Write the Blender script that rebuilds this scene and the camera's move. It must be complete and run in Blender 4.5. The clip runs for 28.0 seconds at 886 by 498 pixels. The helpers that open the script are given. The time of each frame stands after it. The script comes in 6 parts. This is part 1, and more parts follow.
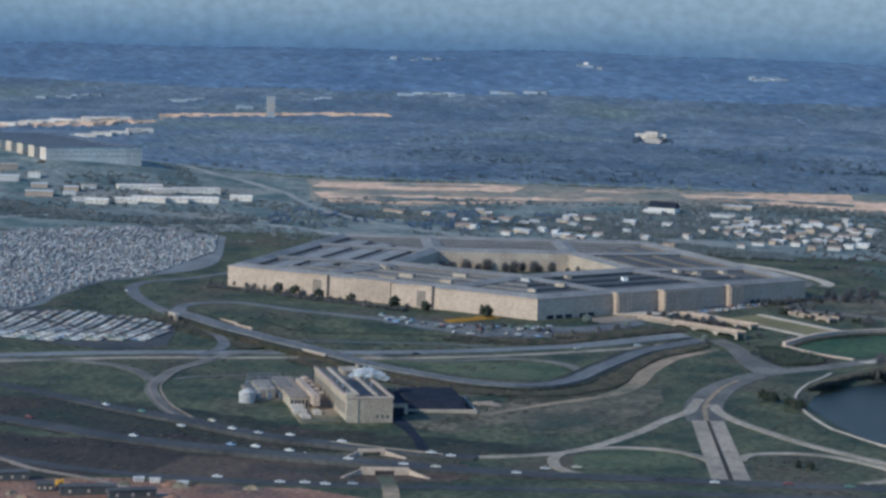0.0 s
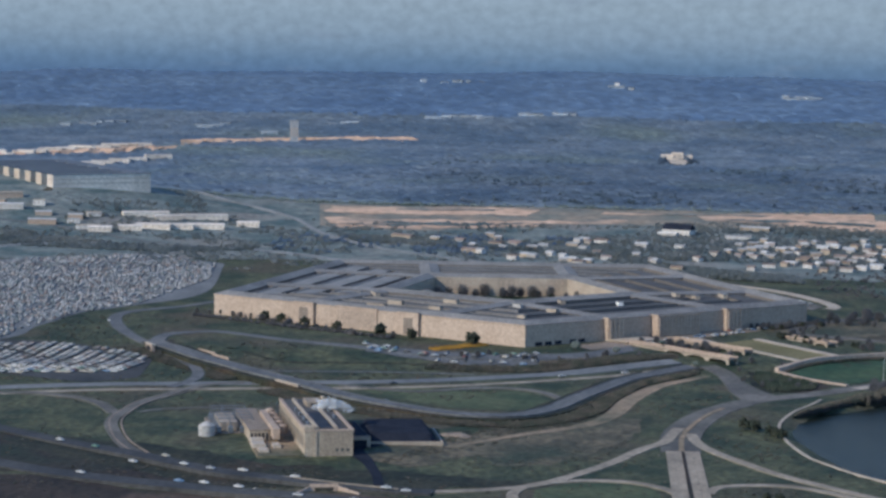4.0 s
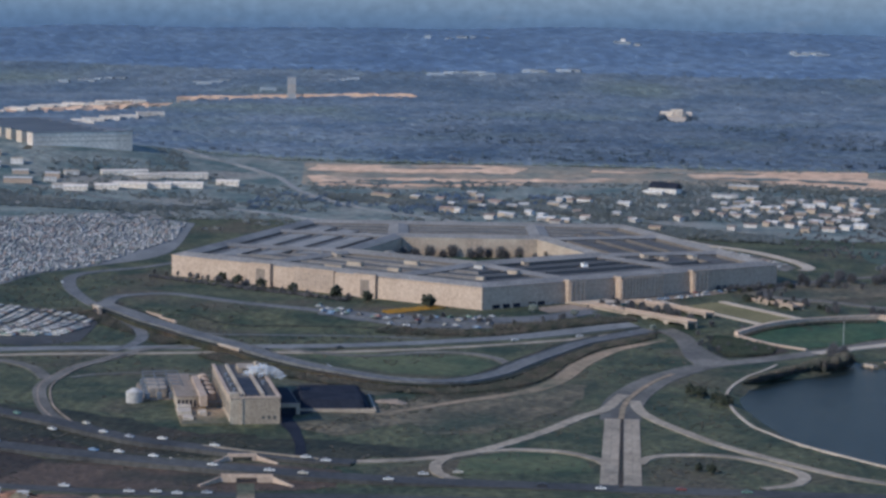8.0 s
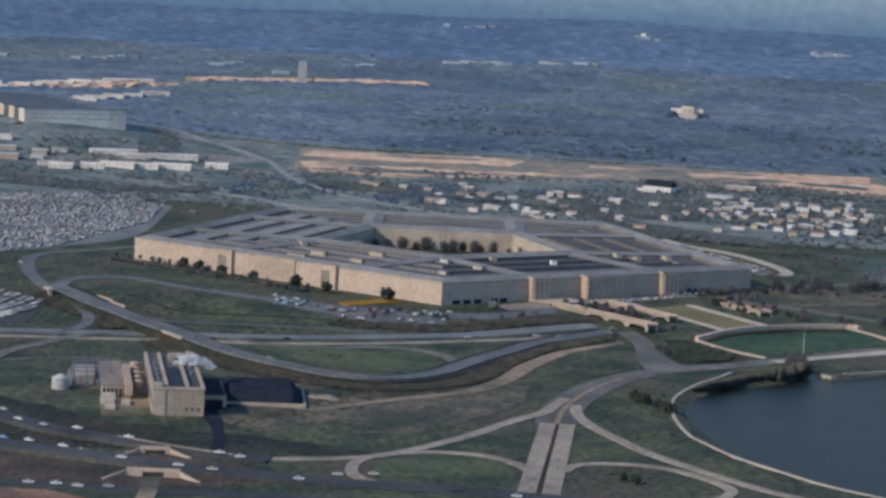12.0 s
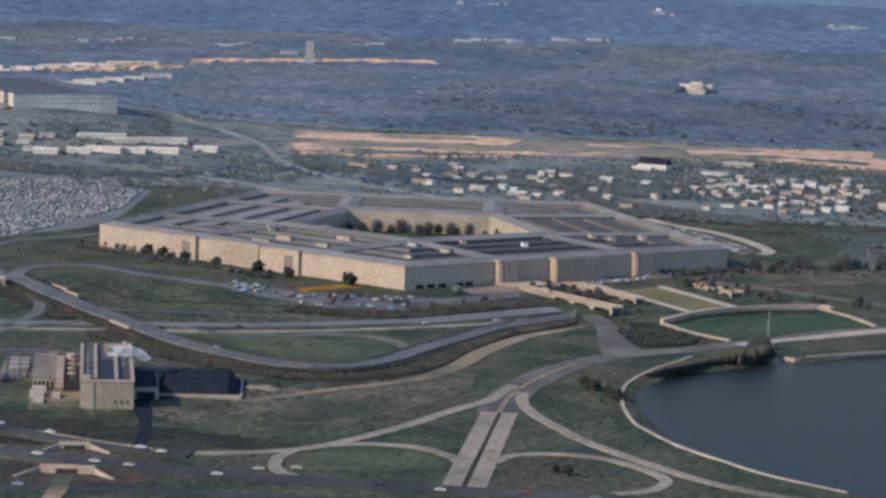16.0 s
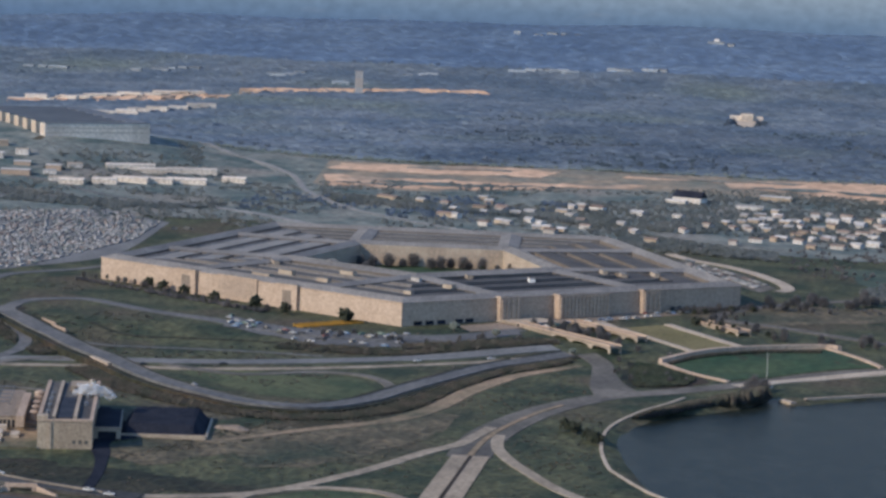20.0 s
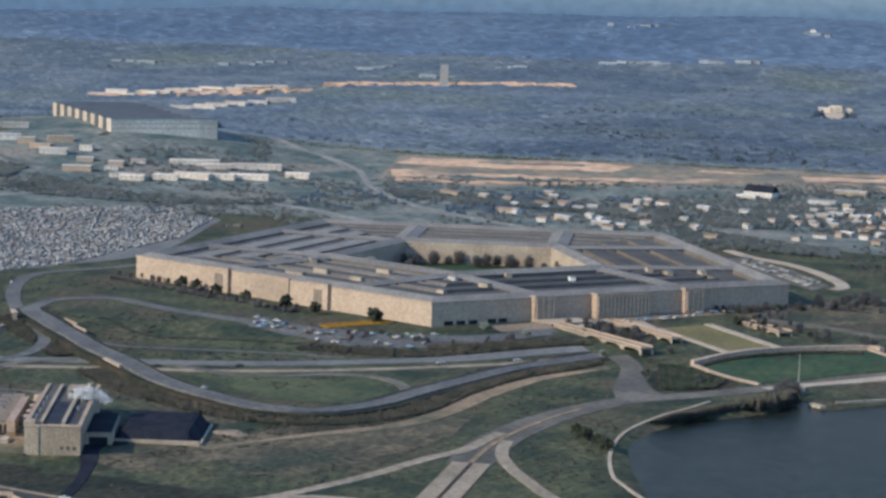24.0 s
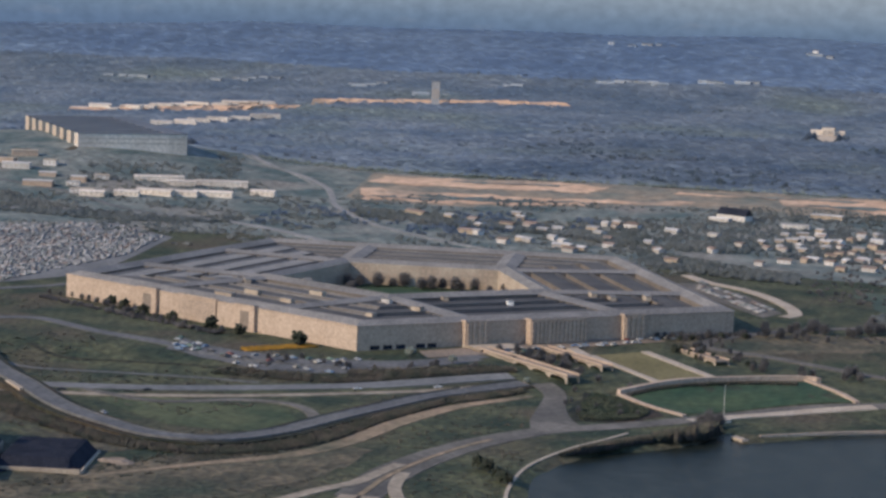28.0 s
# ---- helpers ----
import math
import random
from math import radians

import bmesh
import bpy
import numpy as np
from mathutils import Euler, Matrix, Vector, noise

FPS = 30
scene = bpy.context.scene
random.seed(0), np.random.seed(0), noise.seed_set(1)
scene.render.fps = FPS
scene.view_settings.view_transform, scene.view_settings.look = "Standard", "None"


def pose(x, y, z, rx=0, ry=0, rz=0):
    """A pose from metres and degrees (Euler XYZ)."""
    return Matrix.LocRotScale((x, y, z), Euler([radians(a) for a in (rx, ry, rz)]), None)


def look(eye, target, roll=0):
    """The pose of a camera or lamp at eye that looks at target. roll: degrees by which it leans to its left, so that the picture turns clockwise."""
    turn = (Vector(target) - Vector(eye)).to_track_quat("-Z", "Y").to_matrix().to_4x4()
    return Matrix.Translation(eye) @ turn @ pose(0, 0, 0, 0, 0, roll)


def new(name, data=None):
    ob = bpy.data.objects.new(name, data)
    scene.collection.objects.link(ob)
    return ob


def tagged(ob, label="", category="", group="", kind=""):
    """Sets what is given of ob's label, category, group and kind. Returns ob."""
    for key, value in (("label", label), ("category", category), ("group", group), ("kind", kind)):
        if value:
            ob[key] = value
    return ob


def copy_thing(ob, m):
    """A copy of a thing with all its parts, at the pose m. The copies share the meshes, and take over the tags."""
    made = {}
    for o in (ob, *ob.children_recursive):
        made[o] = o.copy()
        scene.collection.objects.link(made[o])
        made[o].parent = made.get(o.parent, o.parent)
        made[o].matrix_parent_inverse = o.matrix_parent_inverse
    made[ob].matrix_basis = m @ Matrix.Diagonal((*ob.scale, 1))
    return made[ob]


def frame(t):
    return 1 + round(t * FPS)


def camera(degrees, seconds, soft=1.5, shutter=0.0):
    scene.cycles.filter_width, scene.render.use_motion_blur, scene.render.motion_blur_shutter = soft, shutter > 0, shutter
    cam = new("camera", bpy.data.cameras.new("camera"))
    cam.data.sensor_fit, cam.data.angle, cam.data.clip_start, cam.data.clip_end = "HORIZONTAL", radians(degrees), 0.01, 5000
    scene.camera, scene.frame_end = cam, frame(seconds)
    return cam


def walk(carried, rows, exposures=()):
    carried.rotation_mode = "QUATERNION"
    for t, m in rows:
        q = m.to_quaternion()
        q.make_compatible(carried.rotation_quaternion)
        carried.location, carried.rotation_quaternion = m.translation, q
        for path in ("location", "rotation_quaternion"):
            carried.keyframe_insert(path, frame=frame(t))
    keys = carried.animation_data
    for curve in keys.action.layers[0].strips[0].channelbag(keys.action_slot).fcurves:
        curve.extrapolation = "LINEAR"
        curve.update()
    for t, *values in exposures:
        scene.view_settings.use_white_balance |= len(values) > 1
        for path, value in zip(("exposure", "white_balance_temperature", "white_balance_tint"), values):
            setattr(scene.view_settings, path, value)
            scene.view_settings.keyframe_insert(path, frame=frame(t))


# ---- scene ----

# ---------------------------------------------------------------- camera
cam = camera(20.2, 28.0, soft=2.9)
PATH = [
    (0, (2014.4, -27.9, 231.3), (1914.96, -29.28, 221.12), 1.82),
    (0.5, (2008.3, -21.4, 231.0), (1908.74, -22.84, 221.32), 1.63),
    (1, (2002.2, -14.8, 230.8), (1902.72, -16.86, 220.92), 1.68),
    (1.5, (1996.3, -8.3, 230.6), (1896.79, -10.79, 220.88), 1.86),
    (2, (1990.5, -1.8, 230.4), (1890.97, -4.59, 220.85), 1.41),
    (2.5, (1984.8, 4.7, 230.3), (1885.26, 1.92, 220.83), 0.89),
    (4.5, (1962.9, 30.8, 230.0), (1863.50, 26.43, 220.28), 1.28),
    (5, (1957.7, 37.3, 230.0), (1858.35, 32.87, 219.30), 1.43),
    (5.5, (1952.5, 43.8, 230.1), (1853.10, 39.96, 219.88), 1.13),
    (6, (1947.4, 50.3, 230.1), (1848.00, 46.05, 220.03), 1.56),
    (6.5, (1942.4, 56.8, 230.2), (1843.01, 52.03, 219.83), 1.94),
    (7, (1937.4, 63.3, 230.3), (1837.95, 58.98, 220.38), 1.64),
    (7.5, (1932.4, 69.8, 230.4), (1833.08, 65.27, 220.01), 1.01),
    (8, (1927.5, 76.3, 230.6), (1828.28, 71.19, 219.50), 1.07),
    (8.5, (1922.7, 82.8, 230.7), (1823.53, 75.53, 220.00), 1.02),
    (9, (1917.9, 89.3, 230.9), (1818.71, 81.48, 220.58), 1.03),
    (9.5, (1913.1, 95.9, 231.1), (1813.91, 88.42, 220.49), 1.09),
    (10, (1908.3, 102.4, 231.3), (1809.23, 94.61, 220.09), 1.45),
    (10.5, (1903.5, 108.9, 231.5), (1804.47, 101.61, 220.02), 1.92),
    (11, (1898.8, 115.4, 231.7), (1799.80, 107.78, 219.89), 2.03),
    (11.5, (1894.1, 122.0, 231.9), (1795.01, 114.88, 220.12), 2.67),
    (12, (1889.3, 128.5, 232.2), (1790.23, 121.75, 220.56), 2.93),
    (12.5, (1884.6, 135.1, 232.4), (1785.28, 128.80, 222.29), 2.81),
    (13, (1879.8, 141.6, 232.7), (1780.61, 134.97, 221.88), 2.77),
    (13.5, (1875.0, 148.2, 233.0), (1775.88, 141.50, 221.73), 2.72),
    (15.5, (1855.6, 174.5, 234.0), (1756.60, 166.42, 222.41), 1.97),
    (16, (1850.6, 181.2, 234.3), (1751.79, 172.63, 221.69), 2.09),
    (16.5, (1845.6, 187.8, 234.5), (1746.64, 178.57, 223.58), 1.25),
    (17, (1840.5, 194.4, 234.8), (1741.62, 185.09, 223.41), 1.12),
    (17.5, (1835.4, 201.1, 235.0), (1736.41, 191.40, 224.58), 1.40),
    (18, (1830.2, 207.7, 235.3), (1731.23, 198.68, 224.01), 2.44),
    (18.5, (1824.9, 214.4, 235.5), (1725.97, 205.12, 224.22), 2.42),
    (19, (1819.5, 221.1, 235.8), (1720.75, 210.14, 224.65), 1.51),
    (19.5, (1814.1, 227.8, 236.0), (1715.29, 216.45, 225.25), 1.79),
    (20, (1808.5, 234.5, 236.2), (1709.92, 222.40, 224.62), 2.20),
    (20.5, (1802.9, 241.2, 236.4), (1704.35, 228.35, 224.95), 2.79),
    (22.5, (1779.1, 268.3, 237.0), (1680.93, 252.91, 226.04), 1.66),
    (23, (1772.9, 275.1, 237.1), (1674.89, 258.99, 225.42), 1.09),
    (23.5, (1766.5, 282.0, 237.2), (1668.60, 265.41, 225.43), 1.90),
    (24, (1760.0, 288.8, 237.2), (1662.22, 271.70, 225.15), 1.74),
    (24.5, (1753.3, 295.7, 237.3), (1655.79, 276.88, 225.87), 0.95),
    (25, (1746.5, 302.6, 237.3), (1649.15, 282.70, 226.20), 0.05),
    (25.5, (1739.6, 309.5, 237.3), (1642.28, 288.66, 227.19), 0.36),
    (26, (1732.4, 316.5, 237.2), (1634.93, 296.45, 227.50), 0.62),
    (26.5, (1725.1, 323.4, 237.1), (1627.58, 303.66, 227.31), 1.00),
    (27, (1717.6, 330.4, 237.0), (1619.99, 311.24, 227.14), 1.06),
    (27.5, (1710.0, 337.4, 236.9), (1612.35, 318.84, 225.78), 1.73),
    (28, (1702.1, 344.4, 236.7), (1604.52, 325.96, 225.32), 2.31),
]
walk(cam, [(t, look(eye, target, roll)) for t, eye, target, roll in PATH],
     exposures=[(0.0, 0.38, 5080, 0.0), (1.0, 0.23, 4990, 0.8), (2.0, 0.21, 5170, 5.3), (5.0, 0.38, 5380, 5.5), (6.0, 0.27, 5310, 6.5), (7.0, 0.29, 5410, 6.5), (8.0, 0.32, 5350, 8.0), (9.0, 0.38, 5725, 7.5), (10.0, 0.58, 5870, 6.6), (11.0, 0.27, 5620, 6.6), (12.0, 0.31, 5620, 6.8), (13.0, 0.32, 5756, 8.0), (16.0, 0.47, 5856, 9.0), (17.0, 0.47, 5950, 9.0), (18.0, 0.47, 6104, 9.1), (19.0, 0.56, 5919, 9.2), (20.0, 0.41, 5863, 9.3), (23.0, 0.46, 5877, 3.5), (24.0, 0.60, 5861, 3.8), (25.0, 0.43, 5846, 9.7), (26.0, 0.31, 5955, 9.3), (27.0, 0.35, 5960, 11.0), (28.0, 0.40, 6180, 11.5)])

# ---------------------------------------------------------------- sky and sun
SUN_AZ, SUN_EL = 143.0, 29.0
world = bpy.data.worlds.new("sky")
scene.world = world
world.use_nodes = True
wn = world.node_tree.nodes
sky = wn.new("ShaderNodeTexSky")
sky.sky_type = "NISHITA"
sky.sun_disc = False
sky.sun_elevation = radians(SUN_EL)
sky.sun_rotation = radians(SUN_AZ)
sky.air_density, sky.dust_density, sky.ozone_density = 1.0, 0.3, 4.0
wn["Background"].inputs["Strength"].default_value = 0.15
world.node_tree.links.new(sky.outputs["Color"], wn["Background"].inputs["Color"])
sun = new("sun", bpy.data.lights.new("sun", "SUN"))
sun.data.energy, sun.data.angle, sun.data.color = 3.1, radians(0.6), (1.0, 0.80, 0.56)
sun_way = Vector((math.sin(radians(SUN_AZ)) * math.cos(radians(SUN_EL)),
                  math.cos(radians(SUN_AZ)) * math.cos(radians(SUN_EL)), math.sin(radians(SUN_EL))))
sun.matrix_world = look(sun_way * 500, (0, 0, 0))

# ---------------------------------------------------------------- materials


def mat(name, a, b=None, scale=0.2, fine=1.5, rough=0.85, bump=0.3, metal=0.0, detail=4.0, c=None, vary=0.0, spec=0.25, per_island=0.0, speckle=0.28):
    """Two colours mixed by a broad noise, broken up by a fine one; c: a third colour in patches."""
    m = bpy.data.materials.new(name)
    m.use_nodes = True
    n, l = m.node_tree.nodes, m.node_tree.links
    bsdf = n["Principled BSDF"]
    bsdf.inputs["Roughness"].default_value = rough
    bsdf.inputs["Metallic"].default_value = metal
    bsdf.inputs["Specular IOR Level"].default_value = spec
    b = b or tuple(0.7 * v for v in a)
    geo = n.new("ShaderNodeNewGeometry")
    broad = n.new("ShaderNodeTexNoise")
    broad.inputs["Scale"].default_value, broad.inputs["Detail"].default_value = scale, detail
    grain = n.new("ShaderNodeTexNoise")
    grain.inputs["Scale"].default_value, grain.inputs["Detail"].default_value = fine, 3.0
    for t in (broad, grain):
        l.new(geo.outputs["Position"], t.inputs["Vector"])
    ramp = n.new("ShaderNodeValToRGB")
    ramp.color_ramp.elements[0].position, ramp.color_ramp.elements[1].position = 0.36, 0.64
    ramp.color_ramp.elements[0].color, ramp.color_ramp.elements[1].color = (*a, 1), (*b, 1)
    l.new(broad.outputs["Fac"], ramp.inputs["Fac"])
    out = ramp.outputs["Color"]
    if c:
        third = n.new("ShaderNodeTexNoise")
        third.inputs["Scale"].default_value, third.inputs["Detail"].default_value = scale * 0.37, 5.0
        l.new(geo.outputs["Position"], third.inputs["Vector"])
        cut = n.new("ShaderNodeMapRange")
        cut.inputs["From Min"].default_value, cut.inputs["From Max"].default_value = 0.52, 0.66
        l.new(third.outputs["Fac"], cut.inputs["Value"])
        mix = n.new("ShaderNodeMix")
        mix.data_type = "RGBA"
        l.new(cut.outputs["Result"], mix.inputs["Factor"])
        l.new(out, mix.inputs["A"])
        mix.inputs["B"].default_value = (*c, 1)
        out = mix.outputs["Result"]
    hsv = n.new("ShaderNodeHueSaturation")
    l.new(out, hsv.inputs["Color"])
    val = n.new("ShaderNodeMapRange")
    val.inputs["To Min"].default_value, val.inputs["To Max"].default_value = 1 - speckle, 1 + speckle
    val.inputs["From Min"].default_value, val.inputs["From Max"].default_value = 0.25, 0.75
    l.new(grain.outputs["Fac"], val.inputs["Value"])
    amount = val.outputs["Result"]
    if vary or per_island:
        info = n.new("ShaderNodeObjectInfo")
        spread = n.new("ShaderNodeMapRange")
        k = vary or per_island
        spread.inputs["To Min"].default_value, spread.inputs["To Max"].default_value = 1 - k, 1 + k
        l.new(info.outputs["Random"] if vary else geo.outputs["Random Per Island"], spread.inputs["Value"])
        mul = n.new("ShaderNodeMath")
        mul.operation = "MULTIPLY"
        l.new(amount, mul.inputs[0])
        l.new(spread.outputs["Result"], mul.inputs[1])
        amount = mul.outputs["Value"]
    l.new(amount, hsv.inputs["Value"])
    l.new(hsv.outputs["Color"], bsdf.inputs["Base Color"])
    if bump:
        bp = n.new("ShaderNodeBump")
        bp.inputs["Strength"].default_value, bp.inputs["Distance"].default_value = bump, 0.4 / fine
        l.new(grain.outputs["Fac"], bp.inputs["Height"])
        l.new(bp.outputs["Normal"], bsdf.inputs["Normal"])
    return m


GRASS = mat("grass", (0.025, 0.037, 0.021), (0.083, 0.084, 0.043), 0.030, 0.20, c=(0.080, 0.065, 0.041), bump=0.9, detail=10.0, speckle=0.6)
LAWN = mat("mown_lawn", (0.026, 0.056, 0.028), (0.052, 0.076, 0.036), 0.03, 0.2, bump=0.4, detail=8.0, speckle=0.35)
VERGE = mat("verge_grass", (0.044, 0.062, 0.030), (0.098, 0.104, 0.050), 0.03, 0.2, bump=0.5, detail=9.0, speckle=0.4)
MEADOW = mat("meadow_grass", (0.040, 0.064, 0.050), (0.082, 0.100, 0.070), 0.03, 0.2, bump=0.5, detail=9.0, speckle=0.4)
DRYLAWN = mat("dry_lawn", (0.14, 0.118, 0.048), (0.18, 0.150, 0.066), 0.03, 0.3, bump=0.4, speckle=0.35)
BROWN = mat("bare_field", (0.025, 0.019, 0.014), (0.047, 0.033, 0.023), 0.03, 0.2, c=(0.024, 0.030, 0.019), bump=0.8, detail=10.0, speckle=0.45)
OLIVE = mat("rough_pasture", (0.014, 0.018, 0.011), (0.039, 0.036, 0.021), 0.035, 0.2, c=(0.050, 0.035, 0.023), bump=0.8, detail=10.0, speckle=0.6)
TANGRASS = mat("dry_tan_grass", (0.066, 0.060, 0.038), (0.150, 0.120, 0.076), 0.035, 0.2, c=(0.042, 0.050, 0.031), bump=0.8, detail=10.0, speckle=0.6)
LOTPALE = mat("bleached_asphalt", (0.135, 0.134, 0.130), (0.190, 0.187, 0.178), 0.03, 0.3, bump=0.15, c=(0.120, 0.125, 0.125), detail=8.0, speckle=0.3)
ROADGREY = mat("grey_road", (0.092, 0.092, 0.093), (0.132, 0.129, 0.124), 0.04, 0.3, bump=0.15, c=(0.152, 0.145, 0.134), detail=8.0, speckle=0.35)
EARTH = mat("orange_earth", (0.52, 0.335, 0.215), (0.64, 0.43, 0.285), 0.02, 0.1, c=(0.24, 0.205, 0.160), bump=0.5, detail=9.0, speckle=0.35)
REDSOIL = mat("red_soil", (0.062, 0.043, 0.031), (0.105, 0.070, 0.047), 0.04, 0.3, c=(0.034, 0.032, 0.021), bump=0.8, detail=9.0, speckle=0.45)
RUBBLE = mat("red_earth", (0.17, 0.088, 0.055), (0.27, 0.150, 0.095), 0.05, 0.4, c=(0.075, 0.055, 0.045), bump=0.8, detail=8.0, speckle=0.45)
ASPHALT = mat("asphalt", (0.036, 0.036, 0.037), (0.060, 0.058, 0.056), 0.03, 0.3, bump=0.15, c=(0.078, 0.074, 0.068), detail=8.0, speckle=0.35)
OLDASPH = mat("pale_asphalt", (0.105, 0.095, 0.080), (0.165, 0.148, 0.124), 0.04, 0.3, bump=0.15, c=(0.088, 0.080, 0.070), detail=8.0, speckle=0.35)
CONCRETE = mat("concrete_road", (0.245, 0.20, 0.145), (0.325, 0.268, 0.200), 0.05, 0.3, bump=0.15, c=(0.175, 0.148, 0.112), detail=8.0, speckle=0.35)
SLAB = mat("concrete_slab", (0.27, 0.218, 0.158), (0.335, 0.272, 0.200), 0.05, 0.4, bump=0.15, vary=0.10, c=(0.21, 0.175, 0.130), detail=7.0)
PALEPATH = mat("pale_gravel", (0.36, 0.295, 0.225), (0.44, 0.365, 0.28), 0.05, 0.5, bump=0.3)
DIRT = mat("dirt_track", (0.31, 0.220, 0.140), (0.20, 0.155, 0.098), 0.035, 0.3, bump=0.5, c=(0.085, 0.085, 0.052), detail=8.0, speckle=0.4)
LIME = mat("limestone", (0.37, 0.279, 0.208), (0.43, 0.328, 0.248), 0.05, 0.6, bump=0.2, c=(0.335, 0.252, 0.190), detail=8.0)
LIMED = mat("weathered_limestone", (0.31, 0.25, 0.19), (0.40, 0.33, 0.25), 0.06, 0.8, bump=0.2)
SLATE = mat("grey_slate", (0.178, 0.167, 0.154), (0.230, 0.214, 0.195), 0.05, 0.5, bump=0.3, c=(0.157, 0.148, 0.137), detail=7.0, speckle=0.32)
TAR = mat("dark_tar_roof", (0.062, 0.059, 0.058), (0.092, 0.087, 0.082), 0.04, 0.6, bump=0.3, c=(0.105, 0.098, 0.091))
PALEROOF = mat("pale_roof_gravel", (0.20, 0.19, 0.175), (0.26, 0.245, 0.225), 0.05, 0.5, bump=0.2)
GLASS = mat("dark_window", (0.03, 0.034, 0.04), (0.05, 0.055, 0.06), 0.4, 2.0, rough=0.4, bump=0, spec=0.4)
# paving darkened to deepen the shade between the rings
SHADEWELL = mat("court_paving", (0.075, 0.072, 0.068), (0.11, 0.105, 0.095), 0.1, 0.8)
# blinds brightened in colour to cancel the shade of the window recesses
BLIND = mat("window_blinds", (0.42, 0.325, 0.245), (0.37, 0.285, 0.215), 0.4, 2.0, rough=0.5, bump=0)
CREAM = mat("cream_paint", (0.50, 0.465, 0.425), (0.60, 0.56, 0.51), 0.03, 0.4, bump=0.1, c=(0.41, 0.385, 0.355), vary=0.25)
BRICK = mat("tan_brick", (0.32, 0.255, 0.185), (0.40, 0.325, 0.24), 0.08, 0.8, bump=0.2, c=(0.27, 0.215, 0.16))
STONE = mat("pale_stone", (0.43, 0.355, 0.275), (0.50, 0.42, 0.33), 0.04, 0.4, bump=0.1, c=(0.37, 0.31, 0.245))
# far house walls paled and blued for haze
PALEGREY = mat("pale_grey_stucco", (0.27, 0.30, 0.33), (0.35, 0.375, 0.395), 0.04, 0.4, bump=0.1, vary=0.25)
WHITE = mat("white_paint", (0.80, 0.76, 0.70), (0.72, 0.68, 0.62), 0.1, 0.8, bump=0.1)
TRACKSTONE = mat("worn_gravel", (0.20, 0.16, 0.12), (0.27, 0.21, 0.16), 0.04, 0.4, bump=0.5)
METAL = mat("grey_steel", (0.15, 0.165, 0.185), (0.20, 0.21, 0.225), 0.2, 1.2, rough=0.5, metal=0.5, bump=0.1)
COAL = mat("coal", (0.017, 0.020, 0.030), (0.028, 0.031, 0.043), 0.08, 0.8, rough=0.9, bump=0.8, spec=0.05)
SOOTY = mat("sooty_glazing", (0.026, 0.030, 0.042), (0.046, 0.050, 0.062), 0.1, 0.7, rough=0.7, bump=0.1, spec=0.1)
STEAM = mat("steam", (0.88, 0.88, 0.88), (0.80, 0.81, 0.83), 0.05, 0.3, rough=1.0, bump=0.3, spec=0.0)
STEAM.node_tree.nodes["Principled BSDF"].inputs["Alpha"].default_value = 0.15
YELLOW = mat("forsythia", (0.26, 0.145, 0.022), (0.20, 0.12, 0.025), 0.2, 0.8, bump=0.0)
SHRUB = mat("dark_shrub", (0.035, 0.041, 0.035), (0.064, 0.058, 0.052), 0.1, 0.6, bump=0.0, per_island=0.2)
EVERGREEN = mat("evergreen_foliage", (0.013, 0.018, 0.013), (0.026, 0.029, 0.021), 0.2, 0.8, bump=0.0, per_island=0.25)
TWIGS = mat("bare_twigs", (0.056, 0.056, 0.058), (0.090, 0.085, 0.081), 0.03, 0.5, bump=0.0, per_island=0.2)
SCRUBGREEN = mat("green_scrub", (0.030, 0.042, 0.029), (0.058, 0.062, 0.043), 0.06, 0.5, bump=0.0, per_island=0.2)
BUDS = mat("spring_leaves", (0.150, 0.180, 0.165), (0.190, 0.208, 0.180), 0.04, 0.5, bump=0.0, per_island=0.2)
# the blue-grey of aerial haze is mixed into these wood colours
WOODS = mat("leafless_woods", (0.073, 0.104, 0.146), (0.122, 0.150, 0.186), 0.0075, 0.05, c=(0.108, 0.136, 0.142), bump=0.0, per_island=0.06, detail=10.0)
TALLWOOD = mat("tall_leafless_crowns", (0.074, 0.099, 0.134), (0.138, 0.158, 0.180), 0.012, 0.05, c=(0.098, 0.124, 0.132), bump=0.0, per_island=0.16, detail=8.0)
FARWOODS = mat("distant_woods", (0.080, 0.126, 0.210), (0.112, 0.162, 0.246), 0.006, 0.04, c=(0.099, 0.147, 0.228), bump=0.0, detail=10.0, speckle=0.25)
BAYDARK = mat("dark_bay_glazing", (0.17, 0.135, 0.108), (0.22, 0.175, 0.138), 0.3, 1.5, rough=0.5, bump=0.1)
# limestone darkened to put the light wells' shade into their walls
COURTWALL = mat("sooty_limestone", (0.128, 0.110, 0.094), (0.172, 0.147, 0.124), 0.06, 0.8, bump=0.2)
# far roofs, tree belts and fields carry pale blue haze in their colour
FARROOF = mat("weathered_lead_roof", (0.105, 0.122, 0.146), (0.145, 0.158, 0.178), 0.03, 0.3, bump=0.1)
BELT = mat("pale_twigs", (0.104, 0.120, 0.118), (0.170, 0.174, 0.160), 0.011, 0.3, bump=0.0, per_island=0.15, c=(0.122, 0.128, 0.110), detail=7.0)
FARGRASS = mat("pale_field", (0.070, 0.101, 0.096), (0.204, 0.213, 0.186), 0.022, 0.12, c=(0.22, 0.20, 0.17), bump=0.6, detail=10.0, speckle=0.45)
DRYSLOPE = mat("dry_slope", (0.17, 0.165, 0.135), (0.30, 0.235, 0.165), 0.025, 0.12, c=(0.13, 0.150, 0.125), bump=0.4, detail=9.0, speckle=0.4)
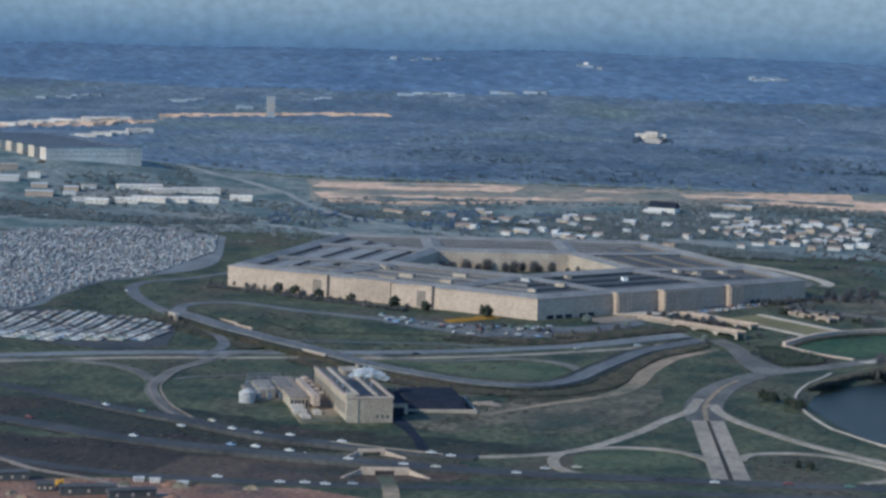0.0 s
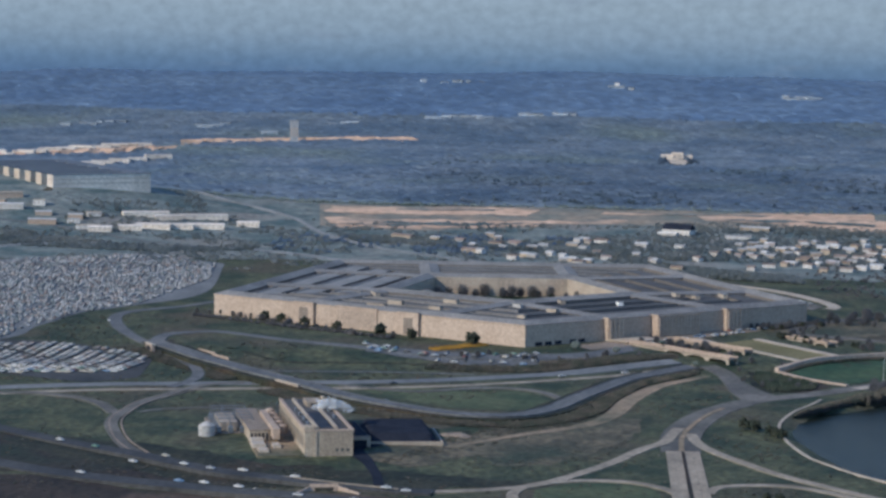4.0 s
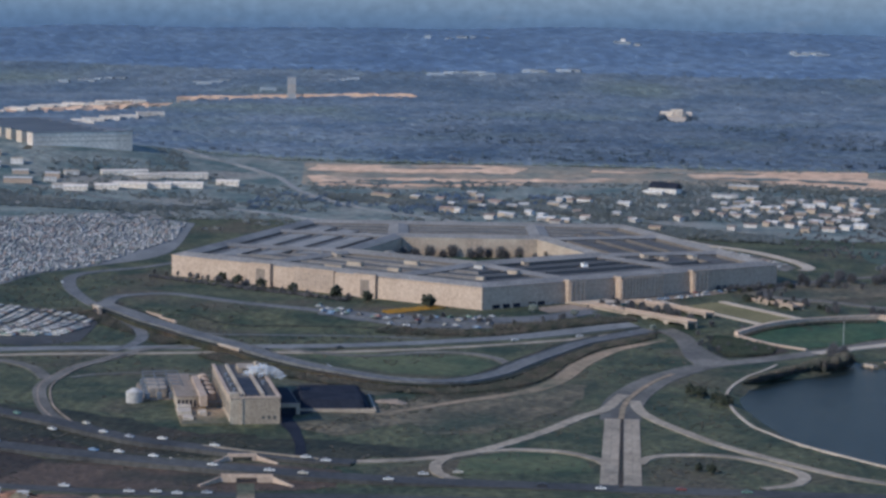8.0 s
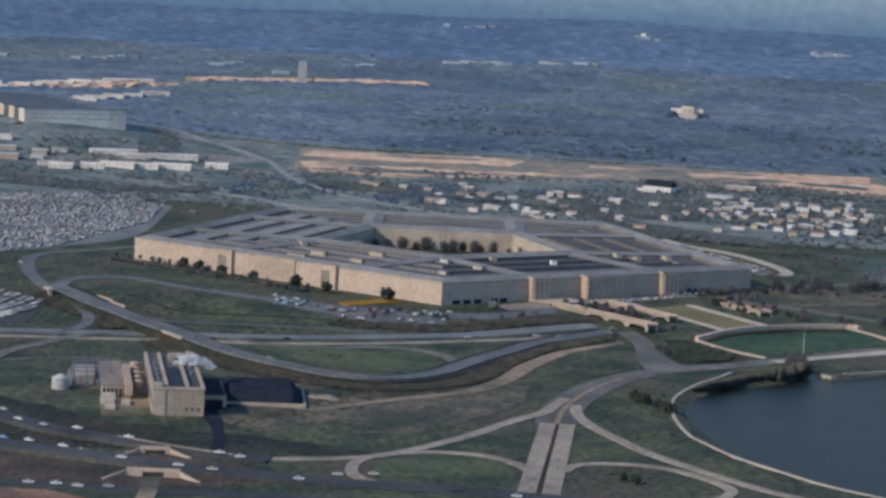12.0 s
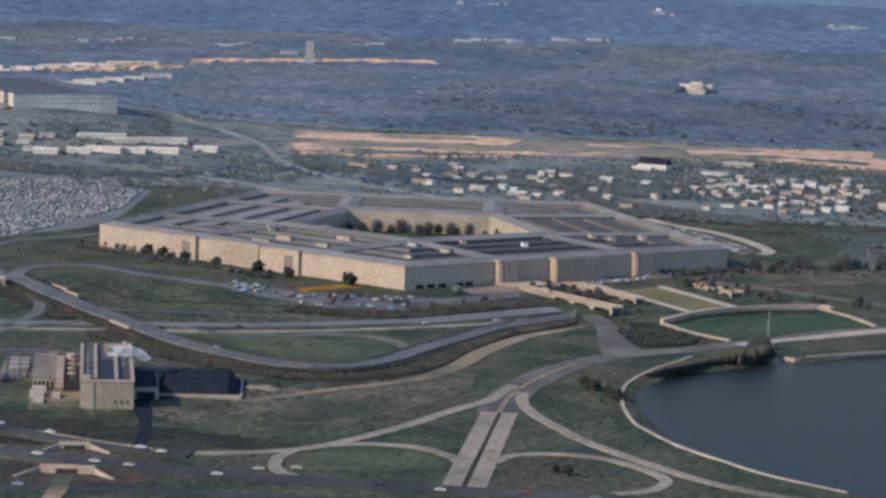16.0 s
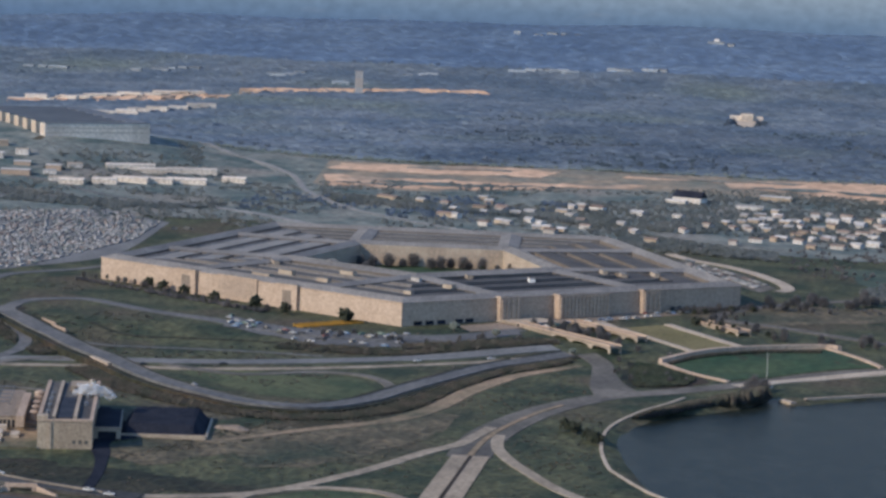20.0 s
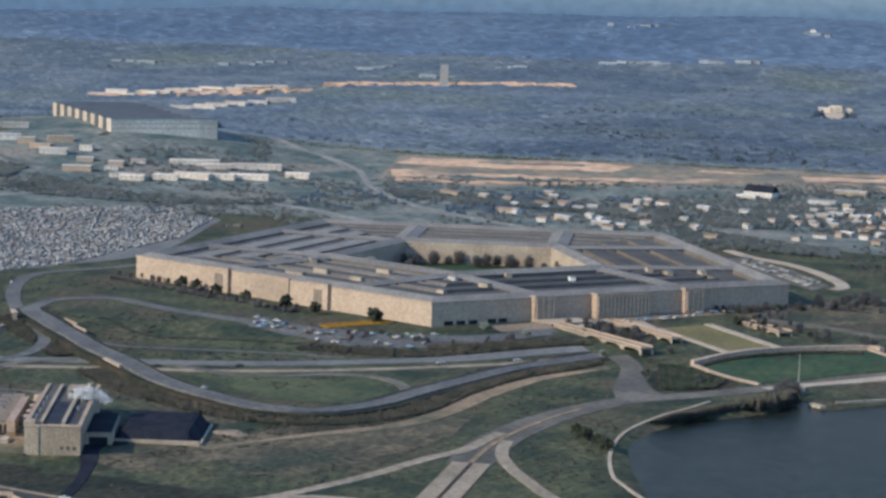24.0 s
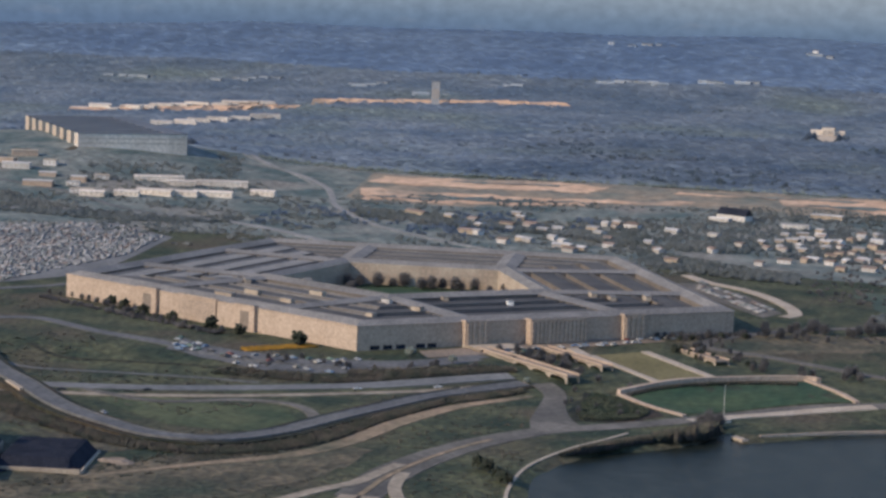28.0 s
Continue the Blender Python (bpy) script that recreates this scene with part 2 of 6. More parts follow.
# the haze blue of the woods again, in darker tones
DARKERWOODS = mat("darker_leafless_woods", (0.058, 0.084, 0.120), (0.098, 0.122, 0.152), 0.0075, 0.05, c=(0.084, 0.108, 0.116), bump=0.0, detail=10.0)
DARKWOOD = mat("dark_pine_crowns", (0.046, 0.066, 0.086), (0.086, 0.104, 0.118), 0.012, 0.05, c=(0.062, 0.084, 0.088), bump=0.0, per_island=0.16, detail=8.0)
# far roads paled and greyed for haze
FARROAD = mat("pale_far_road", (0.205, 0.200, 0.190), (0.285, 0.272, 0.250), 0.03, 0.2, bump=0.15, c=(0.165, 0.170, 0.165), detail=8.0, speckle=0.4)
# white walls with the warmth of sunlight put into their colour
WARMWHITE = mat("sunlit_whitewash", (0.62, 0.53, 0.44), (0.70, 0.61, 0.51), 0.03, 0.4, bump=0.1, c=(0.53, 0.46, 0.39), vary=0.15)
COTTAGE = mat("weathered_white_boards", (0.36, 0.345, 0.325), (0.47, 0.445, 0.415), 0.05, 0.4, bump=0.1, vary=0.35)
PALETOWER = mat("pale_tower_concrete", (0.27, 0.265, 0.265), (0.33, 0.32, 0.315), 0.05, 0.4, bump=0.1)
BARK = mat("bark", (0.09, 0.075, 0.06), (0.12, 0.10, 0.085), 0.5, 2.0, bump=0.8)
ROOFRED = mat("brown_roof", (0.20, 0.14, 0.11), (0.27, 0.20, 0.16), 0.1, 0.8, vary=0.35)


def soften(m, up):
    """Leafless crowns scatter light: their facets shade more like the crown as a whole."""
    n, l = m.node_tree.nodes, m.node_tree.links
    geo, lift, unit = n.new("ShaderNodeNewGeometry"), n.new("ShaderNodeVectorMath"), n.new("ShaderNodeVectorMath")
    lift.operation, unit.operation = "MULTIPLY_ADD", "NORMALIZE"
    l.new(geo.outputs["Normal"], lift.inputs[0])
    lift.inputs[1].default_value = (1 - up, 1 - up, 1 - up)
    lift.inputs[2].default_value = (0, 0, up)
    l.new(lift.outputs["Vector"], unit.inputs[0])
    l.new(unit.outputs["Vector"], n["Principled BSDF"].inputs["Normal"])
    # light that passes between the twigs
    flip, through_light, both = n.new("ShaderNodeVectorMath"), n.new("ShaderNodeBsdfTranslucent"), n.new("ShaderNodeAddShader")
    flip.operation = "SCALE"
    flip.inputs["Scale"].default_value = -1.0
    l.new(unit.outputs["Vector"], flip.inputs[0])
    l.new(flip.outputs["Vector"], through_light.inputs["Normal"])
    l.new(n["Hue/Saturation/Value"].outputs["Color"], through_light.inputs["Color"])
    l.new(n["Principled BSDF"].outputs["BSDF"], both.inputs[0])
    l.new(through_light.outputs["BSDF"], both.inputs[1])
    l.new(both.outputs["Shader"], n["Material Output"].inputs["Surface"])


for _mat, _up in ((WOODS, 0.74), (TALLWOOD, 0.74), (DARKERWOODS, 0.74), (DARKWOOD, 0.74), (FARWOODS, 0.74), (BELT, 0.76), (EVERGREEN, 0.35), (SCRUBGREEN, 0.55), (BUDS, 0.72), (TWIGS, 0.55), (SHRUB, 0.4), (YELLOW, 0.5)):
    soften(_mat, _up)
CARPAINTS = [mat("car_paint_" + n, c, tuple(0.92 * v for v in c), 0.3, 1.0, rough=0.6, bump=0, spec=0.3) for n, c in
             (("white", (0.60, 0.58, 0.54)), ("cream", (0.50, 0.45, 0.36)), ("blue", (0.16, 0.26, 0.40)),
              ("green", (0.13, 0.22, 0.17)), ("black", (0.03, 0.03, 0.035)), ("red", (0.20, 0.06, 0.05)), ("grey", (0.33, 0.34, 0.36)))]
RUBBER = mat("tyre_rubber", (0.02, 0.02, 0.02), (0.03, 0.03, 0.03), 1.0, 3.0, bump=0)

WATER = bpy.data.materials.new("lagoon_water")
WATER.use_nodes = True
_n, _l = WATER.node_tree.nodes, WATER.node_tree.links
_b = _n["Principled BSDF"]
_b.inputs["Roughness"].default_value = 0.24
_b.inputs["Specular IOR Level"].default_value = 0.045
_w = _n.new("ShaderNodeTexNoise")
_w.inputs["Scale"].default_value, _w.inputs["Detail"].default_value = 0.35, 6.0
_g = _n.new("ShaderNodeNewGeometry")
_l.new(_g.outputs["Position"], _w.inputs["Vector"])
_d = _n.new("ShaderNodeTexNoise")
_d.inputs["Scale"].default_value, _d.inputs["Detail"].default_value = 0.11, 9.0
_l.new(_g.outputs["Position"], _d.inputs["Vector"])
_y = _n.new("ShaderNodeValToRGB")
_y.color_ramp.elements[0].position, _y.color_ramp.elements[1].position = 0.35, 0.68
_y.color_ramp.elements[0].color, _y.color_ramp.elements[1].color = (0.009, 0.014, 0.012, 1), (0.026, 0.031, 0.026, 1)
_l.new(_d.outputs["Fac"], _y.inputs["Fac"])
_l.new(_y.outputs["Color"], _b.inputs["Base Color"])
_p = _n.new("ShaderNodeBump")
_p.inputs["Strength"].default_value, _p.inputs["Distance"].default_value = 0.8, 0.7
_l.new(_w.outputs["Fac"], _p.inputs["Height"])
_l.new(_p.outputs["Normal"], _b.inputs["Normal"])

# distance backdrop: aerial haze painted as a glowing gradient by height
HAZE = bpy.data.materials.new("far_haze")
HAZE.use_nodes = True
_n, _l = HAZE.node_tree.nodes, HAZE.node_tree.links
_n.remove(_n["Principled BSDF"])
_e = _n.new("ShaderNodeEmission")
_g = _n.new("ShaderNodeNewGeometry")
_s = _n.new("ShaderNodeSeparateXYZ")
_l.new(_g.outputs["Position"], _s.inputs["Vector"])
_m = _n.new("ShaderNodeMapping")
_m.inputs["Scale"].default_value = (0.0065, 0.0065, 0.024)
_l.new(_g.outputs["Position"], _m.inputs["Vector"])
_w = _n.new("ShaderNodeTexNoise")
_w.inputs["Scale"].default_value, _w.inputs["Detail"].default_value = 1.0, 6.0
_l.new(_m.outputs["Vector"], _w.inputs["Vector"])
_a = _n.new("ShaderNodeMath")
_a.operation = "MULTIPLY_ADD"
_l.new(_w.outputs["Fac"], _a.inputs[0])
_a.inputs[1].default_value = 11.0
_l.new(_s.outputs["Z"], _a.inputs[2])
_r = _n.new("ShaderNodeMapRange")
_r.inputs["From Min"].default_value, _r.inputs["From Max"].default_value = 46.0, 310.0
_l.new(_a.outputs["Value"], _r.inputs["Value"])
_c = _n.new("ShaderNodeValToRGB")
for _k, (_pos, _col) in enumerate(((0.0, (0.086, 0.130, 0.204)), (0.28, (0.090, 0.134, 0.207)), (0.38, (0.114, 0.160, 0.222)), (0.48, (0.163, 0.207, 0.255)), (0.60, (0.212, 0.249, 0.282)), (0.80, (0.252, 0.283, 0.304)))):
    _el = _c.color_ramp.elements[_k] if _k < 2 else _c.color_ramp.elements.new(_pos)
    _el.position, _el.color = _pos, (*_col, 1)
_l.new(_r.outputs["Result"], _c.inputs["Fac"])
_f = _n.new("ShaderNodeTexNoise")
_f.inputs["Scale"].default_value, _f.inputs["Detail"].default_value = 0.03, 9.0
_v = _n.new("ShaderNodeMapping")
_v.inputs["Scale"].default_value = (1.4, 1.4, 2.0)
_l.new(_g.outputs["Position"], _v.inputs["Vector"])
_l.new(_v.outputs["Vector"], _f.inputs["Vector"])
_k2 = _n.new("ShaderNodeMapRange")
_k2.inputs["From Min"].default_value, _k2.inputs["From Max"].default_value = 0.3, 0.7
_k2.inputs["To Min"].default_value, _k2.inputs["To Max"].default_value = 0.90, 1.10
_l.new(_f.outputs["Fac"], _k2.inputs["Value"])
_l.new(_k2.outputs["Result"], _e.inputs["Strength"])
_q = _n.new("ShaderNodeMapping")
_q.inputs["Scale"].default_value = (0.009, 0.009, 0.036)
_l.new(_g.outputs["Position"], _q.inputs["Vector"])
_t = _n.new("ShaderNodeTexNoise")
_t.inputs["Scale"].default_value, _t.inputs["Detail"].default_value = 1.0, 7.0
_l.new(_q.outputs["Vector"], _t.inputs["Vector"])
_u = _n.new("ShaderNodeMapRange")
_u.inputs["From Min"].default_value, _u.inputs["From Max"].default_value, _u.inputs["To Max"].default_value = 0.60, 0.74, 0.22
_l.new(_t.outputs["Fac"], _u.inputs["Value"])
_x = _n.new("ShaderNodeMix")
_x.data_type = "RGBA"
_l.new(_u.outputs["Result"], _x.inputs["Factor"])
_l.new(_c.outputs["Color"], _x.inputs["A"])
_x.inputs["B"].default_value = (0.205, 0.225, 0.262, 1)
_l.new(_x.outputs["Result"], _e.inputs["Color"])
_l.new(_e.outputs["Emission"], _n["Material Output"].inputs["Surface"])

# ---------------------------------------------------------------- helpers


def ease(a, b, x):
    t = np.clip((x - a) / (b - a), 0, 1)
    return t * t * (3 - 2 * t)


def spline(pts, step=6.0, closed=False):
    """A smooth line through the given points, sampled about every step metres."""
    p = np.array(pts, float)
    n = len(p)
    out = []
    for i in range(n if closed else n - 1):
        if closed:
            a, b, c, d = p[(i - 1) % n], p[i], p[(i + 1) % n], p[(i + 2) % n]
        else:
            b, c = p[i], p[i + 1]
            a = p[i - 1] if i else 2 * b - c
            d = p[i + 2] if i + 2 < n else 2 * c - b
        k = max(2, int(np.linalg.norm(c - b) / step))
        for s in np.arange(k) / k:
            out.append(0.5 * (2 * b + (c - a) * s + (2 * a - 5 * b + 4 * c - d) * s * s + (3 * b - a - 3 * c + d) * s ** 3))
    if not closed:
        out.append(p[-1])
    return np.array(out)


LAGOON = spline([(411, 263), (384, 256), (414, 245), (448, 222), (468, 197), (520, 177), (560, 175), (611, 183), (669, 198),
                 (703, 220), (730, 245), (790, 330), (800, 480), (600, 560), (330, 520), (330, 400), (349, 337), (391, 288)], 8.0, True)


def inside_lagoon(x, y):
    """Signed distance to the lagoon's outline, positive on the water."""
    x, y = np.asarray(x, float), np.asarray(y, float)
    q = np.stack([x, y], -1)[..., None, :]
    a, b = LAGOON, np.roll(LAGOON, -1, 0)
    e, w = b - a, q - a
    t = np.clip((w * e).sum(-1) / (e * e).sum(-1), 0, 1)
    d = np.sqrt((((w - e * t[..., None]) ** 2).sum(-1)).min(-1))
    c1, c2, c3 = q[..., 1] >= a[:, 1], q[..., 1] < b[:, 1], e[:, 0] * w[..., 1] > e[:, 1] * w[..., 0]
    flips = (c1 & c2 & c3) | (~c1 & ~c2 & ~c3)
    return np.where(flips.sum(-1) % 2 == 1, d, -d)


def gz(x, y):
    """The height of the ground."""
    x, y = np.asarray(x, float), np.asarray(y, float)
    z = -5.0 * ease(265, 335, x)
    z = z + 0.018 * np.maximum(0, -600 - x) * ease(-600, -900, x)
    z = z + np.minimum(36 * np.exp(-((x + 840) ** 2 + (y + 590) ** 2) / (2 * 150.0 ** 2)), 29.0)
    z = z + (82.0 + 3.0 * np.sin(y * 0.0042 + 0.6) + 2.0 * np.sin(y * 0.013)) * ease(-2120, -2900, x)
    z = z + 2.7 * np.exp(-((x - 612) ** 2 + (y + 98) ** 2) / (2 * 55.0 ** 2))
    return z


def mesh(name, verts, faces, material, smooth=False):
    me = bpy.data.meshes.new(name)
    me.from_pydata([tuple(map(float, v)) for v in verts], [], [tuple(map(int, f)) for f in faces])
    me.materials.append(material)
    if smooth:
        me.polygons.foreach_set("use_smooth", [True] * len(me.polygons))
    me.update()
    return me


def fast_mesh(name, verts, tris, material):
    """A big triangle mesh straight from arrays."""
    me = bpy.data.meshes.new(name)
    verts, tris = np.asarray(verts, np.float32), np.asarray(tris, np.int32)
    me.vertices.add(len(verts))
    me.vertices.foreach_set("co", verts.ravel())
    me.loops.add(tris.size)
    me.loops.foreach_set("vertex_index", tris.ravel())
    me.polygons.add(len(tris))
    me.polygons.foreach_set("loop_start", np.arange(0, tris.size, 3, dtype=np.int32))
    me.polygons.foreach_set("loop_total", np.full(len(tris), 3, np.int32))
    me.materials.append(material)
    me.update(calc_edges=True)
    me.validate()
    return me


def piece(name, data, parent=None, label="", at=None):
    """Links mesh data as one object under a thing or a part."""
    ob = new(name, data)
    if parent is not None:
        ob.parent = parent
    if at is not None:
        ob.matrix_basis = at
    if label:
        ob["label"] = label
    return ob


def part(name, bm, material, parent, label=""):
    me = bpy.data.meshes.new(name)
    bmesh.ops.recalc_face_normals(bm, faces=bm.faces)
    bm.to_mesh(me)
    bm.free()
    me.materials.append(material)
    return piece(name, me, parent, label)


def thing(name, m, label, category, group="", kind=""):
    ob = new(name)
    ob.matrix_basis = m
    return tagged(ob, label, category, group, kind)


def box(bm, x0, y0, z0, x1, y1, z1, bevel=0.0):
    v = [bm.verts.new(c) for c in ((x0, y0, z0), (x1, y0, z0), (x1, y1, z0), (x0, y1, z0), (x0, y0, z1), (x1, y0, z1), (x1, y1, z1), (x0, y1, z1))]
    f = [bm.faces.new([v[i] for i in q]) for q in ((3, 2, 1, 0), (4, 5, 6, 7), (0, 1, 5, 4), (1, 2, 6, 5), (2, 3, 7, 6), (3, 0, 4, 7))]
    if bevel:
        bmesh.ops.bevel(bm, geom=list({e for q in f for e in q.edges}), offset=bevel, segments=1, affect="EDGES")
    return bm


def boxed(*a, **k):
    return box(bmesh.new(), *a, **k)


def tube(bm, a, b, r0, r1=None, seg=8, cap=True):
    r1 = r0 if r1 is None else r1
    a, b = Vector(a), Vector(b)
    q = (b - a).to_track_quat("Z", "Y")
    ra = [bm.verts.new(a + q @ Vector((r0 * math.cos(t), r0 * math.sin(t), 0))) for t in (2 * math.pi * i / seg for i in range(seg))]
    rb = [bm.verts.new(b + q @ Vector((r1 * math.cos(t), r1 * math.sin(t), 0))) for t in (2 * math.pi * i / seg for i in range(seg))]
    for i in range(seg):
        bm.faces.new((ra[i], ra[(i + 1) % seg], rb[(i + 1) % seg], rb[i]))
    if cap:
        bm.faces.new(rb)
        bm.faces.new(ra[::-1])
    return bm


ROADS = []


def ribbon(name, pts, width, material, lift=0.3, skirt=0.5, step=6.0, closed=False, label="", category="road", kind="structure", raised=None):
    """A road or path of the given width that lies on the ground with a kerb-high edge; raised: extra heights along it."""
    c = spline(pts, step, closed)
    d = np.roll(c, -1, 0) - np.roll(c, 1, 0)
    if not closed:
        d[0], d[-1] = c[1] - c[0], c[-1] - c[-2]
    d /= np.linalg.norm(d, axis=1)[:, None]
    side = np.stack([-d[:, 1], d[:, 0]], 1)
    n = len(c)
    up = np.interp(np.linspace(0, 1, n), np.linspace(0, 1, len(raised)), raised) if raised else np.zeros(n)
    verts, faces = [], []
    half = np.broadcast_to(np.asarray(width, float), (n,)) / 2 if np.ndim(width) == 0 else np.interp(np.linspace(0, 1, n), np.linspace(0, 1, len(width)), width) / 2
    for k, f in enumerate((-1, -1, -0.5, 0, 0.5, 1, 1)):
        p = c + side * (half * f)[:, None]
        z = gz(p[:, 0], p[:, 1]) + up + (lift if 0 < k < 6 else -skirt)
        if 0 < k < 6:
            mid = gz(c[:, 0], c[:, 1]) + up + lift
            z = np.maximum(z, mid - 0.3)
        verts.append(np.column_stack([p, z]))
    for k in range(6):
        for i in range(n if closed else n - 1):
            j = (i + 1) % n
            faces.append((k * n + i, k * n + j, (k + 1) * n + j, (k + 1) * n + i))
    ROADS.append((c, float(np.max(width)) / 2, gz(c[:, 0], c[:, 1]) + up + lift))
    ob = new(name, mesh(name, np.concatenate(verts), [f[::-1] for f in faces], material))
    return tagged(ob, label, category, "", kind)


def off_road(p, margin=2.0):
    """Which of the spots lie clear of every road so far."""
    p = np.asarray(p, float)
    ok = np.ones(len(p), bool)
    for c, half, _ in ROADS:
        near_x = (p[:, 0] > c[:, 0].min() - 30) & (p[:, 0] < c[:, 0].max() + 30) & (p[:, 1] > c[:, 1].min() - 30) & (p[:, 1] < c[:, 1].max() + 30)
        for i in np.nonzero(near_x & ok)[0]:
            ok[i] = ((c - p[i]) ** 2).sum(1).min() > (half + margin + 1.0) ** 2
    return ok


def road_top(x, y):
    """The height of the road surface at a spot, or of the ground."""
    top = float(gz(x, y)) + 0.25
    for c, half, z in ROADS:
        d = np.hypot(c[:, 0] - x, c[:, 1] - y)
        i = int(d.argmin())
        if d[i] < half + 3:
            top = max(top, float(z[i]))
    return top


def patch(name, edge_a, edge_b, material, lift=0.2, step=14.0, label="", category="ground", wobble=0.0, kind="structure", lift_b=None):
    """Ground between two lines; lift_b: the height over the ground along the second line, where it differs."""
    a, b = spline(edge_a, step), spline(edge_b, step)
    n = max(len(a), len(b))
    t = np.linspace(0, 1, n)
    a = np.column_stack([np.interp(t, np.linspace(0, 1, len(a)), a[:, k]) for k in (0, 1)])
    b = np.column_stack([np.interp(t, np.linspace(0, 1, len(b)), b[:, k]) for k in (0, 1)])
    if wobble:
        rs = np.random.RandomState(len(name) + n)
        a, b = a + rs.normal(0, wobble, a.shape), b + rs.normal(0, wobble, b.shape)
    m = max(2, int(np.linalg.norm(a - b, axis=1).max() / (step * 1.5)) + 1)
    rows = [a + (b - a) * s for s in np.linspace(0, 1, m)]
    tilt = np.linspace(lift, lift if lift_b is None else lift_b, m)
    verts = np.concatenate([np.column_stack([r, gz(r[:, 0], r[:, 1]) + u]) for r, u in zip(rows, tilt)])
    faces = [(k * n + i, k * n + i + 1, (k + 1) * n + i + 1, (k + 1) * n + i) for k in range(m - 1) for i in range(n - 1)]
    area = (a[-1] - a[0])[0] * (b[0] - a[0])[1] - (a[-1] - a[0])[1] * (b[0] - a[0])[0]
    if area < 0:
        faces = [f[::-1] for f in faces]
    return tagged(new(name, mesh(name, verts, faces, material)), label, category, "", kind)


# ---------------------------------------------------------------- ground, water, distance
gx = np.concatenate([[-9000, -6000, -4200], np.arange(-3400, -1000, 60), np.arange(-1000, 260, 20), np.arange(260, 860, 8), np.arange(860, 1400, 30), [1600, 2000, 2600, 3600, 6000, 9000]]).astype(float)
gy = np.concatenate([[-9000, -6000, -3500, -2400, -1800], np.arange(-1400, -440, 40), np.arange(-440, 120, 16), np.arange(120, 600, 8), np.arange(600, 1400, 40), [1400, 1800, 2400, 3500, 6000, 9000]]).astype(float)
GX, GY = np.meshgrid(gx, gy, indexing="ij")
near = (GX > 240) & (GX < 900) & (GY > 60) & (GY < 640)
dip = np.full(GX.shape, -99.0)
dip[near] = inside_lagoon(GX[near], GY[near])
GZ = gz(GX, GY) - 4.0 * ease(-7, 7, dip) - 0.0
NG = len(gy)
ii, jj = np.meshgrid(np.arange(len(gx) - 1), np.arange(NG - 1), indexing="ij")
q0 = (ii * NG + jj).ravel()
tris = np.concatenate([np.stack([q0, q0 + NG, q0 + NG + 1], 1), np.stack([q0, q0 + NG + 1, q0 + 1], 1)])
ground = new("ground", fast_mesh("ground", np.stack([GX.ravel(), GY.ravel(), GZ.ravel()], 1), tris, GRASS))
tagged(ground, "rolling grassy ground with worn brown patches", "ground", "", "structure")
wl = spline([(380, 240), (520, 160), (700, 190), (900, 330), (840, 600), (320, 600), (290, 420)], 20.0, True)
tagged(new("water", mesh("water", [(x, y, -6.9) for x, y in wl], [tuple(range(len(wl)))], WATER)), "dark blue-grey calm lagoon water", "water", "", "structure")
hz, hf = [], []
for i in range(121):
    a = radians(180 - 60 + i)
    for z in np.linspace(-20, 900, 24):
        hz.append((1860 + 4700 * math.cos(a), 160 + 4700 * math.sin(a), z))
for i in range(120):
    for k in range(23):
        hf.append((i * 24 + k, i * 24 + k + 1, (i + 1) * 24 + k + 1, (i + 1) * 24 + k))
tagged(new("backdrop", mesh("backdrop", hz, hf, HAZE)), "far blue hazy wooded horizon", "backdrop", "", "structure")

# ---------------------------------------------------------------- fields and bare earth
patch("bare_field", [(940, -420), (830, -200), (812, -110), (812, -60)], [(700, -420), (735, -240), (775, -140), (783, -70)], BROWN, 0.12, label="rough brown field beside the highway", category="field", wobble=3)
patch("embankment", [(764, -170), (766, -110), (768, -70), (772, -30)], [(826, -175), (832, -110), (828, -60), (812, -25)], REDSOIL, 0.14, label="reddish-brown soil round the highway underpass", category="ground", wobble=3)
patch("building_site", [(1000, -300), (900, -190), (880, -60)], [(860, -330), (840, -215), (850, -110)], RUBBLE, 0.25, label="reddish bare earth of a building site", category="building site", wobble=3)
patch("earthworks", [(-901, -225), (-930, -120), (-952, -34), (-925, 20)], [(-840, -225), (-850, -120), (-862, -40), (-870, 20)], EARTH, 0.6, label="orange bare earth of a road cutting", category="earthworks", wobble=7)
patch("earthworks", [(-790, -210), (-795, -100), (-805, 0), (-828, 60), (-838, 124)], [(-700, -205), (-715, -100), (-752, 0), (-792, 60), (-806, 120)], EARTH, 0.6, label="orange bare earth of a road cutting", category="earthworks", wobble=7)
patch("earthworks", [(-925, 95), (-925, 160), (-935, 226), (-950, 300), (-975, 420)], [(-890, 100), (-905, 160), (-905, 226), (-880, 300), (-900, 420)], EARTH, 0.6, label="orange bare earth of a road cutting", category="earthworks", wobble=6)
patch("earthworks", [(-905, 215), (-900, 300), (-880, 380), (-900, 520)], [(-850, 215), (-838, 290), (-794, 380), (-780, 520)], EARTH, 0.7, label="orange bare earth of a road cutting", category="earthworks", wobble=6)
patch("grass_strip", [(-905, -140), (-915, -70), (-922, -20)], [(-893, -140), (-901, -70), (-914, -20)], FARGRASS, 0.95, label="thin strip of grass across bare earth", category="grass", wobble=5)
patch("grass_strip", [(-765, -150), (-772, -60), (-788, 30)], [(-748, -150), (-757, -60), (-780, 30)], FARGRASS, 0.95, label="thin strip of grass across bare earth", category="grass", wobble=6)
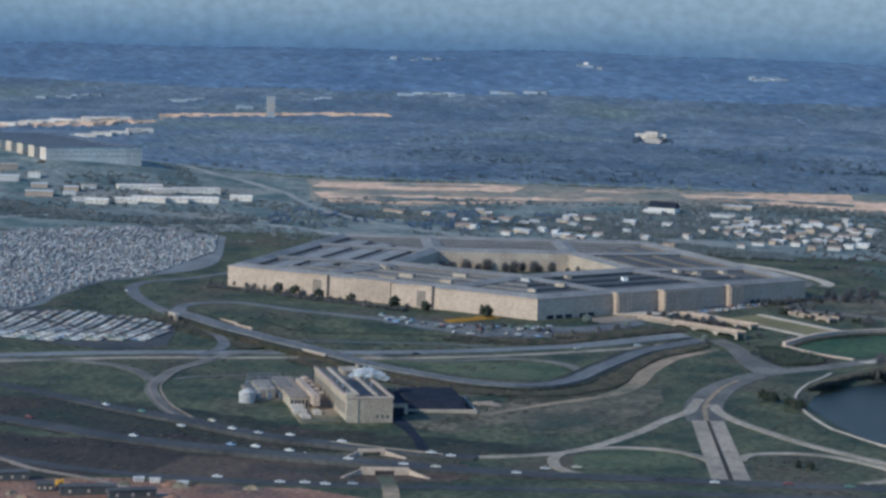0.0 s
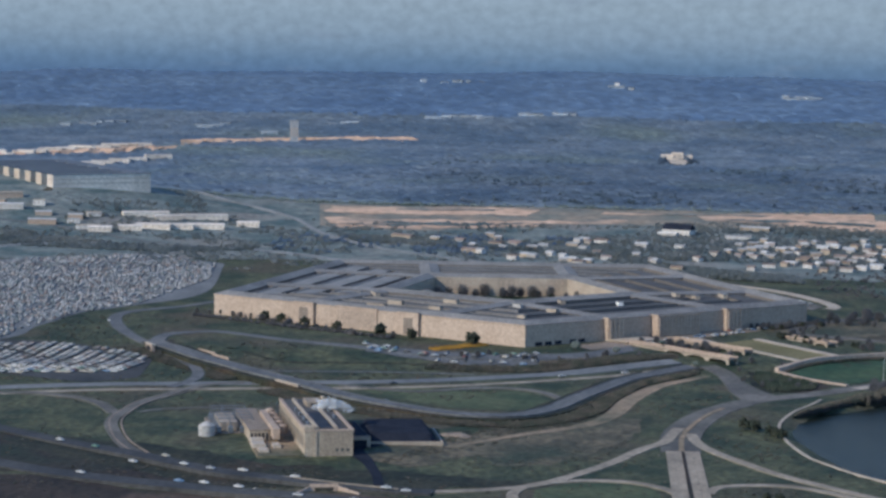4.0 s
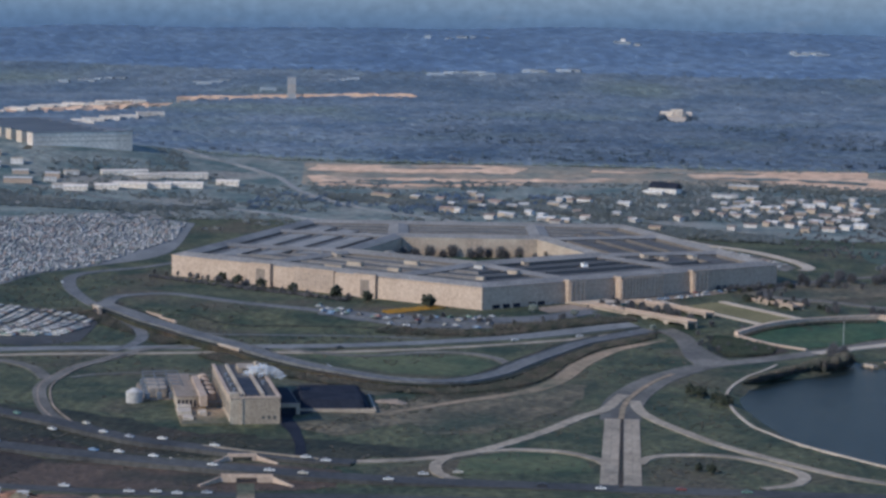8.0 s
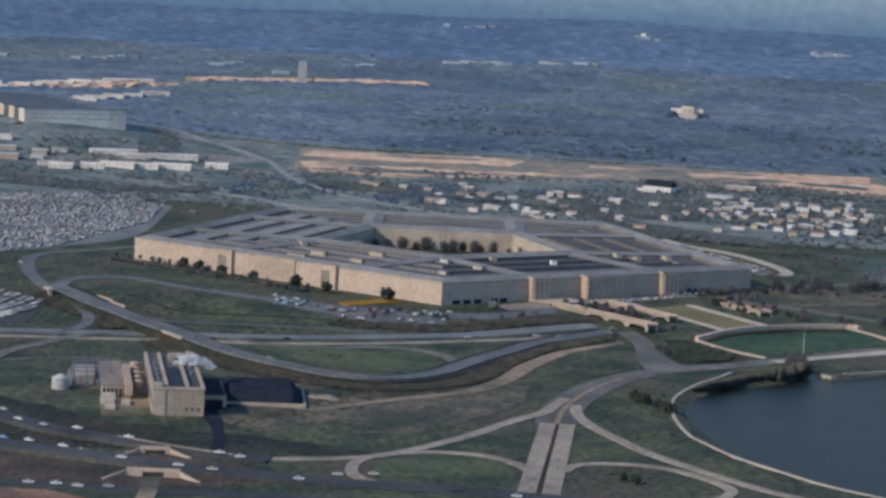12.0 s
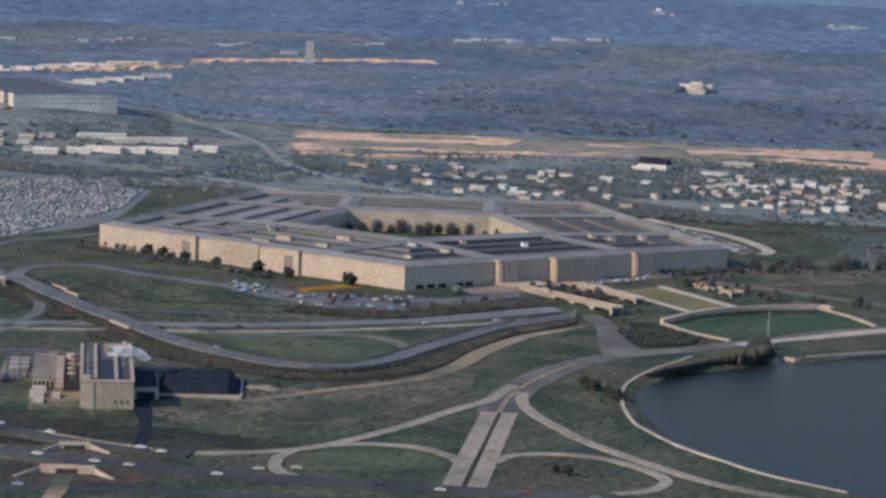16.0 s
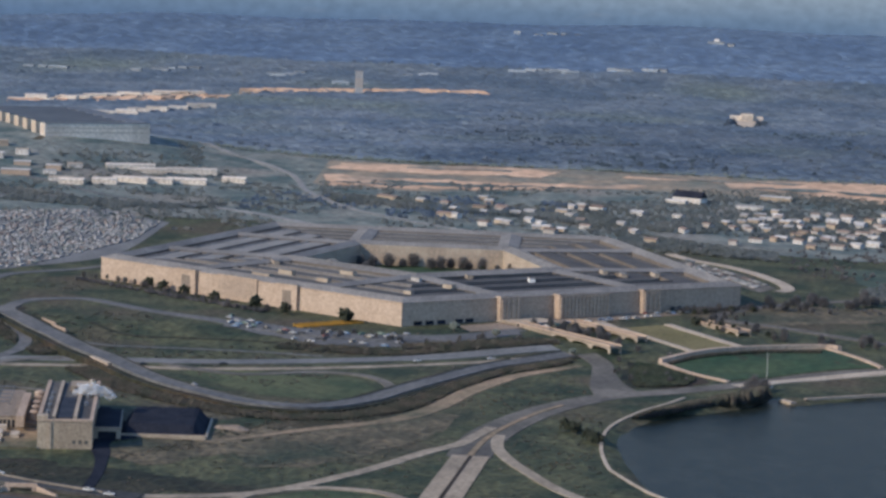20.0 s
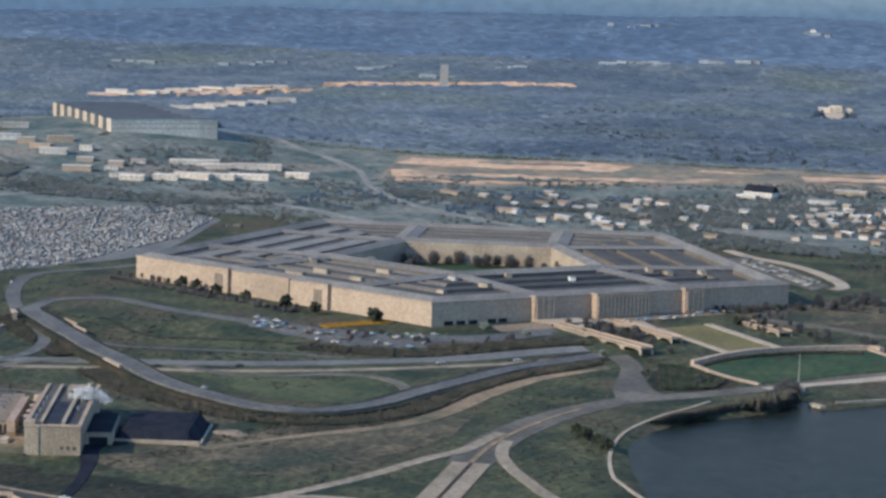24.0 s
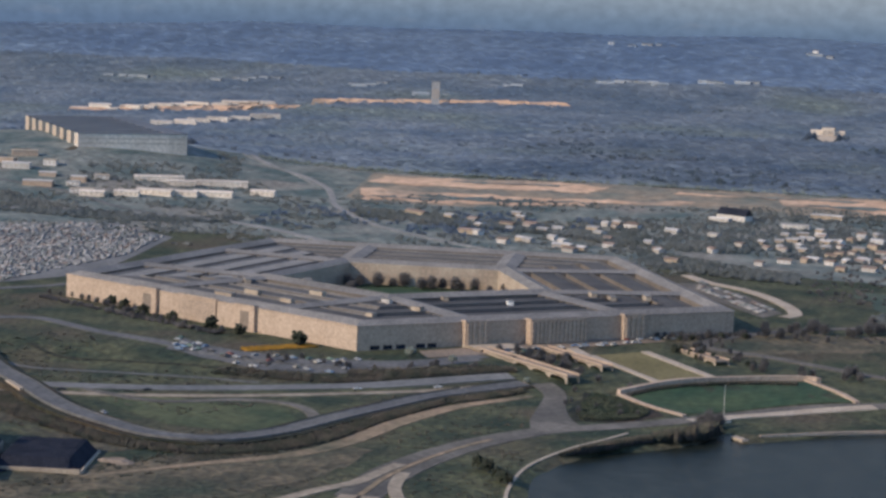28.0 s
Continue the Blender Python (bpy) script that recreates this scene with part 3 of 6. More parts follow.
patch("grass_strip", [(-735, -190), (-742, -110), (-765, -20)], [(-724, -190), (-732, -110), (-758, -20)], FARGRASS, 1.0, label="thin strip of grass across bare earth", category="grass", wobble=5)
patch("grass_strip", [(-915, 170), (-922, 230), (-925, 290)], [(-908, 170), (-912, 230), (-908, 290)], FARGRASS, 1.0, label="thin strip of grass across bare earth", category="grass", wobble=4)
patch("grass_strip", [(-872, 240), (-868, 310), (-850, 400)], [(-858, 240), (-850, 310), (-828, 400)], FARGRASS, 1.1, label="thin strip of grass across bare earth", category="grass", wobble=6)

patch("dry_slope", [(-930, -235), (-950, -100), (-970, 0), (-960, 120), (-985, 500)], [(-700, -215), (-690, -100), (-740, 0), (-790, 120), (-760, 500)], DRYSLOPE, 0.3, label="pinkish bare slope between road cuttings", category="ground", wobble=5)
patch("far_field", [(-250, -760), (-300, -420), (-345, -200), (-300, 60), (-280, 200), (-260, 620)], [(-1000, -900), (-985, -440), (-960, -240), (-900, 60), (-850, 200), (-800, 620)], FARGRASS, 0.2, step=25, label="fields before the hills, tinted with pale blue haze", category="field", wobble=4)
patch("dry_bank", [(600, -88), (560, -52), (525, -14), (492, 22)], [(588, -45), (556, -18), (528, 8), (500, 32)], TANGRASS, 0.14, label="dry tan grass between a road bank and a track", category="ground", wobble=3)
patch("bare_field", [(560, -420), (611, -298), (681, -223), (742, -152)], [(640, -420), (676, -290), (728, -217), (757, -154)], BROWN, 0.12, label="dark brown strip between highway carriageways", category="field", wobble=2)
patch("rough_pasture", [(640, -345), (700, -300), (748, -170), (752, -60), (728, 32)], [(636, -340), (610, -270), (640, -190), (690, -110), (722, 34)], OLIVE, 0.1, label="rough brownish pasture below the heating plant", category="field", wobble=4)
patch("rough_pasture", [(672, 6), (620, -10), (560, 40), (505, 84)], [(674, 12), (660, 34), (595, 72), (508, 87)], TANGRASS, 0.1, label="rough tan grass beside a dirt track", category="field", wobble=4)
patch("verge", [(424, -84), (468, -50), (490, -14), (484, 18)], [(412, -60), (414, -24), (414, 16), (446, 34)], VERGE, 0.12, label="yellow-green grass inside a road loop", category="grass", wobble=2)
patch("verge", [(728, 84), (716, 50), (740, 26)], [(760, 88), (770, 60), (776, 26)], VERGE, 0.12, label="yellow-green grass inside a road loop", category="grass", wobble=2)
# ---------------------------------------------------------------- roads


def slab_road(a, b, width, lanes, length, label):
    """A carriageway of concrete slabs with open joints."""
    a, b = np.array(a, float), np.array(b, float)
    ln = float(np.linalg.norm(b - a))
    base = ribbon("road", [a, b], width, ASPHALT, 0.22, label=label)
    n = int(ln / length)
    w = width / lanes
    me = bpy.data.meshes.new("slab")
    bm = boxed(-ln / n / 2 + 0.06, -w / 2 + 0.05, -0.15, ln / n / 2 - 0.06, w / 2 - 0.05, 0.12)
    bm.to_mesh(me)
    bm.free()
    me.materials.append(SLAB)
    turn = math.degrees(math.atan2(b[1] - a[1], b[0] - a[0]))
    side = np.array([-(b - a)[1], (b - a)[0]]) / ln
    for i in range(n):
        for k in range(lanes):
            p = a + (b - a) * (i + 0.5) / n + side * (k - (lanes - 1) / 2) * w
            piece("slab", me, base, at=pose(p[0], p[1], float(gz(*p)) + 0.27, 0, 0, turn))


slab_road((800, 96.5), (618, 101), 8.6, 2, 7.0, "pale concrete slab carriageway of a divided road")
slab_road((796, 107.8), (618, 111), 8.6, 2, 7.0, "pale concrete slab carriageway of a divided road")
ribbon("median", [(798, 102.2), (620, 106)], 1.8, BROWN, 0.55, label="narrow brown median strip", category="median")
ribbon("road", [(622, 105), (576, 107), (535, 114), (490, 127), (453, 144), (422, 165), (402, 190), (378, 217), (344, 249), (314, 284), (292, 336), (276, 420), (268, 560)],
       [22, 23, 21, 18, 16, 15, 14, 13, 12, 12, 12, 12, 12], OLDASPH, 0.25, label="grey asphalt parkway along the lagoon")
ribbon("median", [(618, 105.5), (576, 108), (535, 115), (490, 127.5), (462, 139)], 3, DIRT, 0.45, label="tan worn median strip", category="median")
ribbon("ramp", [(540, 108), (568, 102), (590, 97), (617, 83), (657, 67), (692, 49), (727, 27), (743, 4), (752, -20), (757, -42)], 7, CONCRETE, 0.4, label="pale concrete slip road", category="road")
ribbon("ramp", [(560, 114), (580, 115), (600, 118), (624, 126), (647, 136), (680, 152), (708, 171), (738, 194), (759, 213), (776, 240), (790, 275)], 6.5, CONCRETE, 0.4, label="pale concrete slip road", category="road")
ribbon("ramp", [(766, 98), (745, 97), (728, 90), (713, 73), (713, 48), (727, 25), (750, 15), (776, 17), (793, 30)], 6, CONCRETE, 0.45, label="pale looping slip road", category="road")
ribbon("ramp", [(740, 112), (722, 118), (713, 135), (714, 157), (733, 178), (756, 190), (778, 184), (790, 168)], 6, CONCRETE, 0.45, label="pale looping slip road", category="road")
ribbon("road", [(420, -480), (571, -306), (640, -232), (676, -190), (720, -140), (741, -94), (753, -55), (758, -25)], 12, ASPHALT, 0.3, raised=[0, 0, 0, 0, 0.8, 2, 2, 0.8], skirt=2.6, label="dark asphalt highway carriageway")
ribbon("road", [(560, -480), (685, -284), (735, -212), (765, -150), (783, -90), (795, -40), (798, 10), (798, 60), (800, 130), (802, 220), (806, 420)], 15, ASPHALT, 0.3, raised=[0, 0, 0, 0.6, 2.2, 2.2, 0.6, 0, 0, 0, 0], skirt=2.8, label="dark asphalt highway carriageway")
ribbon("road", [(700, -420), (797, -262), (826, -201), (836, -145), (838, -91), (832, 10), (830, 130), (832, 300)], 10, ASPHALT, 0.3, label="dark asphalt highway carriageway")
ribbon("road_edge", [(664, -193), (704, -152), (729, -110), (745, -76), (756, -42)], 1.4, CONCRETE, 0.55, raised=[0, 0.4, 1.2, 2, 1.4], skirt=0.6, label="pale concrete edge of the highway", category="kerb")
ribbon("ramp", [(405, -160), (423, -186), (480, -207), (525, -216), (560, -218), (592, -213), (648, -196), (684, -176)], 7.5, OLDASPH, 0.4, label="grey curving slip road", category="road")
ribbon("ramp", [(540, -220), (505, -235), (482, -255), (470, -290), (478, -330), (500, -420)], 8, OLDASPH, 0.45, label="grey curving slip road", category="road")
ribbon("road", [(560, -470), (484, -323), (452, -250), (438, -190), (424, -134), (414, -79), (394, -24), (362, 34), (324, 91), (298, 132)], 8, CONCRETE, 0.3, label="pale concrete carriageway")
ribbon("road", [(530, -470), (455, -318), (428, -250), (414, -190), (400, -134), (388, -79), (366, -24), (334, 34), (304, 85), (284, 120)], 15, LOTPALE, 0.3, label="grey asphalt carriageway")
FLYOVER = [(244, -240), (258, -240), (277, -231), (301, -213), (335, -188), (385, -157), (424, -126), (466, -95), (491, -71), (508, -50), (523, -30), (529, -14), (529, 2),
           (521, 17), (507, 27), (487, 37), (459, 46), (431, 55), (404, 65), (375, 75), (346, 87), (323, 103), (298, 130)]
FLY_RISE = [0, 0.3, 1.0, 2.4, 3.8, 5.0, 5.0, 4.2, 3.6, 3.2, 3.0, 3.0, 3.0, 2.8, 2.6, 2.2, 2.0, 1.6, 1.2, 0.8, 0.5, 0.2, 0]
_run = np.concatenate([[0.0], np.cumsum(np.linalg.norm(np.diff(np.array(FLYOVER, float), axis=0), axis=1))])
FLY_UP = [float(v) for v in np.interp(np.linspace(0, _run[-1], 80), _run, FLY_RISE)]
ribbon("bank", FLYOVER, 22, OLIVE, 0.1, raised=[0.8 * v for v in FLY_UP], skirt=4.5, label="dark planted bank under the flyover", category="bank")
ribbon("flyover", FLYOVER, 12.0, ROADGREY, 0.4, raised=FLY_UP, skirt=5.5, label="grey asphalt flyover on a planted bank", category="road")


LOOP = [(440, -190), (464, -200), (495, -212), (536, -216), (560, -216), (590, -211), (634, -199), (684, -177)]


def shifted(pts, by):
    """The same line moved sideways."""
    p = np.array(pts, float)
    d = np.gradient(p, axis=0)
    d /= np.linalg.norm(d, axis=1)[:, None]
    return [tuple(v) for v in p + by * np.column_stack([-d[:, 1], d[:, 0]])]


for by in (-3.4, 3.4):
    ribbon("road_edge", shifted(LOOP, by), 1.0, TRACKSTONE, 0.55, skirt=0.3, label="pale worn edge of a curving slip road", category="kerb")
for by in (-5.9, 5.9):
    ribbon("parapet_kerb", shifted(FLYOVER, by), 0.45, ROADGREY, 0.62, raised=FLY_UP, skirt=0.5, label="pale concrete kerb along the flyover", category="kerb")
ribbon("ramp", [(0, -226), (17, -236), (45, -251), (66, -270), (87, -286), (114, -292), (146, -288), (184, -278), (220, -265), (260, -248), (286, -232), (308, -218), (334, -204), (369, -195), (400, -195), (432, -204)],
       [8, 8, 9, 9, 10, 10, 10, 10, 9, 9, 8, 8, 8, 8, 8, 8], ROADGREY, 0.35, label="grey slip road curving down past the car parks", category="road")
ribbon("service_road", [(532, -208), (520, -196), (512, -176), (510, -152), (518, -128), (530, -120)], 4, OLDASPH, 0.35, label="narrow grey drive to the heating plant")
ribbon("road", [(404, -100), (424, -52), (402, -10), (406, 21), (438, 40), (472, 40), (497, 26)], 7, OLDASPH, 0.4, label="narrow grey turning lane")
ribbon("dirt_track", [(629, -24), (605, -4), (574, 21), (544, 50), (501, 70), (436, 84), (379, 103), (345, 124), (325, 138)], [3, 5, 8, 11, 12, 12, 11, 8, 6], DIRT, 0.3, label="orange-tan dirt track", category="track")
ribbon("road", [(296, 140), (318, 151), (356, 155), (392, 160), (420, 168)], [13, 13, 15, 21, 30], OLDASPH, 0.35, label="grey asphalt link road")
ribbon("path", [(415, 204), (440, 194), (469, 181), (519, 168), (573, 167), (621, 173), (640, 179), (675, 195), (703, 214), (733, 237), (760, 270)], 1.8, PALEPATH, 0.4, label="pale curving path along the shore", category="path")
ribbon("service_road", [(300, -14), (294, 20), (286, 45), (268, 70), (236, 92)], 10, ROADGREY, 0.25, label="grey asphalt service road")
ribbon("service_road", [(252, -240), (230, -241), (213, -237), (199, -223), (194, -203), (210, -179), (231, -150), (252, -108), (278, -55), (284, 20), (262, 62), (222, 92)], [10, 10, 10, 10, 11, 13, 15, 17, 18, 16, 14, 14], ROADGREY, 0.28, label="asphalt drive round the building with parked cars")

# ---------------------------------------------------------------- car parks
patch("car_park", [(330, -420), (262, -346), (191, -338), (150, -330), (100, -321), (49, -291), (-52, -248), (-290, -262)], [(180, -800), (60, -730), (-20, -680), (-80, -620), (-140, -560), (-210, -510), (-290, -460), (-380, -350)], LOTPALE, 0.25, label="huge asphalt car park full of cars", category="car park")
patch("car_park", [(285, -400), (264, -338), (288, -264), (308, -234)], [(372, -400), (382, -340), (418, -262), (394, -230)], ASPHALT, 0.25, label="asphalt car park full of parked cars", category="car park")
FRONT_A = [(234, -96), (257, -70), (272, -33), (275, 2), (266, 44)]
FRONT_B = [(276, -92), (297, -54), (307, -24), (307, 10), (298, 44)]
patch("car_park", FRONT_A, FRONT_B, ROADGREY, 0.22, label="long grey car park below the limestone wall", category="car park", wobble=1.0)
ribbon("path", [(286, -176), (312, -146), (312, -110), (310, -60), (320, -24)], 3.5, OLIVE, 0.2, label="worn track across the lawn", category="track")
ribbon("path", [(330, -180), (348, -150), (344, -100), (341, -50), (344, -16)], 4, ROADGREY, 0.2, label="narrow grey track across the lawn", category="track")
patch("car_park", [(-205, 186), (-150, 224), (-60, 258)], [(-195, 170), (-120, 200), (-30, 246)], OLDASPH, 0.25, label="asphalt car park beside the building", category="car park")
ribbon("road", [(-250, 172), (-214, 191), (-181, 221), (-138, 245), (-90, 262), (-56, 267), (-40, 260)], 10, PALEPATH, 0.4, label="pale curving road beside the car park")

# ---------------------------------------------------------------- lagoon terrace
patch("parade_lawn", [(190, 158), (276, 210)], [(166, 182), (254, 234)], DRYLAWN, 0.3, label="yellowish mown lawn below the terrace", category="lawn")
patch("terrace_lawn", [(312, 190), (276, 218), (250, 256), (236, 288)], [(348, 226), (322, 258), (300, 290), (288, 318)], LAWN, 0.3, label="dark green lawn sunk between walls", category="lawn")


def wall_line(pts, h, w, name, label):
    c = spline(pts, 8.0)
    ob = thing(name, pose(float(c[0][0]), float(c[0][1]), 0), label, "wall", "", "structure")
    for a, b in zip(c[:-1], c[1:]):
        bm = bmesh.new()
        d = b - a
        n = np.array([-d[1], d[0]]) / np.linalg.norm(d) * w / 2
        vs = []
        for z0 in (-1.0, h):
            for p in (a - n, b - n, b + n, a + n):
                vs.append(bm.verts.new((p[0] - c[0][0], p[1] - c[0][1], float(gz(*p)) + z0)))
        for q in ((3, 2, 1, 0), (4, 5, 6, 7), (0, 1, 5, 4), (1, 2, 6, 5), (2, 3, 7, 6), (3, 0, 4, 7)):
            bm.faces.new([vs[i] for i in q])
        part("wall_block", bm, LIME, ob)
    return ob


wall_line([(307, 186), (274, 216), (248, 253), (231, 288), (236, 296)], 3.0, 3.0, "retaining_wall", "pale limestone retaining wall round a lawn")
wall_line([(231, 288), (258, 303), (290, 320)], 1.2, 3.0, "retaining_wall", "pale limestone retaining wall round a lawn")
wall_line([(307, 186), (330, 206), (352, 228)], 1.0, 3.0, "retaining_wall", "pale limestone retaining wall round a lawn")
ribbon("promenade", [(366, 232), (338, 262), (314, 296), (296, 330)], 9, PALEPATH, 0.5, label="pale paved waterfront promenade", category="path")
ribbon("walk", [(172, 140), (232, 168)], 7, PALEPATH, 1.2, label="pale paved walk", category="path")
ribbon("walk", [(163, 185), (251, 238)], 6, PALEPATH, 0.6, label="pale paved walk", category="path")
ribbon("walk", [(193, 155), (278, 207)], 5, PALEPATH, 0.6, label="pale paved walk", category="path")

# ---------------------------------------------------------------- the five-sided building
SIDE = 281.0
APO = SIDE / 2 / math.tan(radians(36))
EAVE = 15.8
RINGS = [(193.4, 178.2), (170.8, 151.4), (144.6, 125.4), (118.6, 99.4), (91.0, 75.8)]
T36 = math.tan(radians(36))
office = thing("office_building", pose(0, 0, 0), "vast five-sided limestone office building with grey roofs", "building")


def prism(profile, a0, a1, bm=None):
    """A mitred run along one side: the profile's points (distance from the middle, height)."""
    bm = bm or bmesh.new()
    le = [bm.verts.new((-a * T36, a, z)) for a, z in profile]
    ri = [bm.verts.new((a * T36, a, z)) for a, z in profile]
    for i in range(len(profile) - 1):
        bm.faces.new((le[i], le[i + 1], ri[i + 1], ri[i]))
    return bm


WEDGES = {50: "river", 122: "south_east", 194: "south", 266: "west", 338: "north"}
wedge_turn = {az: pose(0, 0, 0, 0, 0, -az) for az in WEDGES}
for k, (ao, ai) in enumerate(RINGS):
    gable = k in (0, 4)
    rise = 2.4
    ev = EAVE if gable else EAVE - 0.8
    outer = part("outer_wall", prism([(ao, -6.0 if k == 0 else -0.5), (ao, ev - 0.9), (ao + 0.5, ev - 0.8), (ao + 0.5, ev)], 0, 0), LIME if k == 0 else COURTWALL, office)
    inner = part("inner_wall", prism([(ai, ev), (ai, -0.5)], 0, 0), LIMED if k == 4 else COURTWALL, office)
    mid = (ao + ai) / 2
    if gable:
        ring = [part("ring_roof", prism([(ao + 0.5, ev), (ao - 0.9, ev + 0.1), (mid, ev + rise), (ai + 0.6, ev + 0.1), (ai, ev)], 0, 0), SLATE, office)]
    else:
        ring = [part("ring_roof", prism([(ao - 1.6, ev - 0.4), (mid, ev), (ai + 1.6, ev - 0.4)], 0, 0), TAR, office),
                part("parapet", prism([(ao + 0.5, ev), (ao + 0.5, ev + 0.3), (ao - 1.6, ev + 0.3), (ao - 1.6, ev - 0.5)], 0, 0), SLATE, office),
                part("parapet", prism([(ai + 1.6, ev - 0.5), (ai + 1.6, ev + 0.3), (ai, ev + 0.3), (ai, ev)], 0, 0), SLATE, office)]
    for n, az in enumerate(WEDGES):
        for ob in (outer, inner, *ring):
            o = ob if n == 0 else piece(ob.name.split(".")[0], ob.data, office)
            o.matrix_basis = wedge_turn[az]
            if az == 194 and not gable and ob is ring[0]:
                o.data = ob.data.copy()
                o.data.materials[0] = PALEROOF
            if az == 338 and not gable and ob in ring[1:]:
                o.data = ob.data.copy()
                o.data.materials[0] = TAR
    if not gable:
        # the tarred edges of the river side
        for ob in ring[1:]:
            ob.data = ob.data.copy()
            ob.data.materials[0] = TAR
for az in WEDGES:
    for u in (-58, 58):
        spoke = bmesh.new()
        box(spoke, u - 8, 84, -0.5, u + 8, 184, EAVE - 0.2)
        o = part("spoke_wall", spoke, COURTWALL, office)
        o.matrix_basis = wedge_turn[az]
        bm = bmesh.new()
        v = [bm.verts.new(c) for c in ((u - 8.4, 83, EAVE - 0.2), (u + 8.4, 83, EAVE - 0.2), (u, 83, EAVE + 1.3), (u - 8.4, 186, EAVE - 0.2), (u + 8.4, 186, EAVE - 0.2), (u, 186, EAVE + 1.3))]
        for q in ((0, 2, 5, 3), (2, 1, 4, 5), (0, 1, 2), (3, 5, 4)):
            bm.faces.new([v[i] for i in q])
        o = part("spoke_roof", bm, SLATE, office)
        o.matrix_basis = wedge_turn[az]
    court = bmesh.new()
    vs = [court.verts.new(c) for c in ((0, 0, 0.35), (-77 * T36, 77, 0.35), (77 * T36, 77, 0.35))]
    court.faces.new(vs[::-1])
    part("courtyard_lawn", court, LAWN, office, "green inner courtyard lawn").matrix_basis = wedge_turn[az]
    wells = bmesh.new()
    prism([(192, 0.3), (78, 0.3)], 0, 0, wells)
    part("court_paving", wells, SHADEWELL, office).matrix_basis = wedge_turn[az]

# pavilions that stand proud of the two sides


def pavilion(az, u0, u1, proud, height, columns):
    bm = boxed(u0, APO - 1, -6, u1, APO + proud, height)
    p = part("pavilion", bm, LIME, office)
    p.matrix_basis = wedge_turn[az]
    bm = boxed(u0 - 0.5, APO - 1, height, u1 + 0.5, APO + proud + 0.5, height + 1.0)
    part("cornice", bm, LIME, p)
    bm = boxed(u0 + 0.8, APO - 0.5, height + 1.0, u1 - 0.8, APO + proud - 0.8, height + 1.5)
    part("pavilion_roof", bm, SLATE, p)
    if columns:
        for i in range(columns):
            x = u0 + (i + 0.5) * (u1 - u0) / columns
            c = bmesh.new()
            box(c, x - 0.8, APO + proud, 1.2, x + 0.8, APO + proud + (0.9 if az == 50 else 0.18), height - 0.6)
            part("column", c, LIME, p)
            if i + 1 < columns:
                g = bmesh.new()
                xn = u0 + (i + 1) * (u1 - u0) / columns
                box(g, xn - 0.9, APO + proud - 0.2, 2.0, xn + 0.9, APO + proud + 0.12, height - 2.0)
                # south-east strips are dark to draw the shade between the columns
                part("window_bay", g, LIMED if az == 50 else BAYDARK, p)


pavilion(50, -21, 21, 7.0, EAVE - 0.3, 14)
for u0, u1 in ((-67, -51), (51, 67)):
    pavilion(50, u0, u1, 4.5, EAVE - 0.1, 4)
for u0, u1 in ((-51, -33), (44, 62)):
    pavilion(122, u0, u1, 2.6, EAVE - 0.1, 0)
    bay = part("portico_bay", boxed((u0 + u1) / 2 - 4, APO + 2.3, 1.0, (u0 + u1) / 2 + 4, APO + 2.75, EAVE - 3), BAYDARK, office, "dark glazed bay between stone piers")
    bay.matrix_basis = wedge_turn[122]
pavilion(122, -13, 24, 0.9, EAVE - 0.3, 16)

# ---------------------------------------------------------------- heating plant
PL = pose(669, -84, -2.6, 0, 0, math.degrees(math.atan2(-32, -137)) - 180)
plant = thing("heating_plant", PL, "tan brick heating plant with roof monitors and tanks", "building")
part("main_hall", boxed(-108, -13, -3.0, 0, 13, 12.6), BRICK, plant)
part("parapet", boxed(-108.4, -13.4, 12.6, 0.4, -11.6, 13.6), LIME, plant)
part("parapet", boxed(-108.4, 11.6, 12.6, 0.4, 13.4, 13.6), LIME, plant)
part("parapet", boxed(-1.4, -11.6, 12.6, 0.4, 11.6, 13.6), LIME, plant)
part("roof_deck", boxed(-108, -11.6, 12.6, -1.4, 11.6, 12.9), TAR, plant)
for y, w, x0 in ((-5.6, 0.8, -104), (4.6, 0.9, -70)):
    mon = part("roof_monitor", boxed(x0, y - w, 12.9, -5, y + w, 14.2), LIMED, plant)
    part("monitor_glazing", boxed(x0 + 1, y + w, 13.2, -6, y + w + 0.08, 13.9), GLASS, mon)
part("skylight_roof", boxed(-60, -4.2, 12.9, -6, 3.2, 13.5), SOOTY, plant, "sooty dark glazed roof")
boiler = part("boiler_house", boxed(-96, -1, 12.9, -80, 8, 15.6), BRICK, plant)
# flush black panel in place of an opening
part("boiler_opening", boxed(-80.1, 1.2, 13.2, -79.9, 5.8, 15.0), COAL, boiler, "dark opening")
part("stair_tower", boxed(-6, -13.3, 12.6, 0.3, -8.2, 15.2), BRICK, plant)
for x, y in ((-66, -9), (-50, -9), (-34, -9), (-18, -9), (-62, 8.5), (-40, 8.5)):
    vent = part("roof_vent", tube(bmesh.new(), (x, y, 12.9), (x, y, 14.6), 0.9, 0.9, 10), METAL, plant)
    part("vent_cap", tube(bmesh.new(), (x, y, 14.6), (x, y, 15.2), 1.3, 0.4, 10), METAL, vent)
# low coal bunker on the shaded side
bunker = part("coal_bunker", boxed(-74, 13.2, -3, -22, 26, 5.0), LIMED, plant)
part("bunker_roof", boxed(-73.4, 13.4, 5.0, -22.6, 25.4, 5.5), COAL, bunker, "sooty black flat roof")
part("bunker_kerb", boxed(-22.6, 13.2, 5.0, -21.6, 26, 5.9), LIME, bunker)
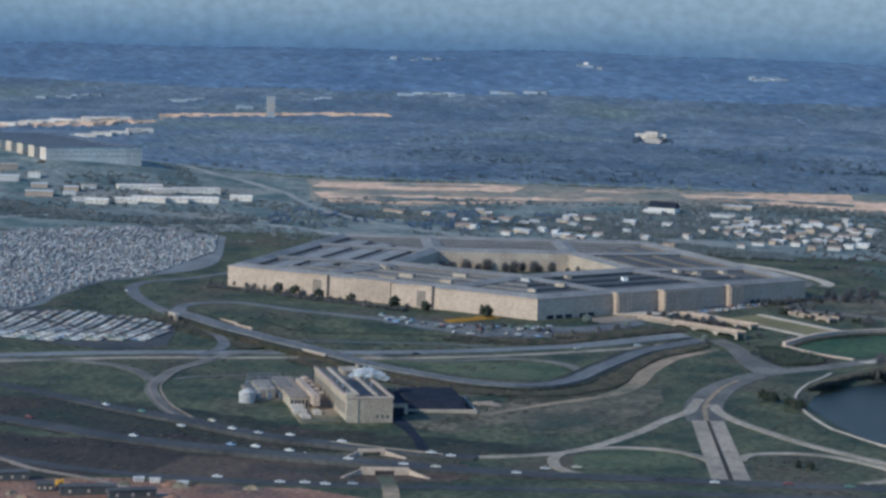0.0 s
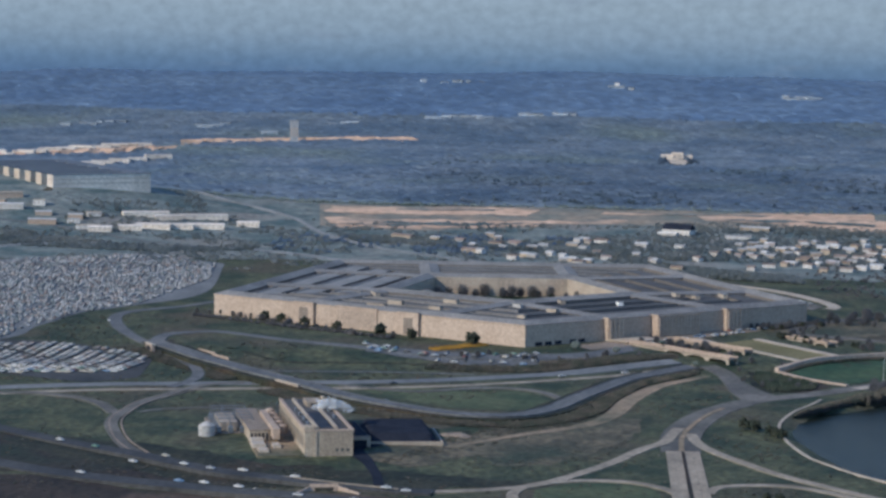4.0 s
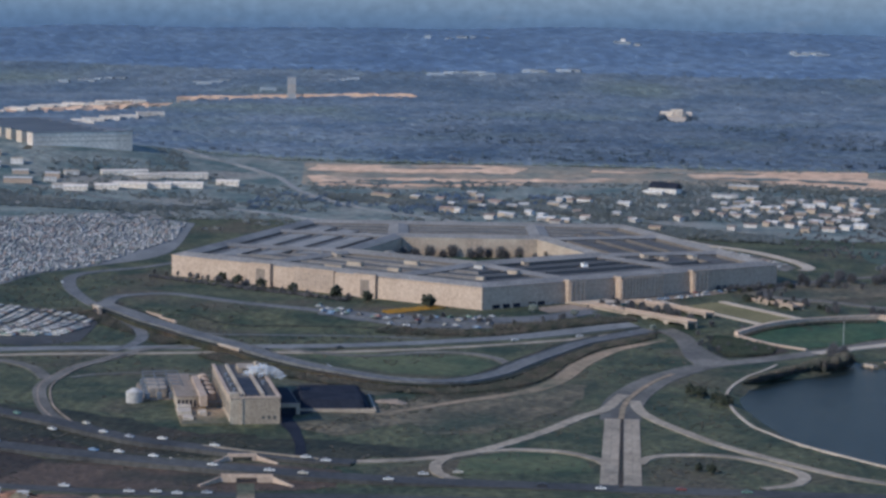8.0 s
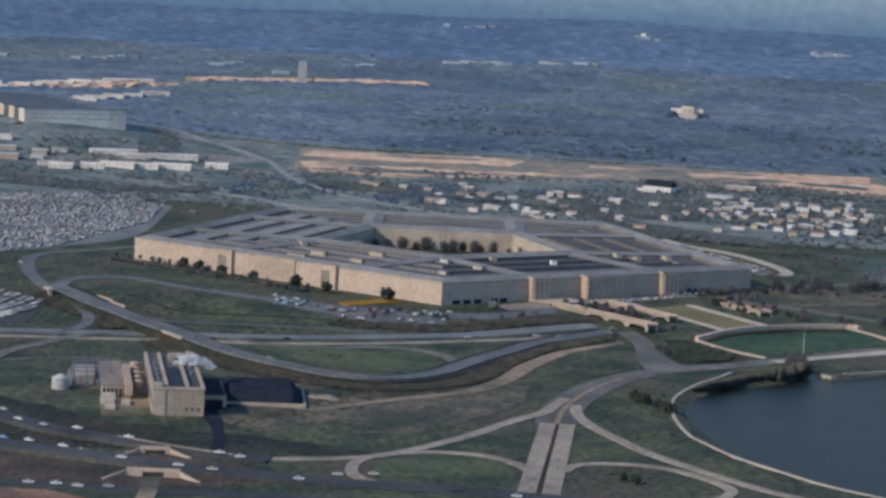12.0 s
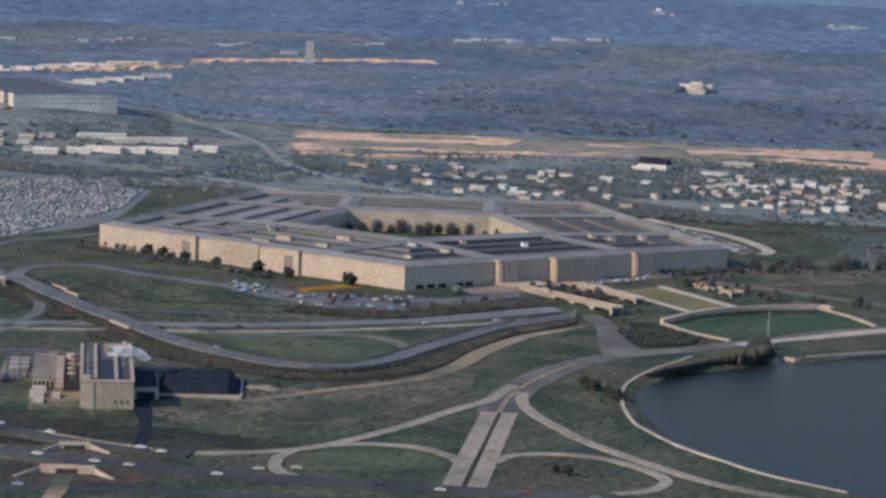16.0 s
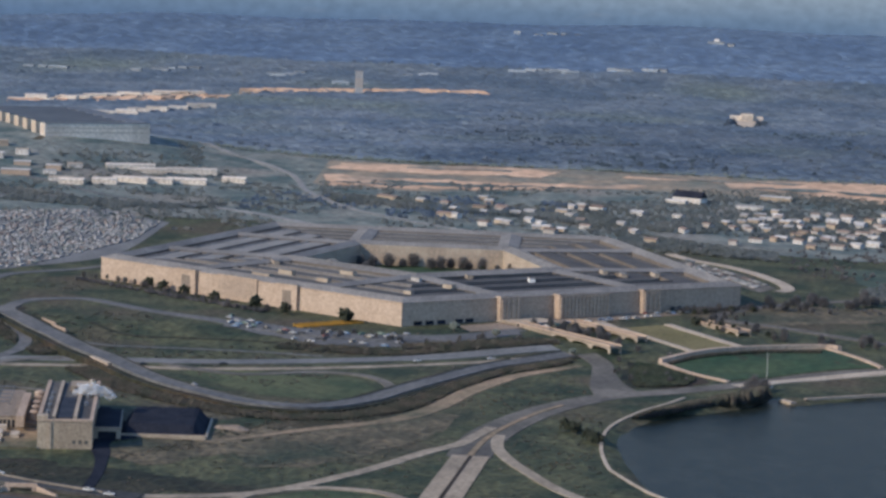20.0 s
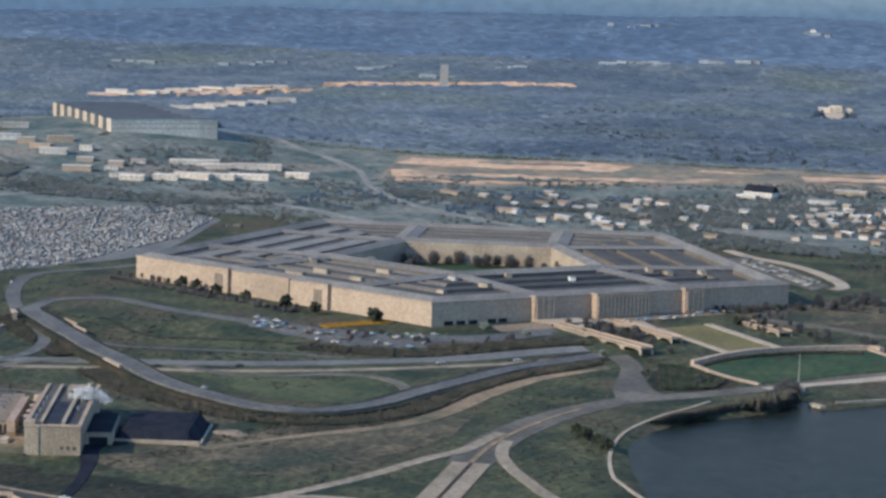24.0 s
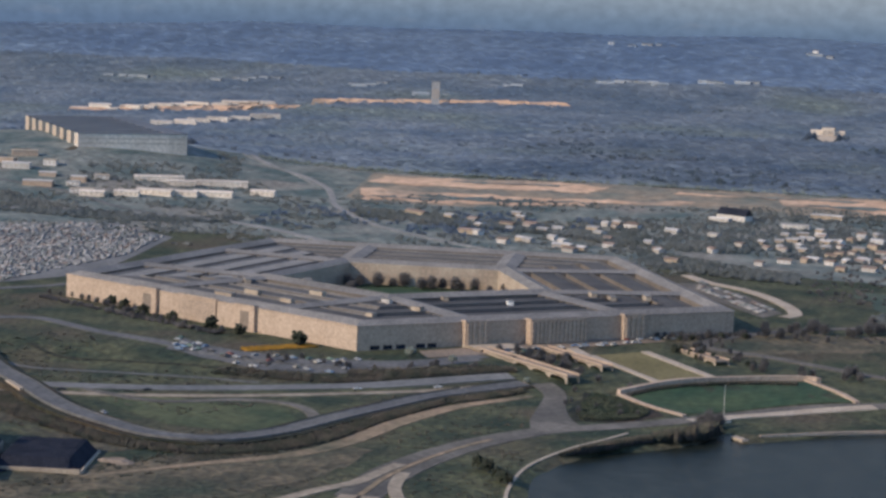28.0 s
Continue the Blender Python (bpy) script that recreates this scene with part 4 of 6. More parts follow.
# black panel over most of the bunker's front
part("loading_door", boxed(-22.1, 15, 0, -21.9, 24, 3.8), COAL, bunker)
part("pilaster", boxed(0.0, -7.6, -3, 0.5, -6.4, 12.4), LIMED, plant)
for k in range(3):
    part("window", boxed(-0.2, 3.6 + k * 2.9, 1.6, 0.08, 5.2 + k * 2.9, 3.4), SHADEWELL, plant)
for k in range(16):
    part("window", boxed(-120 + k * 7.4, -13.08, 3.0, -117 + k * 7.4, -12.8, 9.5), GLASS, plant)
part("side_hall", boxed(-118, -37, -3.0, -46, -26, 5.6), BRICK, plant)
part("side_roof", boxed(-118.4, -37.4, 5.6, -45.6, -25.6, 6.2), TRACKSTONE, plant)
part("link_block", boxed(-112, -26, -3.0, -48, -13, 2.4), TRACKSTONE, plant)
part("gallery", boxed(-100, -25.4, 2.4, -36, -21.6, 8.2), LIME, plant)
part("grey_hall", boxed(-112, -50, -3, -78, -40, 5.0), LIMED, plant)
# flush black panels stand for the shade inside open bays
for k in range(5):
    part("dark_bay", boxed(-46.1, -36.4 + k * 2.1, 0.2, -45.9, -35.1 + k * 2.1, 4.2), COAL, plant)
for i in range(5):
    tank = part("tank", tube(bmesh.new(), (-112 + i * 14, -18, 2.2), (-112 + i * 14, -18, 6.6), 2.8, 2.8, 14), LIME, plant)
    part("tank_top", tube(bmesh.new(), (-112 + i * 14, -18, 6.6), (-112 + i * 14, -18, 7.4), 2.8, 1.0, 14), LIME, tank)
part("apron", boxed(-46, -38, -2.6, 2, -13, 0.25), DIRT, plant)
for x0, y0, x1, y1, h in ((-34, -38, -22, -31, 3.2), (-18, -36, -8, -31, 2.0), (-30, -27, -20, -23, 2.6), (-44, -37, -38, -30, 3.4)):
    part("outbuilding", boxed(x0, y0, -2.6, x1, y1, h * 0.7), STONE, plant)
for i, (x, y, r, h) in enumerate(((-92, 9.6, 1.3, 16.5), (-80, 9.6, 1.3, 16.5))):
    st = part("chimney", tube(bmesh.new(), (x, y, 12.9), (x, y, h), r, r * 0.85, 12), BRICK, plant)
    part("chimney_rim", tube(bmesh.new(), (x, y, h), (x, y, h + 0.6), r * 1.05, r * 1.05, 12), LIMED, st)

# switchyard of grey lattice towers beside the plant
yard = thing("switchyard", PL @ pose(-98, -41, 0), "grey steel lattice switchyard beside the plant", "switchyard")
part("gravel_bed", boxed(-28, -13, -2.6, 26, 14, 0.2), TRACKSTONE, yard)
for ix in range(5):
    for iy in range(4):
        x, y = -23 + ix * 11, -10 + iy * 6.5
        fr = bmesh.new()
        for dx in (-1.2, 1.2):
            tube(fr, (x + dx, y, 0), (x + dx * 0.3, y, 8), 0.28, 0.2, 5)
        for z in (2, 4, 6):
            tube(fr, (x - 1, y, z - 1), (x + 1, y, z + 1), 0.14, 0.14, 4)
        part("pylon", fr, METAL, yard)
        if iy < 3:
            part("crossbeam", tube(bmesh.new(), (x, y, 7.6), (x, y + 6.5, 7.6), 0.3, 0.3, 5), METAL, yard)
        part("transformer", boxed(x + 2.4, y - 1.4, 0.2, x + 5.6, y + 1.4, 3.6, 0.2), METAL, yard)
oil = thing("storage_tank", PL @ pose(-70, -58, 0), "round pale storage tank on grass", "tank")
part("shell", tube(bmesh.new(), (0, 0, -2), (0, 0, 5.0), 4.6, 4.6, 24), CREAM, oil)
part("cap", tube(bmesh.new(), (0, 0, 5.0), (0, 0, 6.8), 4.6, 1.4, 24), CREAM, oil)

# steam that stands over the chimneys
rs = np.random.RandomState(3)
puffs = bmesh.new()
for i in range(300):
    t = i / 299
    wide = 1.0 + 1.9 * math.sin(min(1, t * 1.2) * 2.7)
    c = PL @ Vector((-70 + 8 * t + rs.normal(0, 0.8 * wide), 3 + 18 * t ** 1.2 + rs.normal(0, 1.1), 14.2 + 3.2 * math.sin(t * 2.4) - 2.0 * t + rs.normal(0, 0.55 * wide)))
    bmesh.ops.create_icosphere(puffs, subdivisions=2, radius=rs.uniform(0.4, 0.95) * (0.5 + 0.38 * wide), matrix=Matrix.Translation(c))
for v in puffs.verts:
    v.co += Vector(noise.noise_vector(v.co * 0.35)) * 0.5
me = bpy.data.meshes.new("steam")
puffs.to_mesh(me)
puffs.free()
me.polygons.foreach_set("use_smooth", [True] * len(me.polygons))
me.materials.append(STEAM)
tagged(new("steam", me), "white steam drifting from the plant's chimneys", "steam", "", "stuff")

# one black patch holds the spilt coal and the plant's painted shade
patch("coal_yard", [(562, -106), (556, -88)], [(652, -78), (636, -58)], COAL, 0.5, label="black coal ground beside the plant, with its shade painted in", category="coal yard", wobble=2)
ribbon("drain", [(632, -72), (652, -72), (675, -64), (712, -56), (745, -52)], [14, 10, 6, 5, 5.5], COAL, 0.35, label="black drain running down from the coal yard", category="drain")
pile = thing("coal_pile", pose(598, -52, -3.6, 0, 0, 9), "black coal heap behind a low pale wall", "coal heap")
coal = bmesh.new()
nx, ny = 34, 22
grid = [[coal.verts.new((-31 + 62 * i / nx, -22 + 44 * j / ny,
                         -1.0 + 7.0 * min(1, 8 * min(i / nx, 1 - i / nx)) * min(1, 7 * min(j / ny, 1 - j / ny)) + 0.5 * noise.noise((i * 0.4, j * 0.4, 3)))) for j in range(ny + 1)] for i in range(nx + 1)]
for i in range(nx):
    for j in range(ny):
        coal.faces.new((grid[i][j], grid[i + 1][j], grid[i + 1][j + 1], grid[i][j + 1]))
part("coal", coal, COAL, pile)
part("low_wall", boxed(31, -20, -2, 32, 22, 2.2), LIMED, pile)
part("low_wall", boxed(-20, 22, -2, 31, 23, 1.2), LIMED, pile, "pale low wall")
sand = thing("sand_heap", pose(590, -20, -4.6, 0, 0, 80), "pale tan heap of sand beside the coal", "sand heap")
sh = bmesh.new()
tube(sh, (0, 0, -0.5), (0, 0, 1.8), 8, 3.5, 18)
for v in sh.verts:
    v.co.x *= 1.6
    v.co += Vector(noise.noise_vector(v.co * 0.3)) * 0.7
part("mound", sh, TRACKSTONE, sand)

# ---------------------------------------------------------------- woods


def clumps(name, xs, ys, size, height, material, label, category, seed, kind="stuff", sides=6):
    """Many uneven crowns in one mesh, each of a few leaning facets round a stem."""
    rs = np.random.RandomState(seed)
    n = len(xs)
    z0 = gz(xs, ys)
    w = size * rs.uniform(0.6, 1.35, n)
    h = height * rs.uniform(0.65, 1.25, n)
    ang = np.arange(sides) * 2 * np.pi / sides
    lo_r = rs.uniform(0.45, 0.85, (n, sides)) * w[:, None] / 2
    hi_r = rs.uniform(0.55, 1.15, (n, sides)) * w[:, None] / 2
    turn = rs.uniform(0, 6.28, n)[:, None]
    parts = []
    for r, f, j in ((lo_r, 0.18, 0.0), (hi_r, 0.52, 0.3)):
        zz = z0[:, None] + h[:, None] * (f + rs.uniform(-0.1, 0.1, (n, sides)))
        parts.append(np.stack([xs[:, None] + r * np.cos(ang + turn + j), ys[:, None] + r * np.sin(ang + turn + j), zz], -1))
    top = np.stack([xs + rs.normal(0, 0.1, n) * w, ys + rs.normal(0, 0.1, n) * w, z0 + h], -1)[:, None]
    foot = np.stack([xs, ys, z0 - 0.3], -1)[:, None]
    verts = np.concatenate([parts[0], parts[1], top, foot], 1)
    per = 2 * sides + 2
    t = []
    for i in range(sides):
        k = (i + 1) % sides
        t += [(i, k, sides + k), (i, sides + k, sides + i), (sides + i, sides + k, 2 * sides), (k, i, 2 * sides + 1)]
    t = np.array(t)[None] + (np.arange(n) * per)[:, None, None]
    ob = new(name, fast_mesh(name, verts.reshape(-1, 3), t.reshape(-1, 3), material))
    return tagged(ob, label, category, "", kind)


# the floor shares the haze-blue colour of the woods
patch("woods_floor", [(-975, -420), (-990, -100), (-1000, 200), (-990, 700)], [(-3000, -1400), (-3050, -400), (-3050, 400), (-3000, 1500)], WOODS, 0.5, step=60, label="leaf-strewn floor of the leafless woods, tinted with blue haze", category="woods floor")
def twiggy(name, xs, ys, size, height, material, label, category, seed, shoots=14, kind="stuff"):
    """Many leafless trees in one mesh: sprays of thin upright shoots round each stem."""
    rs = np.random.RandomState(seed)
    n = len(xs)
    w = (size * rs.uniform(0.6, 1.4, n))[:, None]
    h = (height * rs.uniform(0.6, 1.3, n))[:, None]
    z0 = gz(xs, ys)[:, None]
    a = rs.uniform(0, 2 * np.pi, (n, shoots))
    reach = np.sqrt(rs.uniform(0.02, 1, (n, shoots))) * w / 2
    tip_z = z0 + h * (1.0 - 0.55 * (2 * reach / w) ** 2) * rs.uniform(0.7, 1.1, (n, shoots))
    tip = np.stack([xs[:, None] + reach * np.cos(a), ys[:, None] + reach * np.sin(a), tip_z], -1)
    b = a + rs.uniform(-1.2, 1.2, (n, shoots))
    root_r = reach * rs.uniform(0.2, 0.8, (n, shoots))
    half = w * rs.uniform(0.10, 0.24, (n, shoots))
    turn = rs.uniform(0, 2 * np.pi, (n, shoots))
    root_z = z0 + h * rs.uniform(0.0, 0.4, (n, shoots))
    ends = [np.stack([xs[:, None] + root_r * np.cos(b) + s * half * np.cos(turn), ys[:, None] + root_r * np.sin(b) + s * half * np.sin(turn), root_z + s * 0.1 * h], -1) for s in (-1, 1)]
    verts = np.stack([ends[0], ends[1], tip], 2).reshape(-1, 3)
    ob = new(name, fast_mesh(name, verts, np.arange(len(verts)).reshape(-1, 3), material))
    return tagged(ob, label, category, "", kind)


rs = np.random.RandomState(5)


def wooded(wx, wy):
    """Where the woods stand: a fan of hills, not round the annex or the mansion."""
    keep = np.abs(wy + 20) < 330 + 0.24 * (2000 - wx) + 600 * (wx < -2300)
    ax = (wx + 775) * -0.845 + (wy + 522) * -0.535
    ay = (wx + 775) * 0.535 + (wy + 522) * -0.845
    keep &= ~((ax > -40) & (ax < 275) & (ay > -110) & (ay < 130))
    return keep & ~((wx > -1715) & (wx < -1618) & (np.abs(wy - 226) < 22 - 0.16 * (wx + 1700)))


def canopy(xs, ys, lo, hi):
    """The close-grown tops of the woods: one uneven sheet of small humps."""
    nx, ny = len(xs), len(ys)
    gx, gy = np.meshgrid(xs, ys, indexing="ij")
    gx, gy = gx + rs.uniform(-3, 3, gx.shape), gy + rs.uniform(-3, 3, gy.shape)
    stand = np.sin(gx * 0.021 + 1.7 * np.sin(gy * 0.009)) * np.sin(gy * 0.017 + 1.1 * np.sin(gx * 0.013))
    h = gz(gx, gy) + lo + (hi - lo) * np.clip(0.5 + 0.28 * stand + rs.normal(0, 0.24, gx.shape), -0.2, 1.4)
    site = np.min([np.hypot(gx - a, gy - b) for a, b in ((-1610, -725), (-1725, -560), (-1805, -495), (-1930, -449), (-2000, -322), (-2050, -189), (-1865, -353), (-1380, -555), (-1480, -525), (-1710, 226))], axis=0)
    roll = np.sin(gx * 0.016 + 0.8 * np.sin(gy * 0.006)) * (0.6 + 0.4 * np.sin(gy * 0.011 + gx * 0.003)) + 0.5 * np.sin(gx * 0.037 + gy * 0.014)
    h = (h - gz(gx, gy)) * ease(-968, -1050, gx) + gz(gx, gy) + 2.0 * roll * ease(70, 220, site) * ease(-1000, -1250, gx)
    keep = wooded(gx, gy)
    h = np.where(keep, h, gz(gx, gy) - 2.0)
    k = np.arange(nx * ny).reshape(nx, ny)
    q = [k[:-1, :-1], k[1:, :-1], k[1:, 1:], k[:-1, 1:]]
    ok = (keep[:-1, :-1] | keep[1:, :-1] | keep[1:, 1:] | keep[:-1, 1:]).ravel()
    quad = np.stack([v.ravel() for v in q], -1)[ok]
    tri = np.concatenate([quad[:, [0, 1, 2]], quad[:, [0, 2, 3]]])
    return np.stack([gx.ravel(), gy.ravel(), h.ravel()], -1), tri


# the ridge is coloured bluer than the woods, for deeper haze
for name, x0, x1, y0, y1, step, material, label in (("woods", -2378, -968, -1330, 1290, 7.5, WOODS, "leafless woods on rolling hills, tinted with blue haze"), ("ridge_woods", -2888, -2362, -1950, 1900, 11.0, FARWOODS, "woods on the farthest ridge, tinted with dark blue haze")):
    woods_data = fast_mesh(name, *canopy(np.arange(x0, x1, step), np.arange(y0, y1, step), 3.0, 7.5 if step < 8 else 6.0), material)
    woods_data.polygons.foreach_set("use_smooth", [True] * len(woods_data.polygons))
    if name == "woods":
        # darker stands on the slope behind the earthworks
        woods_data.materials.append(DARKERWOODS)
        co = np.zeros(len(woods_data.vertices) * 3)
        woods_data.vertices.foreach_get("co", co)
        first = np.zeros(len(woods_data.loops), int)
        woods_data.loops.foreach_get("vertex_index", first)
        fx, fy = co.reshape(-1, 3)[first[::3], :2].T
        darker_share = ease(-1650, -1400, fx) * ease(-260, -20, fy) * (1 - ease(330, 600, fy)) + 0.22 * np.sin(fx * 0.021 + 2 * np.sin(fy * 0.012))
        woods_data.polygons.foreach_set("material_index", (darker_share > rs.uniform(0.15, 0.85, len(fx))).astype(int))
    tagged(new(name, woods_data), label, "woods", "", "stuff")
n = 17000
wx, wy = rs.uniform(-2400, -1000, n), rs.uniform(-1500, 1150, n)
keep = wooded(wx, wy) & (np.sin(wx * 0.009 + 1.3 * np.sin(wy * 0.007)) + np.sin(wy * 0.012 - wx * 0.004) + rs.normal(0, 0.9, n) > -0.2)
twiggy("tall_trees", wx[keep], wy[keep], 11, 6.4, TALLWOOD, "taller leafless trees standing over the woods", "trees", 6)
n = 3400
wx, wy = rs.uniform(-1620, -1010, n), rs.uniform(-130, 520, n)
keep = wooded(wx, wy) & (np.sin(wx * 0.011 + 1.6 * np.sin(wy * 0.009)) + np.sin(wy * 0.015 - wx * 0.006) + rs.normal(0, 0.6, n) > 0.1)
twiggy("pine_stand", wx[keep], wy[keep], 11, 7.5, DARKWOOD, "darker tree stands among leafless woods", "trees", 8)

# ---------------------------------------------------------------- roads and paths of the middle distance
ribbon("road", [(-1220, -472), (-975, -381), (-885, -332), (-842, -293), (-775, -250), (-715, -228), (-620, -200), (-488, -136), (-385, -52), (-340, 0)], 7, FARROAD, 0.6, label="pale road running to the hills")
ribbon("road", [(-1225, -488), (-985, -396), (-895, -345), (-850, -306), (-782, -262)], 3, FARROAD, 0.6, label="pale road running to the hills")
ribbon("road", [(-720, -700), (-663, -619), (-616, -565), (-593, -510), (-560, -440), (-480, -360), (-440, -250)], 6, ROADGREY, 0.5, label="grey road past the barracks")
ribbon("road", [(-330, -520), (-421, -480), (-460, -380), (-430, -250), (-330, -140), (-260, -60), (-240, 40), (-230, 150)], 11, FARROAD, 0.5, label="pale road behind the building")
ribbon("road", [(260, 430), (200, 330), (150, 262), (120, 218), (60, 240), (0, 300), (-40, 380)], 10, OLDASPH, 0.4, label="grey road past the north grounds")
patch("brown_ground", [(82, 185), (40, 250), (30, 340)], [(165, 235), (120, 290), (95, 350)], TANGRASS, 0.2, label="brown worn ground north of the building", category="ground", wobble=4)
patch("meadow", [(-215, 300), (-60, 330), (10, 300)], [(-180, 560), (-40, 560), (40, 560)], MEADOW, 0.15, label="deep green meadow", category="meadow", wobble=3)
patch("dry_bank", [(690, -36), (600, 30), (545, 66)], [(670, -75), (575, -5), (520, 52)], TANGRASS, 0.14, label="dry brownish grass bank", category="ground", wobble=3)

# ---------------------------------------------------------------- trees and shrubs


def crown_data(name, seed, width, height, base, blobs, blob, material, gaps=0.35):
    """A crown of many small uneven clumps with gaps between them."""
    rs = np.random.RandomState(seed)
    octa = np.array([(1, 0, 0), (-1, 0, 0), (0, 1, 0), (0, -1, 0), (0, 0, 1), (0, 0, -1)], float)
    ot = np.array([(0, 2, 4), (2, 1, 4), (1, 3, 4), (3, 0, 4), (2, 0, 5), (1, 2, 5), (3, 1, 5), (0, 3, 5)])
    vs, ts = [], []
    for i in range(blobs):
        d = rs.normal(size=3)
        d /= np.linalg.norm(d)
        r = rs.uniform(gaps, 1.0) ** 0.6 * rs.uniform(0.8, 1.12)
        c = d * r * np.array([width / 2, width / 2, (height - base) / 2]) + (0, 0, (height + base) / 2)
        c[:2] *= 1.0 - 0.35 * max(0.0, (c[2] - base) / (height - base) - 0.55)
        s = blob * rs.uniform(0.6, 1.5, 3) * (1, 1, 0.8)
        q = octa * s * rs.uniform(0.7, 1.3, (6, 1))
        a = rs.uniform(0, 6.28)
        q[:, :2] = q[:, :2] @ np.array([[math.cos(a), -math.sin(a)], [math.sin(a), math.cos(a)]])
        vs.append(q + c)
        ts.append(ot + 6 * i)
    return fast_mesh(name, np.concatenate(vs), np.concatenate(ts), material)


def twig_data(name, seed, width, height, base, count, material):
    """A leafless crown: thin shoots fanning up and out from the limbs."""
    rs = np.random.RandomState(seed)
    a, up = rs.uniform(0, 2 * np.pi, count), rs.uniform(0.0, 1.0, count)
    reach = width / 2 * np.sqrt(np.clip(1 - (1.7 * up - 0.75) ** 2, 0.05, 1)) * rs.uniform(0.45, 1.1, count)
    tip = np.stack([reach * np.cos(a), reach * np.sin(a), base + (height - base) * up * rs.uniform(0.85, 1.08, count)], -1)
    root = tip * rs.uniform(0.25, 0.65, (count, 1)) * (1, 1, 0) + np.stack([0 * a, 0 * a, np.maximum(0.6 * base, tip[:, 2] - height * rs.uniform(0.15, 0.4, count))], -1)
    turn, half = rs.uniform(0, 2 * np.pi, count), rs.uniform(0.10, 0.26, count)
    side = np.stack([half * np.cos(turn), half * np.sin(turn), 0 * half], -1)
    return fast_mesh(name, np.stack([root - side, root + side, tip], 1).reshape(-1, 3), np.arange(3 * count).reshape(-1, 3), material)


def make_tree(seed, width, height, material, label, blobs=70, blob=0.9, base=0.25):
    t = thing("tree", pose(0, 0, -300), label, "tree", "trees in the grounds")
    rs = np.random.RandomState(seed + 99)
    bm = bmesh.new()
    fork = height * max(base, 0.25)
    tube(bm, (0, 0, -0.5), (0, 0, fork), 0.045 * height, 0.03 * height, 7)
    part("trunk", bm, BARK, t)
    for i in range(5):
        a = i * 1.26 + rs.uniform(-0.3, 0.3)
        bm = bmesh.new()
        tube(bm, (0, 0, fork * 0.92), (width * 0.3 * math.cos(a), width * 0.3 * math.sin(a), height * rs.uniform(0.6, 0.85)), 0.022 * height, 0.006 * height, 5)
        part("limb", bm, BARK, t)
    if blob < 0.6:
        piece("crown", twig_data("crown", seed, width, height, height * base, blobs, material), t)
    else:
        piece("crown", crown_data("crown", seed, width, height, height * base, blobs, blob, material), t)
    return t


def remove_thing(ob):
    for o in (*ob.children_recursive, ob):
        bpy.data.objects.remove(o)


def plant_trees(proto, spots, seed, low=0.75, high=1.25):
    rs = np.random.RandomState(seed)
    for x, y in spots:
        k = rs.uniform(low, high)
        c = copy_thing(proto, Matrix.Identity(4))
        c.matrix_basis = pose(x, y, float(gz(x, y)), 0, 0, rs.uniform(0, 360)) @ Matrix.Diagonal((k * rs.uniform(0.85, 1.2), k * rs.uniform(0.85, 1.2), k, 1))


def along(pts, count, spread, seed):
    c = spline(pts, 4.0)
    rs = np.random.RandomState(seed)
    i = np.linspace(0, len(c) - 1, count).astype(int)
    return [tuple(v) for v in c[i] + rs.normal(0, spread, (count, 2))]


def scatter(x0, y0, x1, y1, count, seed):
    rs = np.random.RandomState(seed)
    return [(float(a), float(b)) for a, b in zip(rs.uniform(x0, x1, count), rs.uniform(y0, y1, count))]


def band(a, b, count, seed):
    """Spots between two lines."""
    rs = np.random.RandomState(seed)
    p, q = spline(a, 10.0), spline(b, 10.0)
    t, s = rs.uniform(0, 1, count), rs.uniform(0, 1, count)
    g = lambda c: np.column_stack([np.interp(t, np.linspace(0, 1, len(c)), c[:, k]) for k in (0, 1)])
    return (lambda u, v: u + (v - u) * s[:, None])(g(p), g(q))


evergreen = make_tree(11, 8, 9, EVERGREEN, "dark evergreen tree with a rounded crown beside the wall", 60, 1.2, 0.08)
bare = make_tree(12, 9, 9.5, TWIGS, "leafless brown tree with a thin twiggy crown", 420, 0.5)
leafing = make_tree(13, 8, 8.5, BUDS, "tree with fresh yellow-green spring leaves", 75, 0.9)
plant_trees(evergreen, [(118, -180), (133, -166), (153, -146), (172, -121), (196, -88), (213, -64), (236, -20)], 21, 0.8, 1.2)
plant_trees(bare, along([(85, -232), (100, -205), (140, -165), (190, -100)], 16, 2.5, 22), 23, 0.35, 0.6)
plant_trees(leafing, [(247, 52), (258, 80), (300, 132)], 24, 0.5, 0.8)
plant_trees(bare, [(140, -172), (205, -78), (148, -158), (126, -182), (162, -144)], 124, 0.5, 0.8)
plant_trees(bare, scatter(212, 124, 250, 147, 10, 125), 126, 0.5, 0.8)
plant_trees(evergreen, [(206, 126), (216, 138), (222, 146)], 127, 0.35, 0.5)
plant_trees(evergreen, [(537, 146), (541, 150), (545, 152), (558, 159), (563, 162), (568, 165)], 25, 0.65, 0.9)
plant_trees(bare, along([(345, 205), (370, 190), (350, 172), (320, 168), (300, 172)], 9, 7, 26), 27, 0.35, 0.55)
plant_trees(bare, along([(200, 100), (235, 128), (262, 150), (285, 170)], 12, 6, 28), 29, 0.5, 0.8)
plant_trees(bare, along([(90, 212), (120, 218), (150, 228), (190, 242)], 30, 9, 30), 31, 0.35, 0.65)
plant_trees(bare, along([(104, 190), (86, 210), (72, 236), (60, 250)], 26, 5, 130), 131, 0.35, 0.6)
plant_trees(evergreen, along([(112, 196), (90, 215), (76, 240)], 4, 4, 132), 133, 0.4, 0.6)
